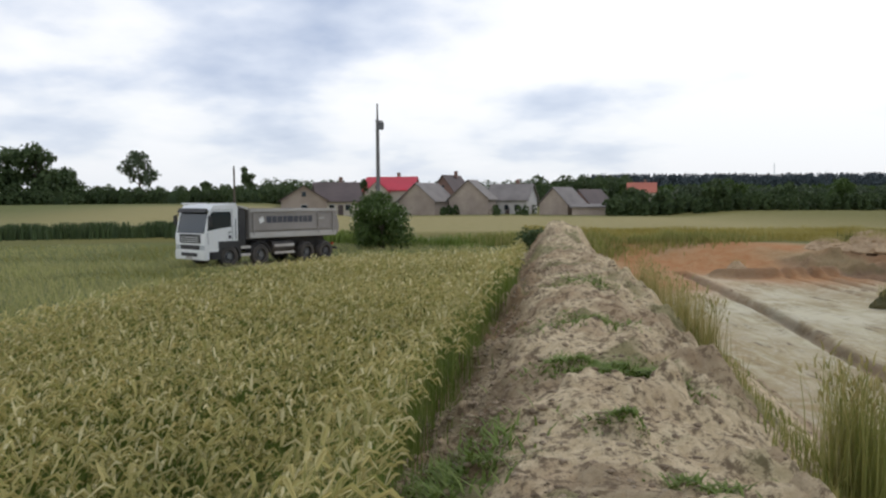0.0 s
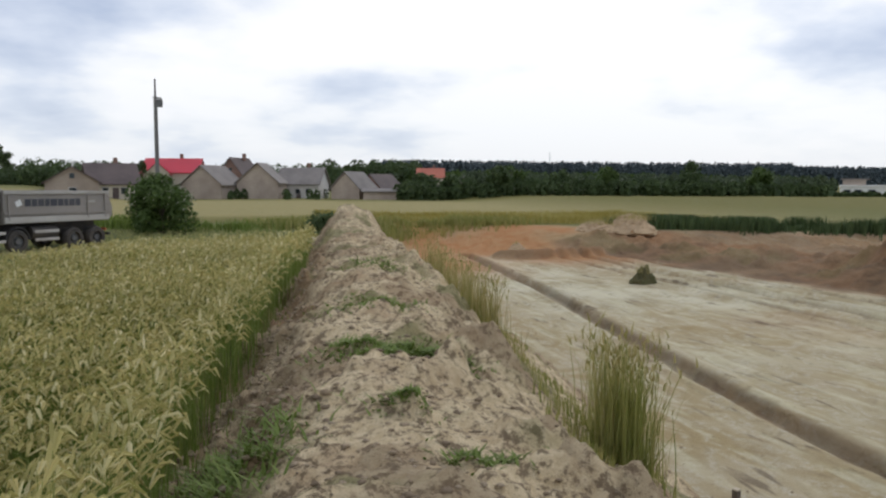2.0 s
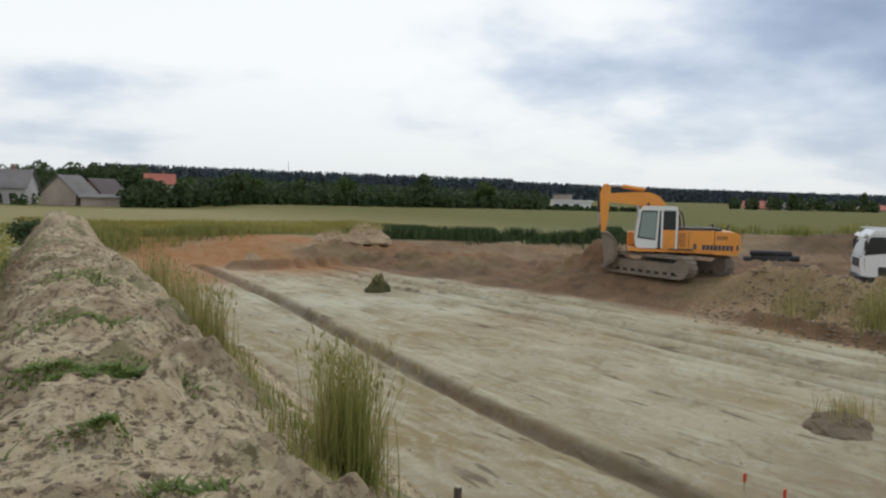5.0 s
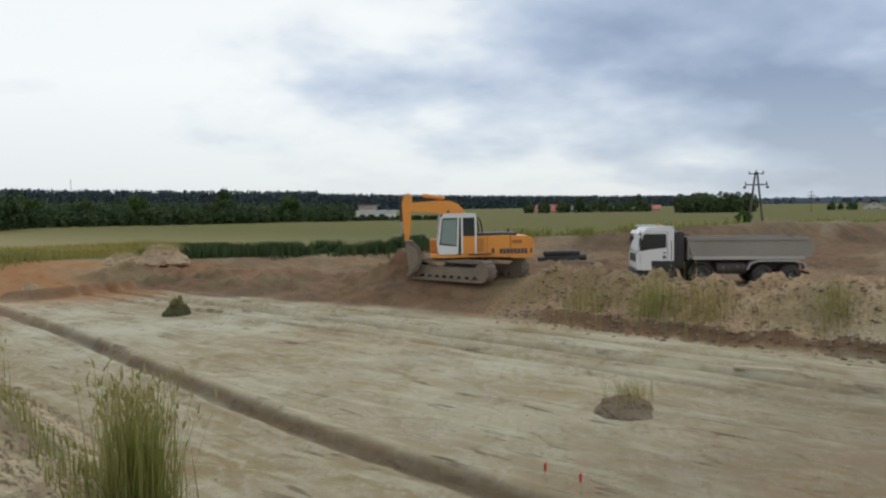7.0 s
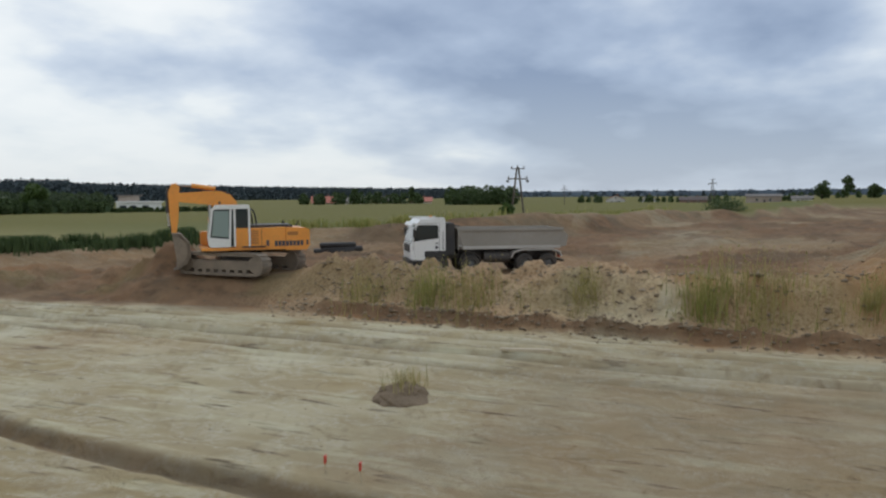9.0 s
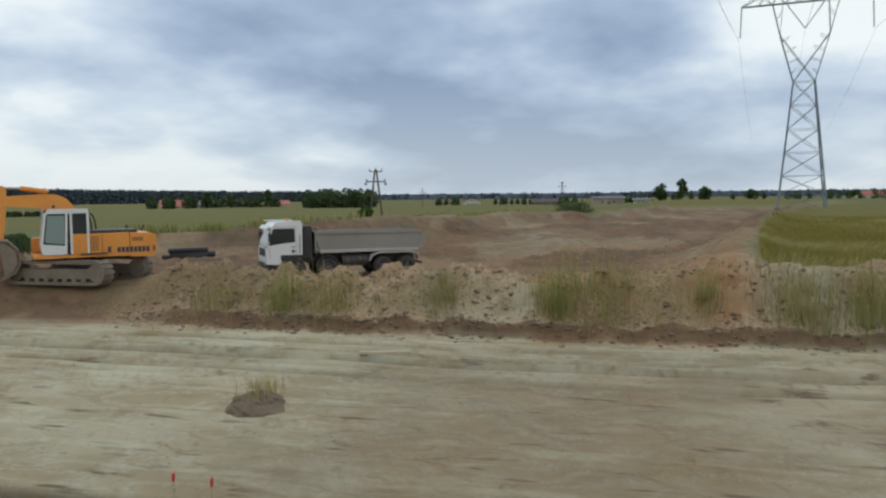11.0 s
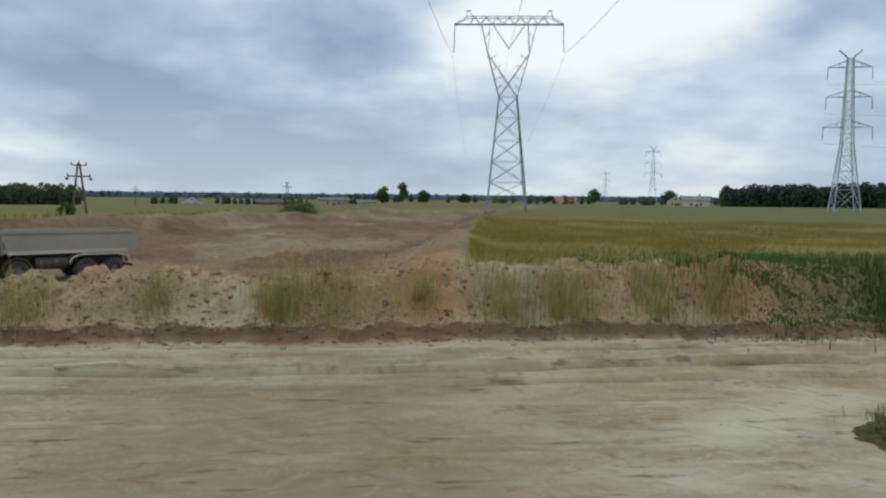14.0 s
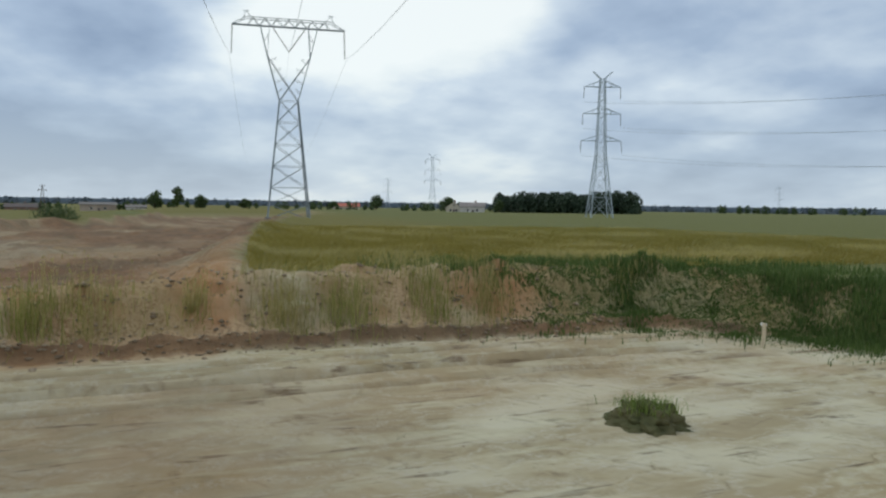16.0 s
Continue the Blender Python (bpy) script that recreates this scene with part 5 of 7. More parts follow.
def arm_pylon(m, mat=M_GALVHAZE):
    """A double-circuit tower: slim tapering body with three pairs of arms and a V-shaped head."""
    t = thing("transmission_pylon", m, "slim grey lattice pylon with three pairs of arms", "pylon", "transmission pylons")
    H = 40.0
    f = [(sx * 3.3, sy * 3.3, 0) for sx in (1, -1) for sy in (1, -1)]
    k = [(sx * 1.35, sy * 1.35, 18.0) for sx in (1, -1) for sy in (1, -1)]
    p = [(sx * 0.7, sy * 0.7, H) for sx in (1, -1) for sy in (1, -1)]
    for a, b, c in zip(f, k, p):
        part("leg", thin(c, b, 0.24, thin((a[0], a[1], -0.5), b, 0.30)), mat, t)
    for i, j in ((0, 2), (1, 3), (0, 1), (2, 3)):
        bm = bmesh.new()
        lattice_side(bm, f[i], k[i], f[j], k[j], [0, 0.33, 0.6, 0.82, 1.0], 0.16)
        lattice_side(bm, k[i], p[i], k[j], p[j], [i / 9 for i in range(10)], 0.12)
        part("bracing", bm, mat, t)
    for z, hw in ((22.2, 5.9), (30.0, 5.5), (37.7, 5.3)):
        for s in (1, -1):
            bm = bmesh.new()
            for y in (0.8, -0.8):
                thin((s * 0.8, y, z), (s * hw, 0, z), 0.20, bm)
                thin((s * 0.8, y, z + 1.7), (s * hw, 0, z), 0.18, bm)
                thin((s * 2.6, y * 0.6, z), (s * 2.6, y * 0.6, z + 1.1), 0.10, bm)
            part("arm", bm, mat, t)
            part("insulator", string_of_discs((s * hw, 0, z), (s * (hw + 0.1), 0, z - 3.3), 9, 0.16), M_INSUL, t)
    for s in (1, -1):
        part("head_horn", thin((s * 0.3, 0, H - 0.2), (s * 2.8, 0, H + 2.1), 0.45), mat, t)
    return t


def wire(name, a, b, sag, r, label):
    a, b = Vector(a), Vector(b)
    bm = bmesh.new()
    n, last = 28, None
    for i in range(n + 1):
        f = i / n
        q = a.lerp(b, f) - Vector((0, 0, 4 * sag * f * (1 - f)))
        if last:
            tube(last, q, r, seg=5, bm=bm)
        last = q
    return solid(name, bm, M_WIRE, Matrix(), label, "cable", "power line wires")


LINE_TURN = -101.4
p1 = set_on(101.4, 160, LINE_TURN + 2)
portal_pylon(p1 @ Matrix.Diagonal((0.97, 0.97, 0.966, 1)))
p2 = set_on(124.3, 228, -124 + 14)
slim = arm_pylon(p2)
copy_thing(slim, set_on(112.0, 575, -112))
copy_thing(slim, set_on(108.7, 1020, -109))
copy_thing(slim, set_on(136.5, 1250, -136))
behind = Vector((*polar(281.4, 170), 2)) + Vector((*polar(191.4, 8), 0))
across = Vector((*polar(191.4, 1), 0))
for s in (-11.6, 0, 11.6):
    top = Vector(p1.translation) + across * s
    z = 35.1 if s else 35.8
    wire("conductor", (top.x, top.y, z), (behind.x + across.x * s, behind.y + across.y * s, 36), 9.5, 0.032, "thin grey power line conductor strung from the forked pylon")
    far_end = Vector((*polar(100.0, 560), 34)) + across * s
    wire("conductor", (top.x, top.y, z), far_end, 10, 0.02, "thin grey power line conductor strung beyond the forked pylon")
lead = Vector((*polar(176, 190), 0))
for z in (19.5, 27.3, 35.0):
    for s in (-5.7, 5.7):
        q = Vector(p2.translation) + Vector((*polar(220, s), 0))
        e = lead + Vector((*polar(260, s), 0))
        wire("conductor", (q.x, q.y, z + 1.4), (e.x, e.y, z + 2), 6.0, 0.032, "thin grey power line conductor strung from the slim pylon")


def timber_pole(m, h, label, twin=True, plain=False):
    t = thing("utility_pole", m, label, "utility pole", "utility poles")
    if twin:
        part("post", tube((-0.95, 0, -0.5), (-0.10, 0, h), 0.15, 0.11, seg=10), M_WOODPOLE, t)
        part("post", tube((0.95, 0, -0.5), (0.10, 0, h), 0.15, 0.11, seg=10), M_WOODPOLE, t)
        part("brace", strut((-0.55, 0, h * 0.45), (0.55, 0, h * 0.45), 0.12), M_WOODPOLE, t)
    else:
        part("post", tube((0, 0, -0.5), (0, 0, h), 0.14, 0.10, seg=10), M_WOODPOLE, t)
    if plain:
        part("cap", tube((0, 0, h), (0, 0, h + 0.25), 0.08, 0.05, seg=8), M_INSUL, t)
        return t
    part("crossarm", box((2.6, 0.14, 0.16), (0, 0, h - 1.5)), M_WOODPOLE, t)
    part("crossarm", box((1.7, 0.12, 0.12), (0, 0, h - 0.2)), M_WOODPOLE, t)
    for x, z in ((-1.2, h - 1.42), (1.2, h - 1.42), (-0.8, h - 0.14), (0.8, h - 0.14), (0, h)):
        part("insulator", tube((x, 0, z), (x, 0, z + 0.30), 0.09, 0.05, seg=8), M_INSUL, t)
    for x in (-1.3, 1.3):
        part("switch_box", box((0.34, 0.22, 0.30), (x, 0.05, h - 1.80)), M_RIM, t, bevel=0.03)
    return t


timber_pole(set_on(71.45, 100, -60, 0.3), 6.9, "dark A-frame timber utility pole with crossarms in the field")
timber_pole(set_on(85.25, 290, -70), 9.2, "dark A-frame timber utility pole far along the excavation")
timber_pole(set_on(74.9, 330, -60), 8.0, "single dark timber utility pole in the far field", False)
timber_pole(set_on(-15.2, 92, 20), 6.6, "single dark timber utility pole beside the hedge", False, True)

lamp = thing("concrete_mast", set_on(-4.8, 56, 10), "tall grey concrete mast with a small box near its top", "mast")
part("shaft", tube((0, 0, -0.5), (0, 0, 8.7), 0.17, 0.12, seg=12), M_CONCRETE, lamp)
part("tip", tube((0, 0, 8.7), (0, 0, 10.05), 0.07, 0.05, seg=8), M_FRAME, lamp)
part("equipment_box", box((0.42, 0.30, 0.55), (0.24, 0, 8.45)), M_RIM, lamp, bevel=0.03)
part("bracket", box((0.55, 0.10, 0.08), (0.10, 0, 8.80)), M_FRAME, lamp)
tall = thing("radio_mast", set_on(23.37, 900), "thin distant radio mast above the forest", "mast")
part("shaft", tube((0, 0, 0), (0, 0, 37), 0.5, 0.3, seg=8), M_GALVHAZE, tall)


# ---- houses ----
def house(az, d, w, length, eave, ridge, walls, roof, label, turn=0.0, across=False, chimney=True, base=None, windows=2, hip=0.0):
    """A pitched house. w: the front's width, length: its depth, eave and ridge above its ground. across: ridge along the front."""
    x, y = polar(az, d)
    g = ground_at(x, y) if base is None else base
    t = thing("house", pose(x, y, g, 0, 0, -az + turn), label, "house", "village houses")
    if across:
        hw, hl = length / 2, w / 2
    else:
        hw, hl = w / 2, length / 2
    # local: ridge along q, gables at q = -hl and hl
    def place(p, q, z):
        return (q, p, z) if across else (p, q, z)
    bm = bmesh.new()
    low = min(-0.6, -1.5)
    prof = [(-hw, low), (hw, low), (hw, eave), (0, ridge), (-hw, eave)]
    a = [bm.verts.new(place(p, -hl, z)) for p, z in prof]
    b = [bm.verts.new(place(p, hl, z)) for p, z in prof]
    bm.faces.new(a)
    bm.faces.new(b)
    for i in range(5):
        bm.faces.new((a[i], b[i], b[(i + 1) % 5], a[(i + 1) % 5]))
    part("wall", bm, walls, t)
    rf = new("roof")
    rf.parent = t
    over, th = 0.45, 0.16
    slope = (ridge - eave) / hw
    for s in (1, -1):
        bm = bmesh.new()
        top = ridge + th * 1.2
        outer = [(0, top), (s * (hw + over), eave - over * slope + th * 1.2), (s * (hw + over), eave - over * slope), (0, top - th)]
        a = [bm.verts.new(place(p, -hl - over, z)) for p, z in outer]
        b = [bm.verts.new(place(p, hl + over, z)) for p, z in outer]
        bm.faces.new(a)
        bm.faces.new(b)
        for i in range(4):
            bm.faces.new((a[i], b[i], b[(i + 1) % 4], a[(i + 1) % 4]))
        part("roof_slope", bm, roof, rf)
    if chimney:
        part("chimney", box((0.7, 0.7, 1.7), place(hw * 0.18, hl * 0.25, ridge + 0.35)), M_BRICK, rf)
    # openings on the side towards the ridge path
    for i in range(windows):
        u = (-0.5 + (i + 0.5) / max(windows, 1)) * w * 0.75
        front = -length / 2
        win = new("window")
        win.parent = t
        part("frame", box((1.15, 0.10, 1.25), (u, front - 0.03, eave * 0.52)), M_WHITEWALL, win)
        part("pane", box((0.95, 0.06, 1.05), (u, front - 0.07, eave * 0.52)), M_GLASS, win)
    if windows and not across and ridge > 5:
        part("gable_window", box((0.7, 0.10, 0.8), (0, -length / 2 - 0.04, eave + (ridge - eave) * 0.42)), M_GLASS, t)
    if windows:
        part("door", box((1.0, 0.10, 2.0), (w * 0.02, -length / 2 - 0.03, 1.0)), M_ROOFDARK, t)
    return t


house(-10.27, 140, 7.8, 10, 2.9, 5.3, M_PLASTER, M_ROOFDARK, "grey rendered gabled house with dark roof behind the field", base=1.6, windows=1, chimney=False)
house(-7.9, 152, 8.2, 9, 2.8, 6.2, M_CREAM, M_ROOFDARK, "low house with broad dark brown roof and pale walls", across=True, base=1.5, turn=8)
house(-3.75, 186, 11.7, 10, 5.6, 8.6, M_CREAM, M_ROOFRED, "cream house with bright red sheet roof", across=True, base=1.0, turn=-12, windows=3)
house(-4.9, 180, 5.2, 7, 5.2, 7.6, M_CREAM, M_ROOFRED, "cream gabled wing with bright red sheet roof", base=1.0, chimney=False)
house(-1.17, 165, 8.8, 9, 3.3, 6.9, M_PLASTER, M_ROOFGREY, "grey rendered barn with grey roof", base=0.8, turn=-30, chimney=False, windows=0)
house(0.67, 190, 7.3, 10, 4.2, 8.9, M_BRICK, M_ROOFDARK, "brown brick house with dark steep roof", base=1.1, turn=-25, windows=1)
house(2.25, 166, 8.6, 8, 3.8, 7.6, M_PLASTER, M_ROOFGREY, "pale grey gabled barn with grey roof", base=0.7, chimney=False, turn=-14, windows=0)
house(5.18, 174, 9.4, 8, 3.6, 6.9, M_WHITEWALL, M_ROOFGREY, "white house with pale grey roof", across=True, base=0.6, turn=-18, windows=3)
house(8.88, 165, 7.0, 7, 2.8, 6.1, M_PLASTER, M_ROOFGREY, "grey gabled shed with pale roof edge", base=0.5, turn=-32, chimney=False, windows=0)
house(10.86, 177, 6.0, 9, 2.6, 5.6, M_BRICK, M_ROOFDARK, "brown gabled shed with dark roof", base=0.6, turn=-32, chimney=False, windows=0)
house(10.9, 160, 7.3, 5, 2.1, 2.6, M_PLASTER, M_ROOFGREY, "low grey rendered outbuilding", across=True, base=0.5, chimney=False, windows=0)
house(14.56, 260, 8.7, 8, 5.4, 8.3, M_CREAM, M_ROOFORANGE, "house with orange-red tiled roof among trees", across=True, base=0.6)
house(17.59, 255, 7.0, 7, 3.9, 5.8, M_PLASTER, M_ROOFGREY, "low grey house among trees", across=True, base=0.4, chimney=False)
house(57.15, 420, 14, 10, 3.4, 6.6, M_CREAM, M_ROOFORANGE, "distant cream house with orange-red roof", across=True, base=-1.5)
house(59.2, 420, 12, 9, 3.0, 5.0, M_WHITEWALL, M_ROOFGREY, "distant white house with grey roof", across=True, base=-0.5)
house(61.5, 430, 11, 9, 3.0, 5.4, M_WHITEWALL, M_ROOFDARK, "distant white house with dark roof", across=True, base=-0.5)
house(64.3, 450, 12, 9, 3.0, 5.2, M_CREAM, M_ROOFORANGE, "distant cream house with tiled roof", across=True, base=-0.8)
house(78.6, 470, 11, 9, 3.2, 5.4, M_WHITEWALL, M_ROOFORANGE, "distant white house with orange-red roof", base=-0.5)
house(80.9, 480, 9, 9, 3.2, 5.4, M_WHITEWALL, M_ROOFGREY, "distant white gabled house", base=-0.5)
house(84.0, 430, 14, 9, 2.6, 4.2, M_BRICK, M_ROOFDARK, "distant brick building with dark roof", across=True, base=-0.2)
house(88.6, 410, 16, 10, 3.6, 4.6, M_PLASTER, M_ROOFGREY, "long low grey farm building in the distance", across=True, base=0.6, chimney=False)
house(91.0, 405, 9, 8, 2.6, 3.6, M_WHITEWALL, M_ROOFGREY, "small pale farm shed in the distance", across=True, base=0.6, chimney=False)
house(105.6, 520, 18, 9, 3.0, 5.0, M_CREAM, M_ROOFORANGE, "distant farmhouse with red roof on the horizon", across=True, base=2.2)
house(115.0, 380, 12, 9, 3.4, 5.4, M_WHITEWALL, M_ROOFGREY, "distant white farmhouse beside the wood", across=True, base=2.4)
house(113.6, 390, 8, 8, 3.0, 5.6, M_CREAM, M_ROOFDARK, "distant cream gabled house beside the wood", base=2.4)

villa = thing("villa", set_on(44.3, 235, -44, 1.2), "white flat-roofed modern house behind the hedges", "house", "village houses")
part("ground_floor", box((11.8, 8, 5.2), (0, 0, 0.6)), M_VILLA, villa)
part("flat_roof", box((12.6, 9, 0.35), (0.2, 0, 3.4)), M_VILLA, villa)
part("upper_floor", box((5.5, 6, 1.6), (-2.6, 1, 4.3)), M_PLASTER, villa)
part("upper_roof", box((7.0, 7, 0.3), (-2.4, 1, 5.2)), M_ROOFGREY, villa)
for u in (-4.2, -1.6, 1.6):
    pane = part("window", box((1.7, 0.1, 1.4), (u, -4.04, 1.7)), M_GLASS, villa)


# ---- loose things on the site ----
def on_ground(x, y, lift=0.0, turn=0.0):
    return pose(x, y, ground_at(x, y) + lift, 0, 0, turn)


pipes = ((47.4, 29.8, 0.22, 2.9), (47.8, 29.4, 0.22, 3.0), (47.6, 29.6, 0.21, 2.6))
for i, (x, y, r, ln) in enumerate(pipes):
    bm = bmesh.new()
    seg = 20
    profile = [(-ln / 2 + 0.6, r * 0.80), (-ln / 2, r * 0.80)]
    for k in range(int(ln / 0.11)):
        rr, x0 = r * (1.0 if k % 2 else 0.93), -ln / 2 + 0.11 * k
        profile += [(x0 + 0.01, rr), (x0 + 0.10, rr)]
    profile += [(ln / 2, r * 0.80), (ln / 2 - 0.6, r * 0.80)]
    rings = [[bm.verts.new((px, pr * math.cos(2 * math.pi * j / seg), pr * math.sin(2 * math.pi * j / seg))) for j in range(seg)] for px, pr in profile]
    for p, q in zip(rings, rings[1:]):
        for j in range(seg):
            bm.faces.new((p[j], p[(j + 1) % seg], q[(j + 1) % seg], q[j]))
    bm.faces.new(rings[0])
    bm.faces.new(rings[-1][::-1])
    bmesh.ops.recalc_face_normals(bm, faces=bm.faces)
    solid("drainage_pipe", bm, M_PIPE, on_ground(x, y, r * 0.9 + (0.36 if i == 2 else 0), 129 + 3 * i), "black ribbed plastic drainage pipe lying on the sand", "pipe", "drainage pipes")

for i, (dx, dy, a, ln) in enumerate(((0.0, 0.0, 104, 1.45), (-0.42, -0.06, 100, 1.25), (0.16, 0.12, 84, 0.8))):
    solid("timber_plank", box((ln, 0.16, 0.07)), M_PLANK, on_ground(21.2 + dx, 6.9 + dy, 0.10 + 0.06 * (i == 2), a), "pale sawn timber plank lying on the sand", "plank", "planks on the sand", bevel=0.006)

for x, y, h in ((11.95, 7.7, 0.28), (11.75, 6.85, 0.34)):
    peg = thing("marker_peg", on_ground(x, y, 0, 20), "small red-topped marker peg in the sand", "marker peg", "marker pegs")
    part("stick", box((0.03, 0.03, h + 0.1), (0, 0, h / 2 - 0.05)), M_PLANK, peg)
    part("flag", box((0.10, 0.035, 0.14), (0, 0, h - 0.06)), M_RED, peg, "red painted top")

post = thing("survey_stake", on_ground(6.55, 8.65, 0, 12), "dark square wooden survey stake with cut pale top", "stake", "survey stakes")
part("shaft", box((0.085, 0.085, 1.1), (0, 0, 0.0)), M_WOODPOLE, post, bevel=0.006)
part("cut_top", box((0.08, 0.08, 0.02), (0, 0, 0.56)), M_PLANK, post)
post = thing("survey_stake", on_ground(20.4, -20.4, 0, 12), "pale wooden survey stake standing on the pit floor", "stake", "survey stakes")
part("shaft", box((0.10, 0.10, 1.2), (0, 0, 0.25)), M_PLANK, post, bevel=0.006)
part("paper_tag", box((0.22, 0.02, 0.10), (0.06, -0.06, 0.80)), M_WHITE, post)


def soil_heap(x, y, rx, ry, rz, seed, label, mat=M_HEAP, grass=0, gh=0.4, tuft=M_GRASSDRY):
    t = thing("soil_heap", on_ground(x, y, -0.10, 17 * seed), label, "soil heap", "small soil heaps")
    part("earth", lumpy(rx, ry, rz, seed, 0.16 if mat in (M_MOUND, M_SPOIL) else 0.26, 5), mat, t)
    rng = np.random.RandomState(seed)
    n = 40 if mat == M_MOUND else 110
    bm = bmesh.new()
    for i in range(n):
        a, d = rng.uniform(0, 6.28), rng.uniform(0.2, 1.25)
        s = rng.uniform(0.02, 0.075)
        bmesh.ops.create_icosphere(bm, subdivisions=1, radius=s, matrix=pose(rx * d * math.cos(a), ry * d * math.sin(a), max(0.02, rz * (1 - d) * 0.8)) @ Matrix.Diagonal((1, rng.uniform(0.6, 1.3), 0.6, 1)))
    tagged(part("clod_scatter", bm, mat, t), kind="stuff")
    if grass:
        base = np.stack([rng.normal(0, rx * 0.35, grass), rng.normal(0, ry * 0.35, grass), np.full(grass, rz * 0.7)], -1)
        v, f, _ = blades(base, rng.uniform(0.5, 1.1, grass) * gh, np.full(grass, 0.018), rng.uniform(0.05, 0.25, grass), rng)
        ob = new("grass_tuft", raw("grass_tuft", v, f, [tuft]))
        ob.parent = t
        tagged(ob, kind="stuff")
    return t


soil_heap(18.6, 31.8, 0.58, 0.55, 0.85, 1, "small dark heap of turf and earth on the pit floor", grass=60, gh=0.5)
soil_heap(16.9, 8.65, 0.85, 0.75, 0.42, 2, "low brown soil heap topped with dry grass", mat=M_MOUND, grass=90, gh=0.5)
soil_heap(15.1, -11.4, 1.0, 0.9, 0.58, 3, "dark heap of clodded earth and uprooted turf", grass=420, gh=0.30, tuft=M_TURF)
soil_heap(17.6, 45.6, 0.7, 0.6, 0.6, 4, "small brown soil heap by the orange bank", mat=M_SPOIL, grass=30)
soil_heap(27.3, 48.6, 2.5, 1.5, 1.15, 5, "brown-grey spoil heap with dry weeds beside the field", mat=M_SPOIL, grass=900, gh=0.5)
soil_heap(25.2, 49.6, 1.8, 1.2, 0.7, 6, "low brown-grey spoil heap beside the field", mat=M_SPOIL, grass=500, gh=0.4)

# ---- trees and bushes ----
def tree(m, h, w, seed, mat, label, leaves=900, leaf=0.42, trunk=0.3, lobes=16, airy=1.0, category="tree", group="field trees"):
    """A trunk with limbs and a crown of leaf clumps with an uneven outline."""
    rng = np.random.RandomState(seed)
    t = thing("tree" if category == "tree" else "bush", m, label, category, group)
    bare = h * trunk
    bm = bmesh.new()
    r0 = 0.022 * h + 0.04
    tube((0, 0, -0.3), (0.02 * h, 0, bare), r0, r0 * 0.75, seg=9, bm=bm)
    tube((0.02 * h, 0, bare), (0, 0.02 * h, h * 0.8), r0 * 0.75, r0 * 0.2, seg=7, bm=bm)
    part("trunk", bm, M_BARK, t)
    k = lobes
    u = rng.uniform(0, 1, k)
    zc = bare + (h - bare) * (0.10 + 0.78 * u)
    reach = w / 2 * np.sqrt(np.clip(1 - (2 * u - 0.85) ** 2 * 0.75, 0.1, 1)) * rng.uniform(0.25, 0.80, k)
    a = rng.uniform(0, 2 * np.pi, k) + np.arange(k) * 2.4
    centres = np.stack([reach * np.cos(a), reach * np.sin(a), zc], -1)
    radii = w * rng.uniform(0.15, 0.27, k) * airy
    bm = bmesh.new()
    for c in centres[:: 2]:
        tube((0, 0, max(bare * 0.8, c[2] - 0.3 * h)), tuple(c), r0 * 0.35, r0 * 0.08, seg=5, bm=bm)
    part("limbs", bm, M_BARK, t)
    v, f = leaf_cloud(centres, radii, leaves, leaf, rng)
    v[:, 2] = np.maximum(v[:, 2], 0.02)
    ob = new("crown", raw("crown", v, f, [mat]))
    ob.parent = t
    return t


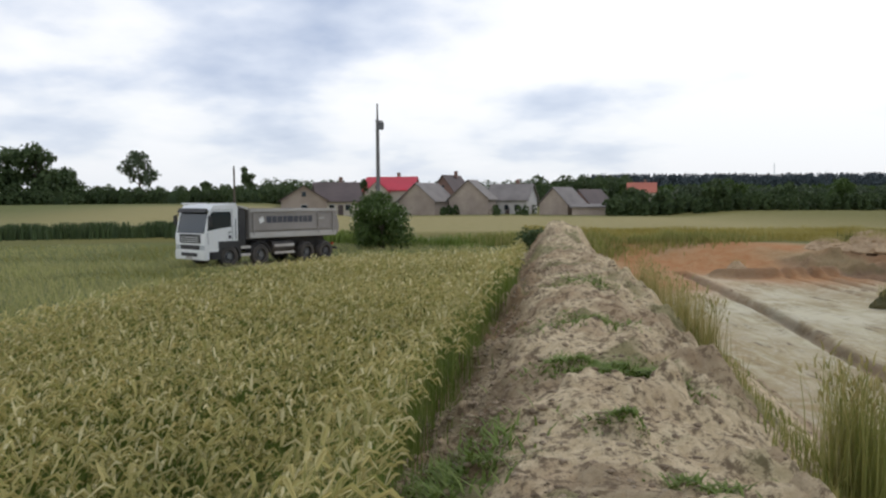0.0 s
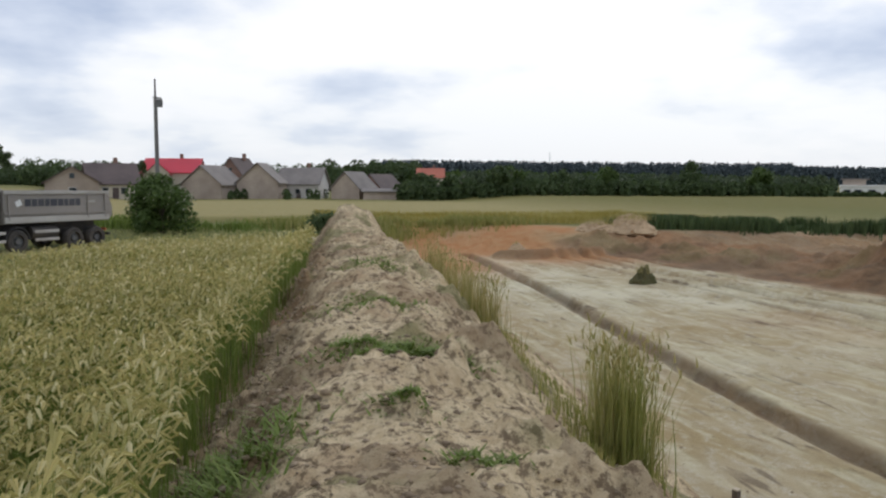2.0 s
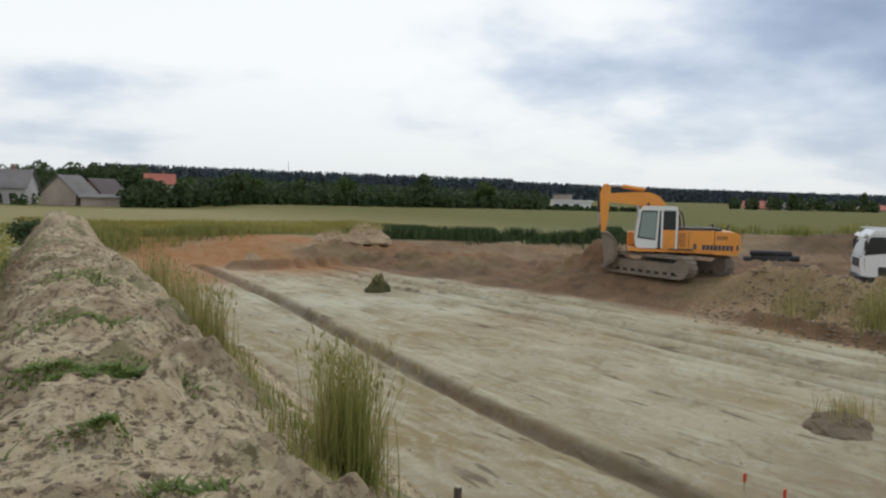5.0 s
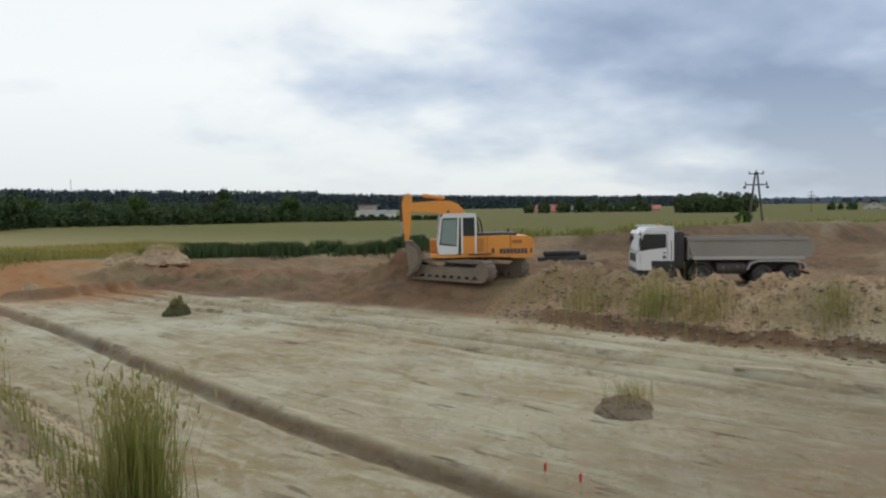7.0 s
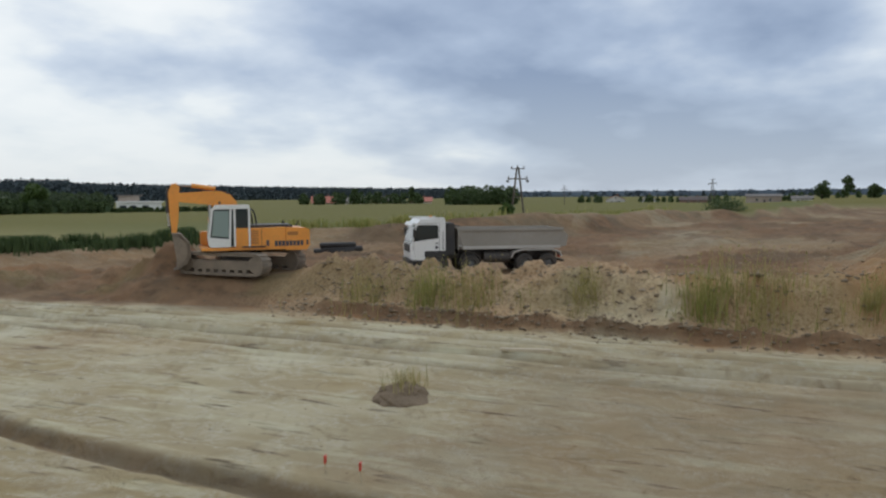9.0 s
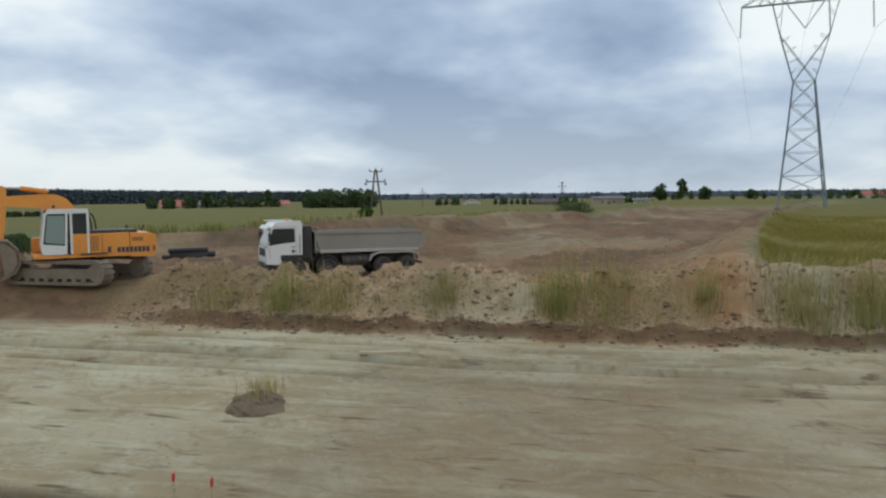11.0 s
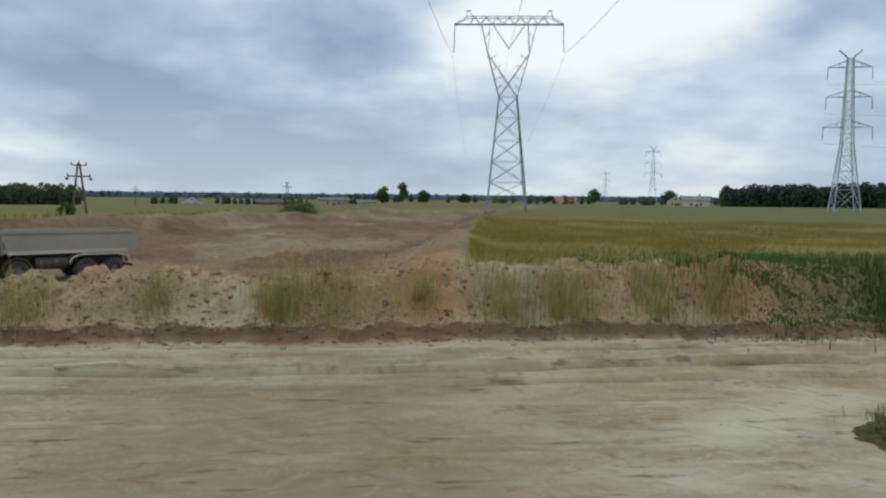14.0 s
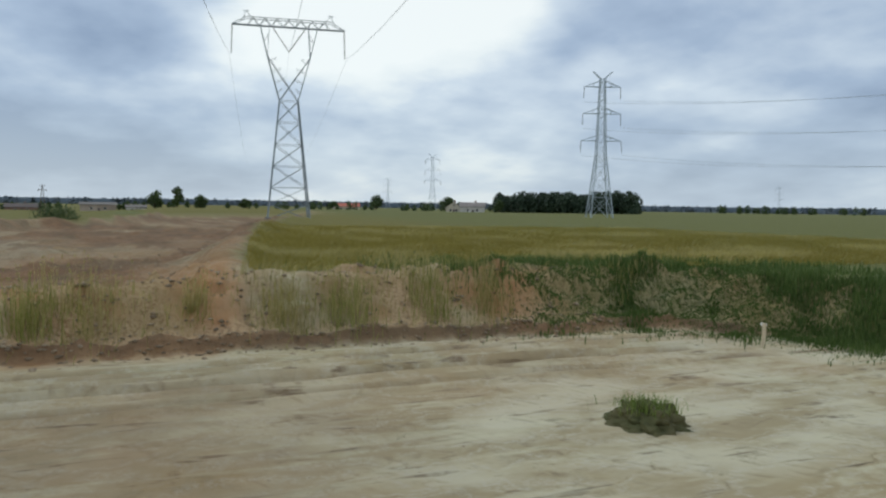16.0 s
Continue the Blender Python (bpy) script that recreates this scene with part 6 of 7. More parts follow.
def wood_band(name, az0, az1, d0, d1, h0, h1, depth, count, mat, label, seed, conifer=True, per=46, leaf=1.5, core=True, base=None, fill=(0.62, 0.74)):
    """A far wood: many small crowns in an uneven row, filled out with leaf clumps."""
    rng = np.random.RandomState(seed)
    f = rng.uniform(0, 1, count)
    az = np.radians(az0 + (az1 - az0) * f)
    d = d0 + (d1 - d0) * f + rng.uniform(0, depth, count)
    x, y = d * np.sin(az), d * np.cos(az)
    g = height(x, y, False) if base is None else np.full(count, base)
    h = (h0 + (h1 - h0) * f) * (rng.uniform(0.88, 1.03, count) if conifer else rng.uniform(0.62, 1.08, count))
    n = count * per
    pick = np.repeat(np.arange(count), per)
    u = rng.uniform(0.0, 1, n) ** 0.8
    wide = (h[pick] * 0.30) * ((1.05 - u) if conifer else np.sqrt(np.clip(1.02 - (2 * u - 0.9) ** 2, 0.05, 1)))
    a = rng.uniform(0, 2 * np.pi, n)
    p = np.stack([x[pick] + wide * np.cos(a), y[pick] + wide * np.sin(a), g[pick] + h[pick] * u], -1)
    nrm = rng.normal(size=(n, 3)) + np.stack([np.cos(a), np.sin(a), 0.6 + 0 * a], -1)
    nrm /= np.linalg.norm(nrm, axis=1)[:, None]
    t = np.cross(nrm, rng.normal(size=(n, 3)))
    t /= np.linalg.norm(t, axis=1)[:, None]
    b = np.cross(nrm, t)
    s = (leaf * rng.uniform(0.6, 1.3, n) * (1.15 - 0.6 * u))[:, None]
    v = np.stack([p - t * s, p + b * s * 0.7, p + t * s, p - b * s * 0.7], 1).reshape(-1, 3)
    faces = np.arange(4 * n).reshape(-1, 4)
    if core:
        # a solid sheet added among the crowns, standing in for the unlit inside of the wood
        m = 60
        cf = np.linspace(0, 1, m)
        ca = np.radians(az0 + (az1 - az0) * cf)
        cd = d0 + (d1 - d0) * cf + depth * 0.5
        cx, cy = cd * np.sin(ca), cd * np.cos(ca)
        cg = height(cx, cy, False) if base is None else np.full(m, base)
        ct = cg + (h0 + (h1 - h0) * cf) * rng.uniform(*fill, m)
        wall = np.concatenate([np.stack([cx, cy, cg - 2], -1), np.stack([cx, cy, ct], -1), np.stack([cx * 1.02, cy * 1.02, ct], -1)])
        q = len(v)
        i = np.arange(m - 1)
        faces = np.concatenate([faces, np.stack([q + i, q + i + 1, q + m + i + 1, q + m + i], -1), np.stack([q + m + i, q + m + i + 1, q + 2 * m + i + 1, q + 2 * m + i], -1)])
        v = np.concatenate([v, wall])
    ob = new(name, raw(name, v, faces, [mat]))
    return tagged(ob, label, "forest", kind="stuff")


wood_band("distant_forest", -40, 150, 2600, 2800, 21, 21, 200, 1500, M_HAZERIDGE, "forest along the horizon, its colour blued for haze", 1, per=10, leaf=9, fill=(0.90, 0.96))
wood_band("pine_forest", 11, 40, 640, 720, 21.5, 20, 60, 1500, M_HAZEPINE, "dark pine forest behind the village", 2, leaf=1.5, fill=(0.80, 0.88))
wood_band("pine_forest", 39, 68, 760, 1500, 19, 20, 90, 1700, M_HAZEPINE, "dark pine forest running away to the horizon", 3, leaf=1.9, fill=(0.82, 0.90))
wood_band("forest_edge", -40, -11, 172, 165, 3.6, 3.9, 12, 300, M_LEAF_DARK, "dark hedge of bushes beyond the meadow", 4, False, per=120, leaf=0.4)
wood_band("forest_edge", -13, 12, 520, 600, 15, 16, 50, 420, M_LEAF_DARK, "dark wooded slope behind the village", 5, False, leaf=1.4)
wood_band("round_topped_trees", 6.6, 13.5, 300, 300, 12.0, 12.5, 30, 46, M_LEAF_DARK, "dense round-topped trees behind the sheds", 6, False, per=260, leaf=0.9)
wood_band("field_copse", 66.3, 71.3, 330, 330, 8.0, 8.0, 25, 60, M_LEAF_DARK, "dark copse standing in the far field", 7, False, per=160, leaf=0.8)
wood_band("pine_wood", 116.9, 127.0, 400, 400, 10.5, 11.5, 60, 260, M_PINE, "dense dark pine wood on the field horizon", 8, False, per=90, leaf=1.1)
wood_band("tree_line", 13, 42, 300, 420, 8.5, 6.5, 70, 330, M_LEAF, "green trees and gardens in front of the pine forest", 9, False, per=170, leaf=1.0)
wood_band("tree_line", 17, 42.5, 225, 250, 6.2, 5.0, 50, 330, M_LEAF_GREY, "grey-green willows and orchard trees", 10, False, per=130, leaf=0.75, fill=(0.5, 0.6))
wood_band("scrub", 12.0, 42.5, 150, 170, 4.0, 2.6, 22, 330, M_LEAF_DARK, "dark green scrub along the far edge of the field", 11, False, per=170, leaf=0.45, fill=(0.4, 0.5))
wood_band("scrub", 42.5, 51, 172, 182, 1.0, 1.0, 10, 90, M_LEAF_DARK, "low dark green scrub along the far edge of the field", 17, False, per=150, leaf=0.4, core=False)
wood_band("garden_shrubs", 55.5, 64.5, 380, 400, 6, 6, 40, 40, M_LEAF_DARK, "dark shrubs by distant houses", 12, False, per=90, leaf=0.9, core=False)
wood_band("garden_shrubs", 76, 96, 420, 430, 4.2, 4.2, 40, 46, M_LEAF_DARK, "dark shrubs by distant farm buildings", 13, False, per=80, leaf=0.8, core=False)
wood_band("garden_shrubs", 97, 116.5, 420, 420, 4.0, 5.0, 40, 40, M_LEAF_DARK, "dark shrubs along the field horizon", 14, False, per=80, leaf=0.7, core=False)
wood_band("garden_shrubs", 132, 150, 1100, 1100, 11, 11, 40, 30, M_LEAF_DARK, "distant shrubs on the green horizon", 15, False, per=50, leaf=2.0, core=False)
wood_band("village_shrubs", -12, 11, 150, 150, 2.2, 2.2, 30, 46, M_LEAF_DARK, "garden shrubs between the village houses", 16, False, per=60, leaf=0.45, core=False)

tree(set_on(-27.9, 175, 30), 12.6, 9.5, 21, M_LEAF_DARK, "tall dark broad-leaved tree beyond the meadow", 2200, 0.5, 0.2, 22)
tree(set_on(-29.6, 178, 80), 11.8, 7.5, 22, M_LEAF_DARK, "dark broad-leaved tree beyond the meadow", 1800, 0.5, 0.2, 18)
tree(set_on(-26.3, 185, 10), 7.5, 8.0, 23, M_LEAF_DARK, "low dark broad-leaved tree beyond the meadow", 1500, 0.5, 0.15, 16)
tree(set_on(-21.6, 205, 50), 13.4, 9.0, 24, M_LEAF_GREY, "airy tall ash tree beyond the meadow", 1500, 0.42, 0.25, 20, 0.75)
tree(set_on(-14.3, 205, 50), 10.5, 5.5, 25, M_LEAF_DARK, "slender dark tree beyond the meadow", 1100, 0.42, 0.2, 14, 0.85)
tree(set_on(-17.2, 220, 50), 6.5, 4.0, 26, M_LEAF_DARK, "small dark tree beyond the meadow", 700, 0.42, 0.2, 12, 0.9)
tree(set_on(-5.9, 176, 0), 8.8, 2.6, 27, M_LEAF_DARK, "narrow conifer beside the red-roofed house", 800, 0.3, 0.1, 14, 0.9)
tree(set_on(-3.0, 215, 0), 9.4, 6.0, 28, M_LEAF_DARK, "dark garden tree behind the red-roofed house", 900, 0.4, 0.2, 14)
for i, (az, d, h, w) in enumerate(((19.6, 158, 6.3, 5.6), (20.6, 165, 6.8, 6.5), (14.0, 160, 5.4, 6.5), (16.2, 158, 5.0, 6.0), (27.5, 170, 6.2, 6.0), (33.5, 175, 7.2, 7.0), (37.8, 178, 6.0, 6.5), (24.2, 172, 5.6, 5.0))):
    tree(set_on(az, d, 40 * i), h, w, 40 + i, M_LEAF if i in (1, 4, 6) else M_LEAF_DARK, "bushy green tree in the scrub along the field", 1300, 0.42, 0.08, 16)
for i, (az, d, h, w) in enumerate(((92.2, 420, 8.6, 9.5), (93.7, 415, 10.6, 8), (95.25, 420, 6.2, 7.5), (98.3, 430, 6.0, 6), (104.6, 480, 6, 6), (107.8, 430, 9.5, 9), (113.2, 400, 8.0, 8), (117.0, 390, 6.0, 6))):
    tree(set_on(az, d, 40 * i), h, w, 60 + i, M_LEAF_DARK, "dark rounded tree on the field horizon", 700, 0.7, 0.12, 14)
for i, (az, d, h, w) in enumerate(((59.3, 390, 8.0, 5), (61.0, 385, 6.5, 6), (63.6, 385, 9.0, 4.5))):
    tree(set_on(az, d, 40 * i), h, w, 80 + i, M_LEAF_DARK, "dark tree by the distant houses", 700, 0.6, 0.1, 14)

tree(set_on(-4.55, 50.5, 0), 3.7, 4.0, 90, M_LEAF, "large round green elder bush with pale flower heads beside the track", 7600, 0.13, 0.0, 36, category="bush", group="bushes")
rng = np.random.RandomState(91)
bx, by = polar(-4.55, 50.5)
n = 130
d = rng.normal(size=(n, 3))
d /= np.linalg.norm(d, axis=1)[:, None]
d[:, 2] = np.abs(d[:, 2])
ctr = np.array([bx, by, ground_at(bx, by) + 1.5]) + d * np.array([2.1, 2.1, 2.0]) * rng.uniform(0.85, 1.02, n)[:, None]
v, f = leaf_cloud(ctr, np.full(n, 0.05), 420, 0.05, rng)
M_FLOWER = leafy("cream_flower_heads", [(0.42, 0.43, 0.30), (0.52, 0.52, 0.38), (0.60, 0.60, 0.46)])
tagged(new("elder_flowers", raw("elder_flowers", v, f, [M_FLOWER])), "pale cream flower heads scattered over the elder bush", "flowers", kind="stuff")
tree(set_on(7.0, 39.5, 0), 1.0, 2.2, 92, M_LEAF_DARK, "low dark weed bush at the end of the ridge", 1100, 0.10, 0.02, 16, category="bush", group="bushes")
tree(set_on(70.75, 97, 0, 0.3), 2.3, 2.3, 93, M_LEAF, "small round green bush beside the utility pole", 700, 0.22, 0.05, 14, category="bush", group="bushes")
tree(set_on(86.0, 150, 0), 1.5, 9.0, 94, M_LEAF_DARK, "low dark weed bush on the spoil heap", 2600, 0.16, 0.02, 30, category="bush", group="bushes")


# ---- tall weeds in bands ----
def weed_band(name, line, wide, n, h0, h1, mat, label, seed, blade=0.05, keep=None, gaps=0.34):
    """Tall weeds and grass along a line on the ground."""
    rng = np.random.RandomState(seed)
    pts = np.array(line, float)
    seg = np.linalg.norm(np.diff(pts, axis=0), axis=1)
    s = rng.uniform(0, seg.sum(), n)
    i = np.clip(np.searchsorted(np.cumsum(seg), s), 0, len(seg) - 1)
    f = (s - np.concatenate([[0], np.cumsum(seg)])[i]) / seg[i]
    p = pts[i] + (pts[i + 1] - pts[i]) * f[:, None]
    p = p + rng.normal(scale=wide / 2, size=(n, 2))
    k = fbm(p[:, 0], p[:, 1], 1.8, 3)
    ok = k > gaps
    if keep is not None:
        ok &= keep(p[:, 0], p[:, 1])
    p, k = p[ok], k[ok]
    z = height(p[:, 0], p[:, 1])
    n = len(p)
    tall = (h0 + (h1 - h0) * smooth(0.35, 0.62, k)) * rng.uniform(0.6, 1.1, n)
    v, fc, _ = blades(np.stack([p[:, 0], p[:, 1], z - 0.03], -1), tall, blade * rng.uniform(0.6, 1.4, n), tall * rng.uniform(0.05, 0.35, n), rng)
    ob = new(name, raw(name, v, fc, [mat]))
    return tagged(ob, label, "weeds", kind="stuff")


weed_band("weed_hedge", HEDGE, 2.0, 24000, 0.4, 1.0, M_LEAF_DARK, "band of tall dark green weeds along the field edge", 101, 0.065)
weed_band("weed_hedge", [(-46, 60), (-33, 64), (-22, 66), (-12, 60)], 3.0, 17000, 0.7, 1.3, M_LEAF_DARK, "band of tall dark green weeds beyond the mown meadow", 102, 0.11)
weed_band("weed_hedge", [(-12, 60), (-4, 54), (2, 51)], 1.6, 2600, 0.5, 0.9, M_TURF, "rough green weeds round the elder bush", 103, 0.07)
weed_band("field_margin", [(2, 53), (9, 57), (16, 60), (22, 57)], 2.5, 6000, 0.35, 0.8, M_GRASS, "rough grass along the top of the orange bank", 104, 0.06)
weed_band("field_margin", [(44, 43), (58, 40), (62, 33), (82, 24), (128, 18)], 1.6, 5000, 0.4, 0.9, M_GRASS, "rough grass along the edge of the excavation", 105, 0.09)
weed_band("bank_grass", [(26.6, 17), (26.4, 12), (26.4, 5), (26.5, -2), (26.6, -8), (26.5, -15), (25.6, -20)], 1.1, 1500, 0.25, 0.8, M_GRASSDRY, "tall dry grass growing on the pit bank", 106, 0.022, lambda x, y: fbm(x, y, 3.2, 2) > 0.46 + 0.10 * smooth(-4, 4, y))
weed_band("bank_grass", [(27.2, -3), (27.5, -9), (27.4, -15), (26.3, -20)], 1.0, 700, 0.30, 0.75, M_GRASSDRY, "tall green grass growing on the pit bank", 107, 0.022, lambda x, y: fbm(x, y, 2.2, 2) > 0.44)
weed_band("bank_weeds", [(27.6, -13.5), (27.4, -19), (25.0, -22.5), (20.5, -25), (15, -29)], 3.0, 34000, 0.10, 0.30, M_WEED, "low green weeds covering the corner of the pit bank", 108, 0.035, gaps=0.12)
weed_band("bank_weeds", [(26.2, -15.6), (25.8, -18), (24.6, -21), (22, -23.6)], 1.8, 18000, 0.08, 0.28, M_WEED, "low green weeds on the face of the pit bank", 113, 0.03, gaps=0.12)
weed_band("bank_weeds", [(31, -13), (31, -19), (28, -25), (21, -29)], 4.5, 16000, 0.2, 0.5, M_WEED, "green weeds spreading from the bank into the field", 112, 0.04)
weed_band("ridge_grass", [(3.7, 9.5), (4.4, 13.5), (5.1, 18.5), (6.6, 24.5), (8.0, 33)], 0.55, 700, 0.25, 0.75, M_GRASSDRY, "tall dry grass on the flank of the soil ridge", 109, 0.016, lambda x, y: fbm(x, y, 1.5, 2) > 0.52)
weed_band("ridge_weeds", [(3.0, 5.2), (4.3, 8.4), (4.9, 12), (5.7, 17)], 0.9, 1600, 0.06, 0.25, M_GRASS, "low weeds on the flank of the soil ridge", 110, 0.016, lambda x, y: along(x, y, CREST) > 1.75)
weed_band("toe_grass", [(-0.45, 5.5), (-0.05, 9.5), (0.75, 13.5), (1.6, 19)], 0.5, 700, 0.06, 0.22, M_TURF, "low weeds at the foot of the soil ridge", 111, 0.014)


def grass_clump(x, y, n, spread_by, tall, seed, label, mat=M_GRASS, ears=True, wide=0.013):
    """A dense clump of rye-like stalks, with drooping ears and low leaves."""
    rng = np.random.RandomState(seed)
    t = thing("grass_clump", on_ground(x, y), label, "grass clump", "grass clumps")
    p = rng.normal(scale=spread_by / 2, size=(n, 2))
    z = height(p[:, 0] + x, p[:, 1] + y) - ground_at(x, y)
    base = np.stack([p[:, 0], p[:, 1], z - 0.02], -1)
    h = tall * rng.uniform(0.55, 1.05, n)
    v, f, tip = blades(base, h, np.full(n, wide), h * rng.uniform(0.03, 0.30, n), rng)
    st = new("stalk_tuft", raw("stalk_tuft", v, f, [mat]))
    st.parent = t
    tagged(st, kind="stuff")
    if ears:
        q = tip[h > tall * 0.7]
        k = len(q)
        v, f, _ = blades(q - np.array([0, 0, 0.02]), rng.uniform(0.06, 0.11, k), np.full(k, wide * 1.8), rng.uniform(0.02, 0.09, k), rng)
        er = new("ear_tuft", raw("ear_tuft", v, f, [M_GRASSDRY]))
        er.parent = t
        tagged(er, kind="stuff")
    m = n // 2
    p = rng.normal(scale=spread_by * 0.62, size=(m, 2))
    z = height(p[:, 0] + x, p[:, 1] + y) - ground_at(x, y)
    h = tall * rng.uniform(0.15, 0.40, m)
    v, f, _ = blades(np.stack([p[:, 0], p[:, 1], z - 0.02], -1), h, np.full(m, wide * 1.3), h * rng.uniform(0.3, 1.0, m), rng)
    lv = new("leaf_tuft", raw("leaf_tuft", v, f, [M_GRASS]))
    lv.parent = t
    tagged(lv, kind="stuff")
    return t


grass_clump(4.12, 7.35, 330, 0.34, 1.36, 201, "tall dense clump of green rye stalks on the ridge flank")
grass_clump(4.42, 7.95, 160, 0.35, 1.10, 202, "smaller clump of green rye stalks on the ridge flank")
for i, (x, y, n, s, h) in enumerate(((4.35, 12.6, 120, 0.3, 0.95), (4.55, 13.9, 120, 0.35, 1.0), (4.9, 16.2, 110, 0.35, 1.0), (5.2, 18.4, 110, 0.35, 1.0), (5.5, 20.8, 110, 0.35, 1.0))):
    grass_clump(x, y, n, s, h, 210 + i, "clump of drying rye stalks on the ridge flank", M_GRASSDRY)
for i, (x, y, n, s, h) in enumerate(((26.2, 12.3, 190, 0.8, 1.15), (26.3, 10.8, 170, 1.2, 0.9), (26.1, 2.4, 230, 0.9, 1.25), (26.3, 0.9, 230, 1.3, 1.1), (26.4, 6.4, 110, 0.6, 0.7), (26.3, -2.3, 90, 0.4, 0.95), (26.2, 15.0, 150, 1.3, 0.7),
                                      (25.9, -5.0, 210, 0.9, 1.2), (25.9, -7.2, 230, 1.1, 1.2), (26.0, -10.4, 210, 1.1, 1.1), (26.0, -12.6, 190, 1.0, 1.1))):
    grass_clump(x, y, n, s, h, 230 + i, "clump of long rye grass on the pit bank", M_GRASS if i in (0, 2, 8, 9) else M_GRASSDRY, wide=0.019)


# ---- green patches on the ridge ----
def turf_patch(x, y, sx, sy, n, seed, h=0.07, mat=M_TURF):
    rng = np.random.RandomState(seed)
    p = np.stack([x + rng.normal(scale=sx / 2, size=n), y + rng.normal(scale=sy / 2, size=n)], -1)
    z = height(p[:, 0], p[:, 1])
    tall = h * rng.uniform(0.5, 1.5, n)
    v, f, _ = blades(np.stack([p[:, 0], p[:, 1], z - 0.005], -1), tall, np.full(n, 0.02), tall * rng.uniform(1.0, 2.4, n), rng)
    return tagged(new("turf_patch", raw("turf_patch", v, f, [mat])), "small patch of fresh green weeds on the soil ridge", "weeds", kind="stuff")


turf_patch(1.75, 7.75, 0.80, 0.26, 1500, 301, 0.05)
turf_patch(1.55, 7.45, 0.5, 0.2, 400, 302, 0.04)
turf_patch(1.60, 4.55, 0.30, 0.18, 220, 303, 0.04)
turf_patch(1.30, 5.5, 0.22, 0.14, 220, 304, 0.03)
turf_patch(0.05, 5.6, 0.5, 0.7, 700, 307, 0.09)
turf_patch(2.2, 7.8, 0.3, 0.5, 260, 308, 0.05)
turf_patch(2.0, 10.5, 0.7, 0.5, 400, 309, 0.05)
turf_patch(2.7, 14.0, 0.6, 0.8, 400, 310, 0.06)


# ---- crops ----
def wheat_field():
    rng = np.random.RandomState(401)
    n = 420000
    x, y = rng.uniform(-14, 3, n), rng.uniform(0, 28, n)
    d = np.hypot(x, y)
    dens = np.interp(d, [3, 7, 12, 20, 30], [300, 280, 215, 140, 105]) * (17 * 28) / n
    keep = (rng.uniform(0, 1, n) < dens) & (outline(x, y, WHEAT) < 0.10 * (fbm(x, y, 0.7, 2) - 0.5) - 0.02 + 0.16 * np.maximum(fbm(x, y, 0.5, 2) - 0.45, 0) * 4)
    # only what lies ahead of the path or just beside it
    keep &= (y > 1.5) & (x > -0.85 * y - 3.5)
    x, y, d = x[keep], y[keep], d[keep]
    n = len(x)
    z = height(x, y, False)
    grow = 1 + np.clip((d - 9) / 20, 0, 1) * 0.9
    tall = (1.08 + 0.10 * (fbm(x, y, 2.5, 3) - 0.5) * 2) * rng.uniform(0.66, 1.12, n)
    base = np.stack([x, y, z - 0.03], -1)
    turn = rng.normal(0.6, 1.1, n)
    v1, f1, tip = blades(base, tall, 0.0075 * grow, rng.uniform(0.02, 0.14, n), rng, turn)
    # nodding ears: two crossed curved strips
    out = np.stack([np.cos(turn), np.sin(turn), 0 * turn], -1)
    ln = rng.uniform(0.12, 0.21, n)
    droop = rng.uniform(0.0, 1.0, n) ** 0.7
    e0 = tip - np.array([0, 0, 0.01])
    e1 = e0 + out * (ln * 0.45 * (0.3 + droop))[:, None] + np.array([0, 0, 1.0]) * (ln * 0.5 * (1 - 0.7 * droop))[:, None]
    e2 = e1 + out * (ln * 0.45 * (0.4 + 0.5 * droop))[:, None] + np.array([0, 0, 1.0]) * (ln * 0.5 * (0.9 - 2.0 * droop))[:, None]
    w = (0.0135 * grow)[:, None]
    s1 = np.stack([-np.sin(turn), np.cos(turn), 0 * turn], -1)
    s2 = np.cross(out, s1) * 0.9 + out * 0.3
    vs, fs, off = [v1], [f1], len(v1)
    for s in (s1, s2):
        q = np.stack([e0 - s * w * 0.55, e0 + s * w * 0.55, e1 - s * w, e1 + s * w, e2 - s * w * 0.3, e2 + s * w * 0.3], 1).reshape(-1, 3)
        f = (np.array([[0, 1, 3, 2], [2, 3, 5, 4]])[None] + 6 * np.arange(n)[:, None, None]).reshape(-1, 4) + off
        vs.append(q)
        fs.append(f)
        off += len(q)
    # a long leaf on most stalks
    pick = rng.uniform(0, 1, n) < 0.75
    lb = base[pick] + np.array([0, 0, 1.0]) * (tall[pick] * rng.uniform(0.35, 0.75, pick.sum()))[:, None]
    lh = rng.uniform(0.08, 0.22, pick.sum())
    v3, f3, _ = blades(lb, lh, 0.009 * grow[pick], rng.uniform(0.10, 0.26, pick.sum()), rng)
    vs.append(v3)
    fs.append(f3 + off)
    idx = np.concatenate([np.zeros(len(f1)), np.ones(len(fs[1]) + len(fs[2])), np.zeros(len(f3))])
    ob = new("wheat_field", raw("wheat_field", np.concatenate(vs), np.concatenate(fs), [M_STALK, M_WHEAT], idx))
    return tagged(ob, "dense ripening wheat with pale nodding ears and green stalks", "wheat", kind="stuff")


wheat_field()


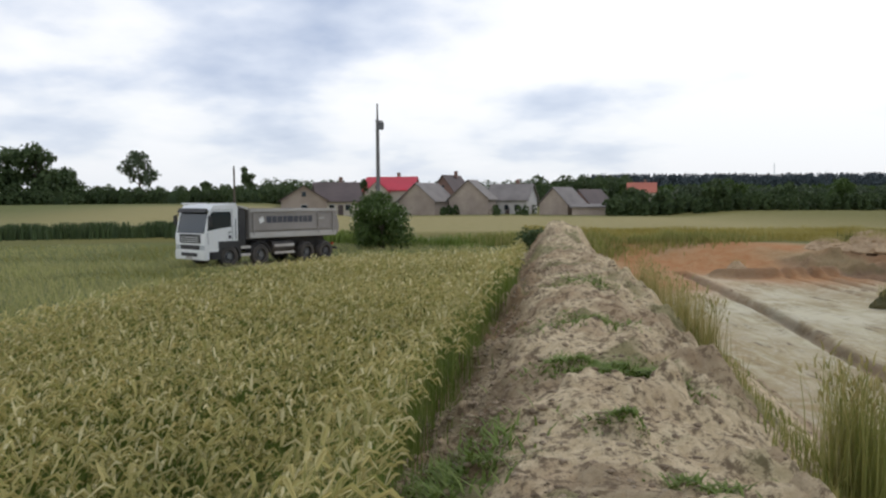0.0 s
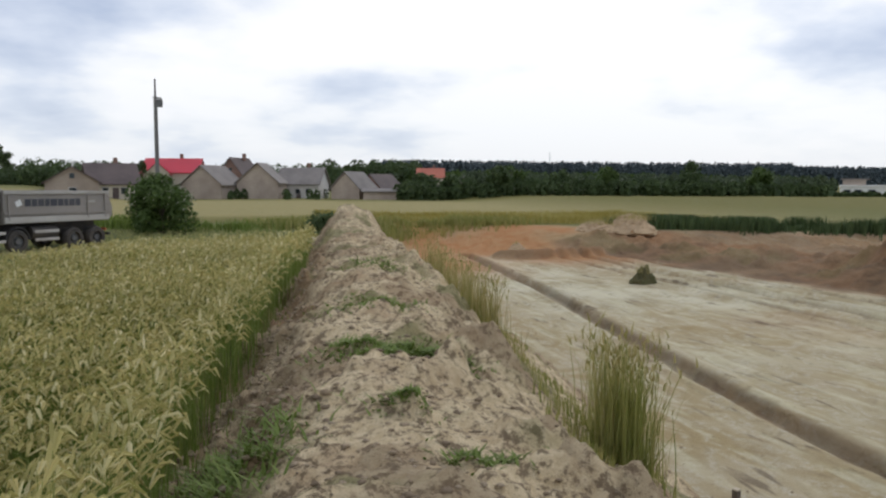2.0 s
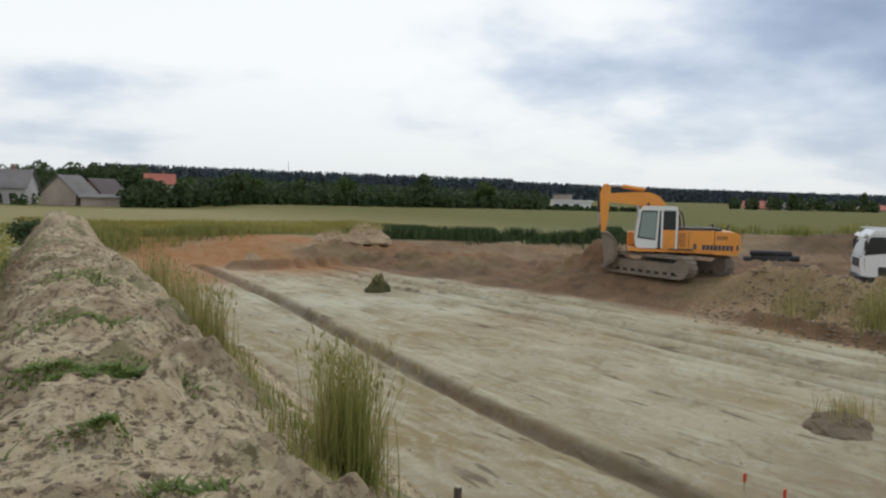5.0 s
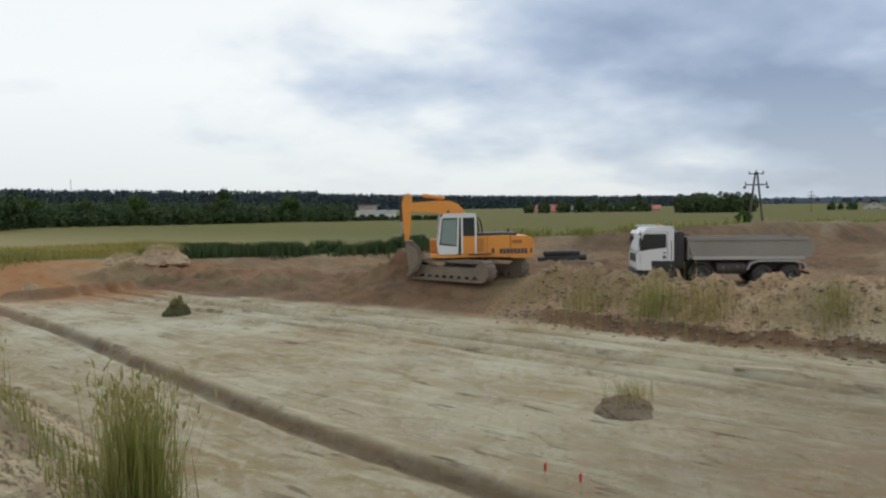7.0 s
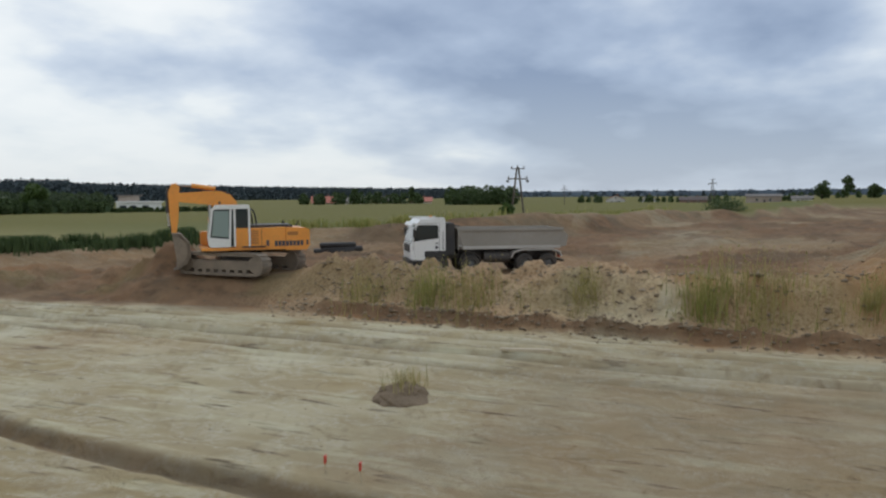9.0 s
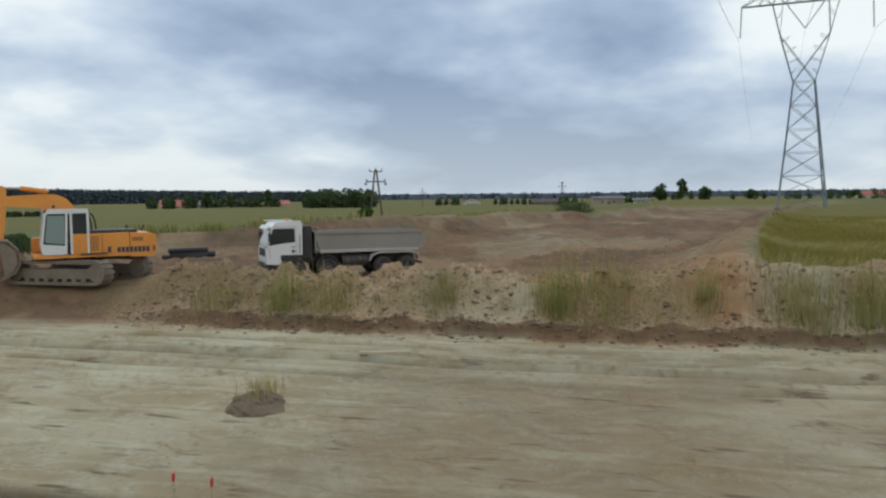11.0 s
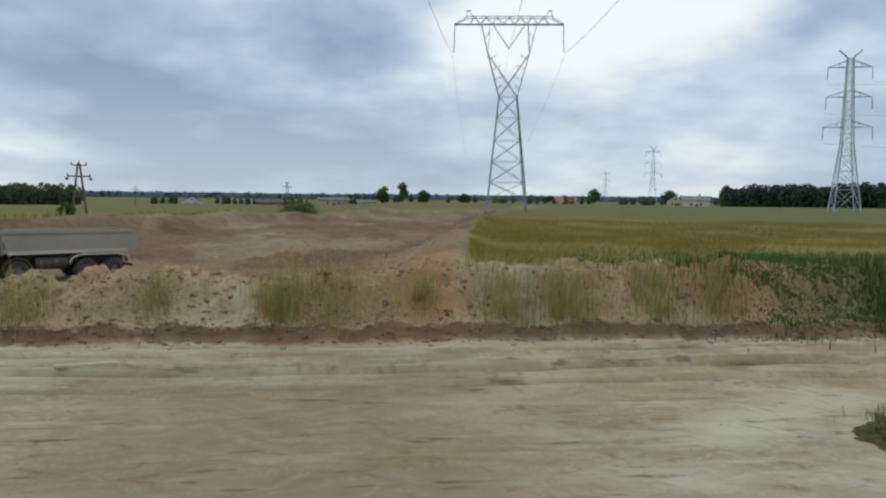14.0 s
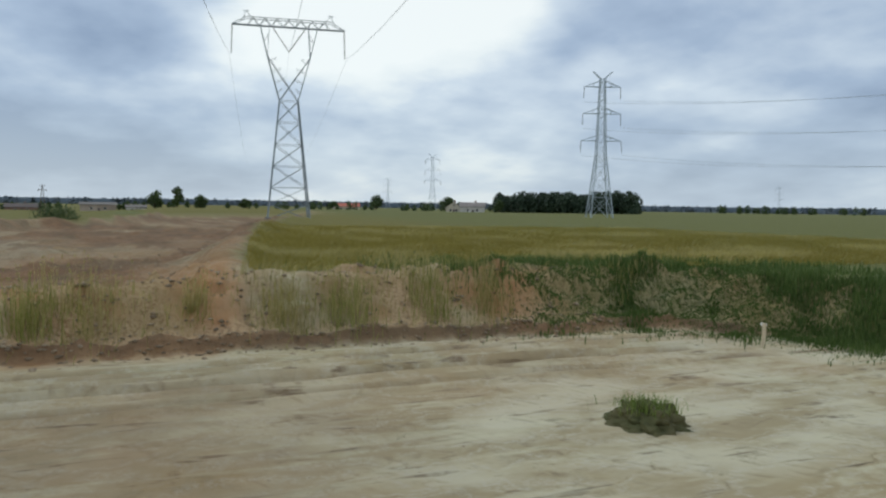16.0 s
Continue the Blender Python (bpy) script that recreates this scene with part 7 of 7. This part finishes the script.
def sward(name, x0, x1, y0, y1, n, tall, wide, mat, label, seed, keep, lean=0.6):
    """A spread of grass or crop over a stretch of ground."""
    rng = np.random.RandomState(seed)
    x, y = rng.uniform(x0, x1, n), rng.uniform(y0, y1, n)
    ok = keep(x, y, rng.uniform(0, 1, n))
    x, y = x[ok], y[ok]
    n = len(x)
    z = height(x, y, False)
    h = tall * rng.uniform(0.5, 1.15, n) * (0.65 + 0.7 * fbm(x, y, 3, 3))
    turn = 6.0 * fbm(x, y, 6, 2) + rng.normal(0, 0.7, n)
    v, f, _ = blades(np.stack([x, y, z - 0.02], -1), h, wide * rng.uniform(0.6, 1.4, n), h * lean * rng.uniform(0.4, 1.4, n), rng, turn)
    return tagged(new(name, raw(name, v, f, [mat])), label, "grass", kind="stuff")


M_LODGED = leafy("pale_lodged_crop", [(0.26, 0.27, 0.08), (0.35, 0.34, 0.115), (0.44, 0.40, 0.16)], through_light=0.3)
sward("meadow_grass", -34, 3, 8, 52, 52000, 0.34, 0.030, M_LODGED, "pale green flattened meadow grass round the lorry", 501,
      lambda x, y, u: (outline(x, y, WHEAT) > 0.1) & (x > -0.66 * y - 3) & (along(x, y, CREST) > 2.4) & (along(x, y, [(-9.5, 39.0), (-5, 41), (0, 43), (7, 45)]) > 1.9) & (u < np.interp(np.hypot(x, y), [10, 25, 50], [1, 0.8, 0.5])), 1.1)
sward("field_crop", 29.0, 95, -70, -3, 210000, 0.34, 0.030, M_CROP, "tall yellow-green rye field beyond the pit bank", 502,
      lambda x, y, u: (outline(x, y, CORRIDOR) > 1.0) & (outline(x, y, PIT) > 6.0) & (u < np.interp(np.hypot(x, y), [30, 45, 70, 110], [1, 0.8, 0.45, 0.2])), 1.3)
sward("field_crop", 8, 42, 56, 78, 16000, 0.5, 0.05, M_CROP, "yellow-green rye field beyond the orange bank", 503,
      lambda x, y, u: (outline(x, y, CORRIDOR) > 3.0) & (along(x, y, HEDGE) > 1.5), 0.4)


# ---- clods on the ridges ----
def clods(name, line, wide, n, lo, hi, seed, label, mat=M_CLOD):
    rng = np.random.RandomState(seed)
    pts = np.array(line, float)
    seg = np.linalg.norm(np.diff(pts, axis=0), axis=1)
    s = rng.uniform(0, 1, n) ** 1.4 * seg.sum()
    i = np.clip(np.searchsorted(np.cumsum(seg), s), 0, len(seg) - 1)
    f = (s - np.concatenate([[0], np.cumsum(seg)])[i]) / seg[i]
    p = pts[i] + (pts[i + 1] - pts[i]) * f[:, None] + rng.normal(scale=wide / 2, size=(n, 2))
    z = height(p[:, 0], p[:, 1])
    r = lo + (hi - lo) * rng.uniform(0, 1, n) ** 3
    unit = np.array([(1, 0, 0), (-1, 0, 0), (0, 1, 0), (0, -1, 0), (0, 0, 1), (0, 0, -1), (0.6, 0.6, 0.5), (-0.6, 0.6, 0.5), (-0.6, -0.6, 0.5), (0.6, -0.6, 0.5)])
    tri = np.array([(4, 6, 7), (4, 7, 8), (4, 8, 9), (4, 9, 6), (0, 2, 6), (2, 7, 6), (2, 1, 7), (1, 8, 7), (1, 3, 8), (3, 9, 8), (3, 0, 9), (0, 6, 9), (5, 2, 0), (5, 1, 2), (5, 3, 1), (5, 0, 3)])
    v = unit[None] * rng.uniform(0.65, 1.25, (n, 10, 1)) * (r[:, None] * rng.uniform(0.7, 1.3, (n, 3)))[:, None, :] * np.array([1, 1, 0.6])
    a = rng.uniform(0, 6.28, n)
    c, sn = np.cos(a)[:, None], np.sin(a)[:, None]
    v = np.stack([v[:, :, 0] * c - v[:, :, 1] * sn, v[:, :, 0] * sn + v[:, :, 1] * c, v[:, :, 2]], -1)
    v = v + np.stack([p[:, 0], p[:, 1], z - r * 0.08], -1)[:, None, :]
    f = tri[None] + 10 * np.arange(n)[:, None, None]
    return tagged(new(name, raw(name, v.reshape(-1, 3), f.reshape(-1, 3), [mat])), label, "soil clods", kind="stuff")


clods("ridge_clods", [(0.6, 3.0), (1.2, 7), (1.9, 11), (3.0, 18.6), (3.8, 25), (5.2, 36)], 2.0, 3600, 0.006, 0.035, 601, "loose soil clods and crumbs strewn over the ridge")
clods("flank_clods", [(-0.1, 5.5), (0.45, 9.5), (1.2, 13.5), (2.3, 20)], 0.7, 2600, 0.012, 0.06, 602, "brown soil clods on the flank of the ridge")
clods("bank_clods", [(26.0, 19), (25.6, 10), (25.5, 0), (25.5, -9), (25.0, -18)], 1.4, 1400, 0.02, 0.13, 603, "soil clods along the lip of the pit bank")
clods("bank_clods", [(28.3, 16), (28.4, 6), (28.7, -3), (28.8, -12), (28.4, -18)], 1.6, 1300, 0.025, 0.14, 604, "soil clods on the top of the pit bank")
clods("pit_clods", [(11, 4), (12, 12), (14, 22), (16, 34), (18, 44)], 7.0, 900, 0.008, 0.035, 605, "small soil crumbs on the pit floor")
clods("pit_clods", [(18, 6), (18, -4), (19, -12), (20, -18)], 6.0, 700, 0.008, 0.035, 606, "small soil crumbs on the pit floor")
clods("platform_clods", [(24, 34), (26.5, 26), (28, 20), (30, 16)], 3.0, 220, 0.02, 0.09, 607, "soil clods round the working platform", M_MOUND)
clods("corridor_clods", [(33, 2), (40, 0), (52, -2), (70, -6)], 6.0, 700, 0.03, 0.15, 608, "loose soil clods along the edge of the excavated strip")
clods("corridor_clods", [(34, 30), (46, 36), (56, 34), (66, 27), (90, 18)], 4.0, 450, 0.04, 0.16, 609, "loose soil clods below the field edge")
clods("dark_ridge_clods", [(0.6, 3.0), (1.2, 7), (1.9, 11), (3.0, 18.6), (3.8, 25), (5.2, 36)], 1.7, 2600, 0.010, 0.045, 610, "dark crumbs of topsoil strewn over the ridge", M_MOUND)
clods("dark_bank_clods", [(27.0, 18), (27.2, 8), (27.2, 0), (27.3, -8), (27.0, -16)], 1.8, 800, 0.03, 0.15, 611, "dark lumps of topsoil on the face of the pit bank", M_MOUND)
clods("lip_clods", [(25.15, 14), (25.0, 4), (24.9, -6), (24.6, -18)], 0.5, 800, 0.03, 0.14, 612, "dark lumps of earth along the cut lip of the bank", M_MOUND)
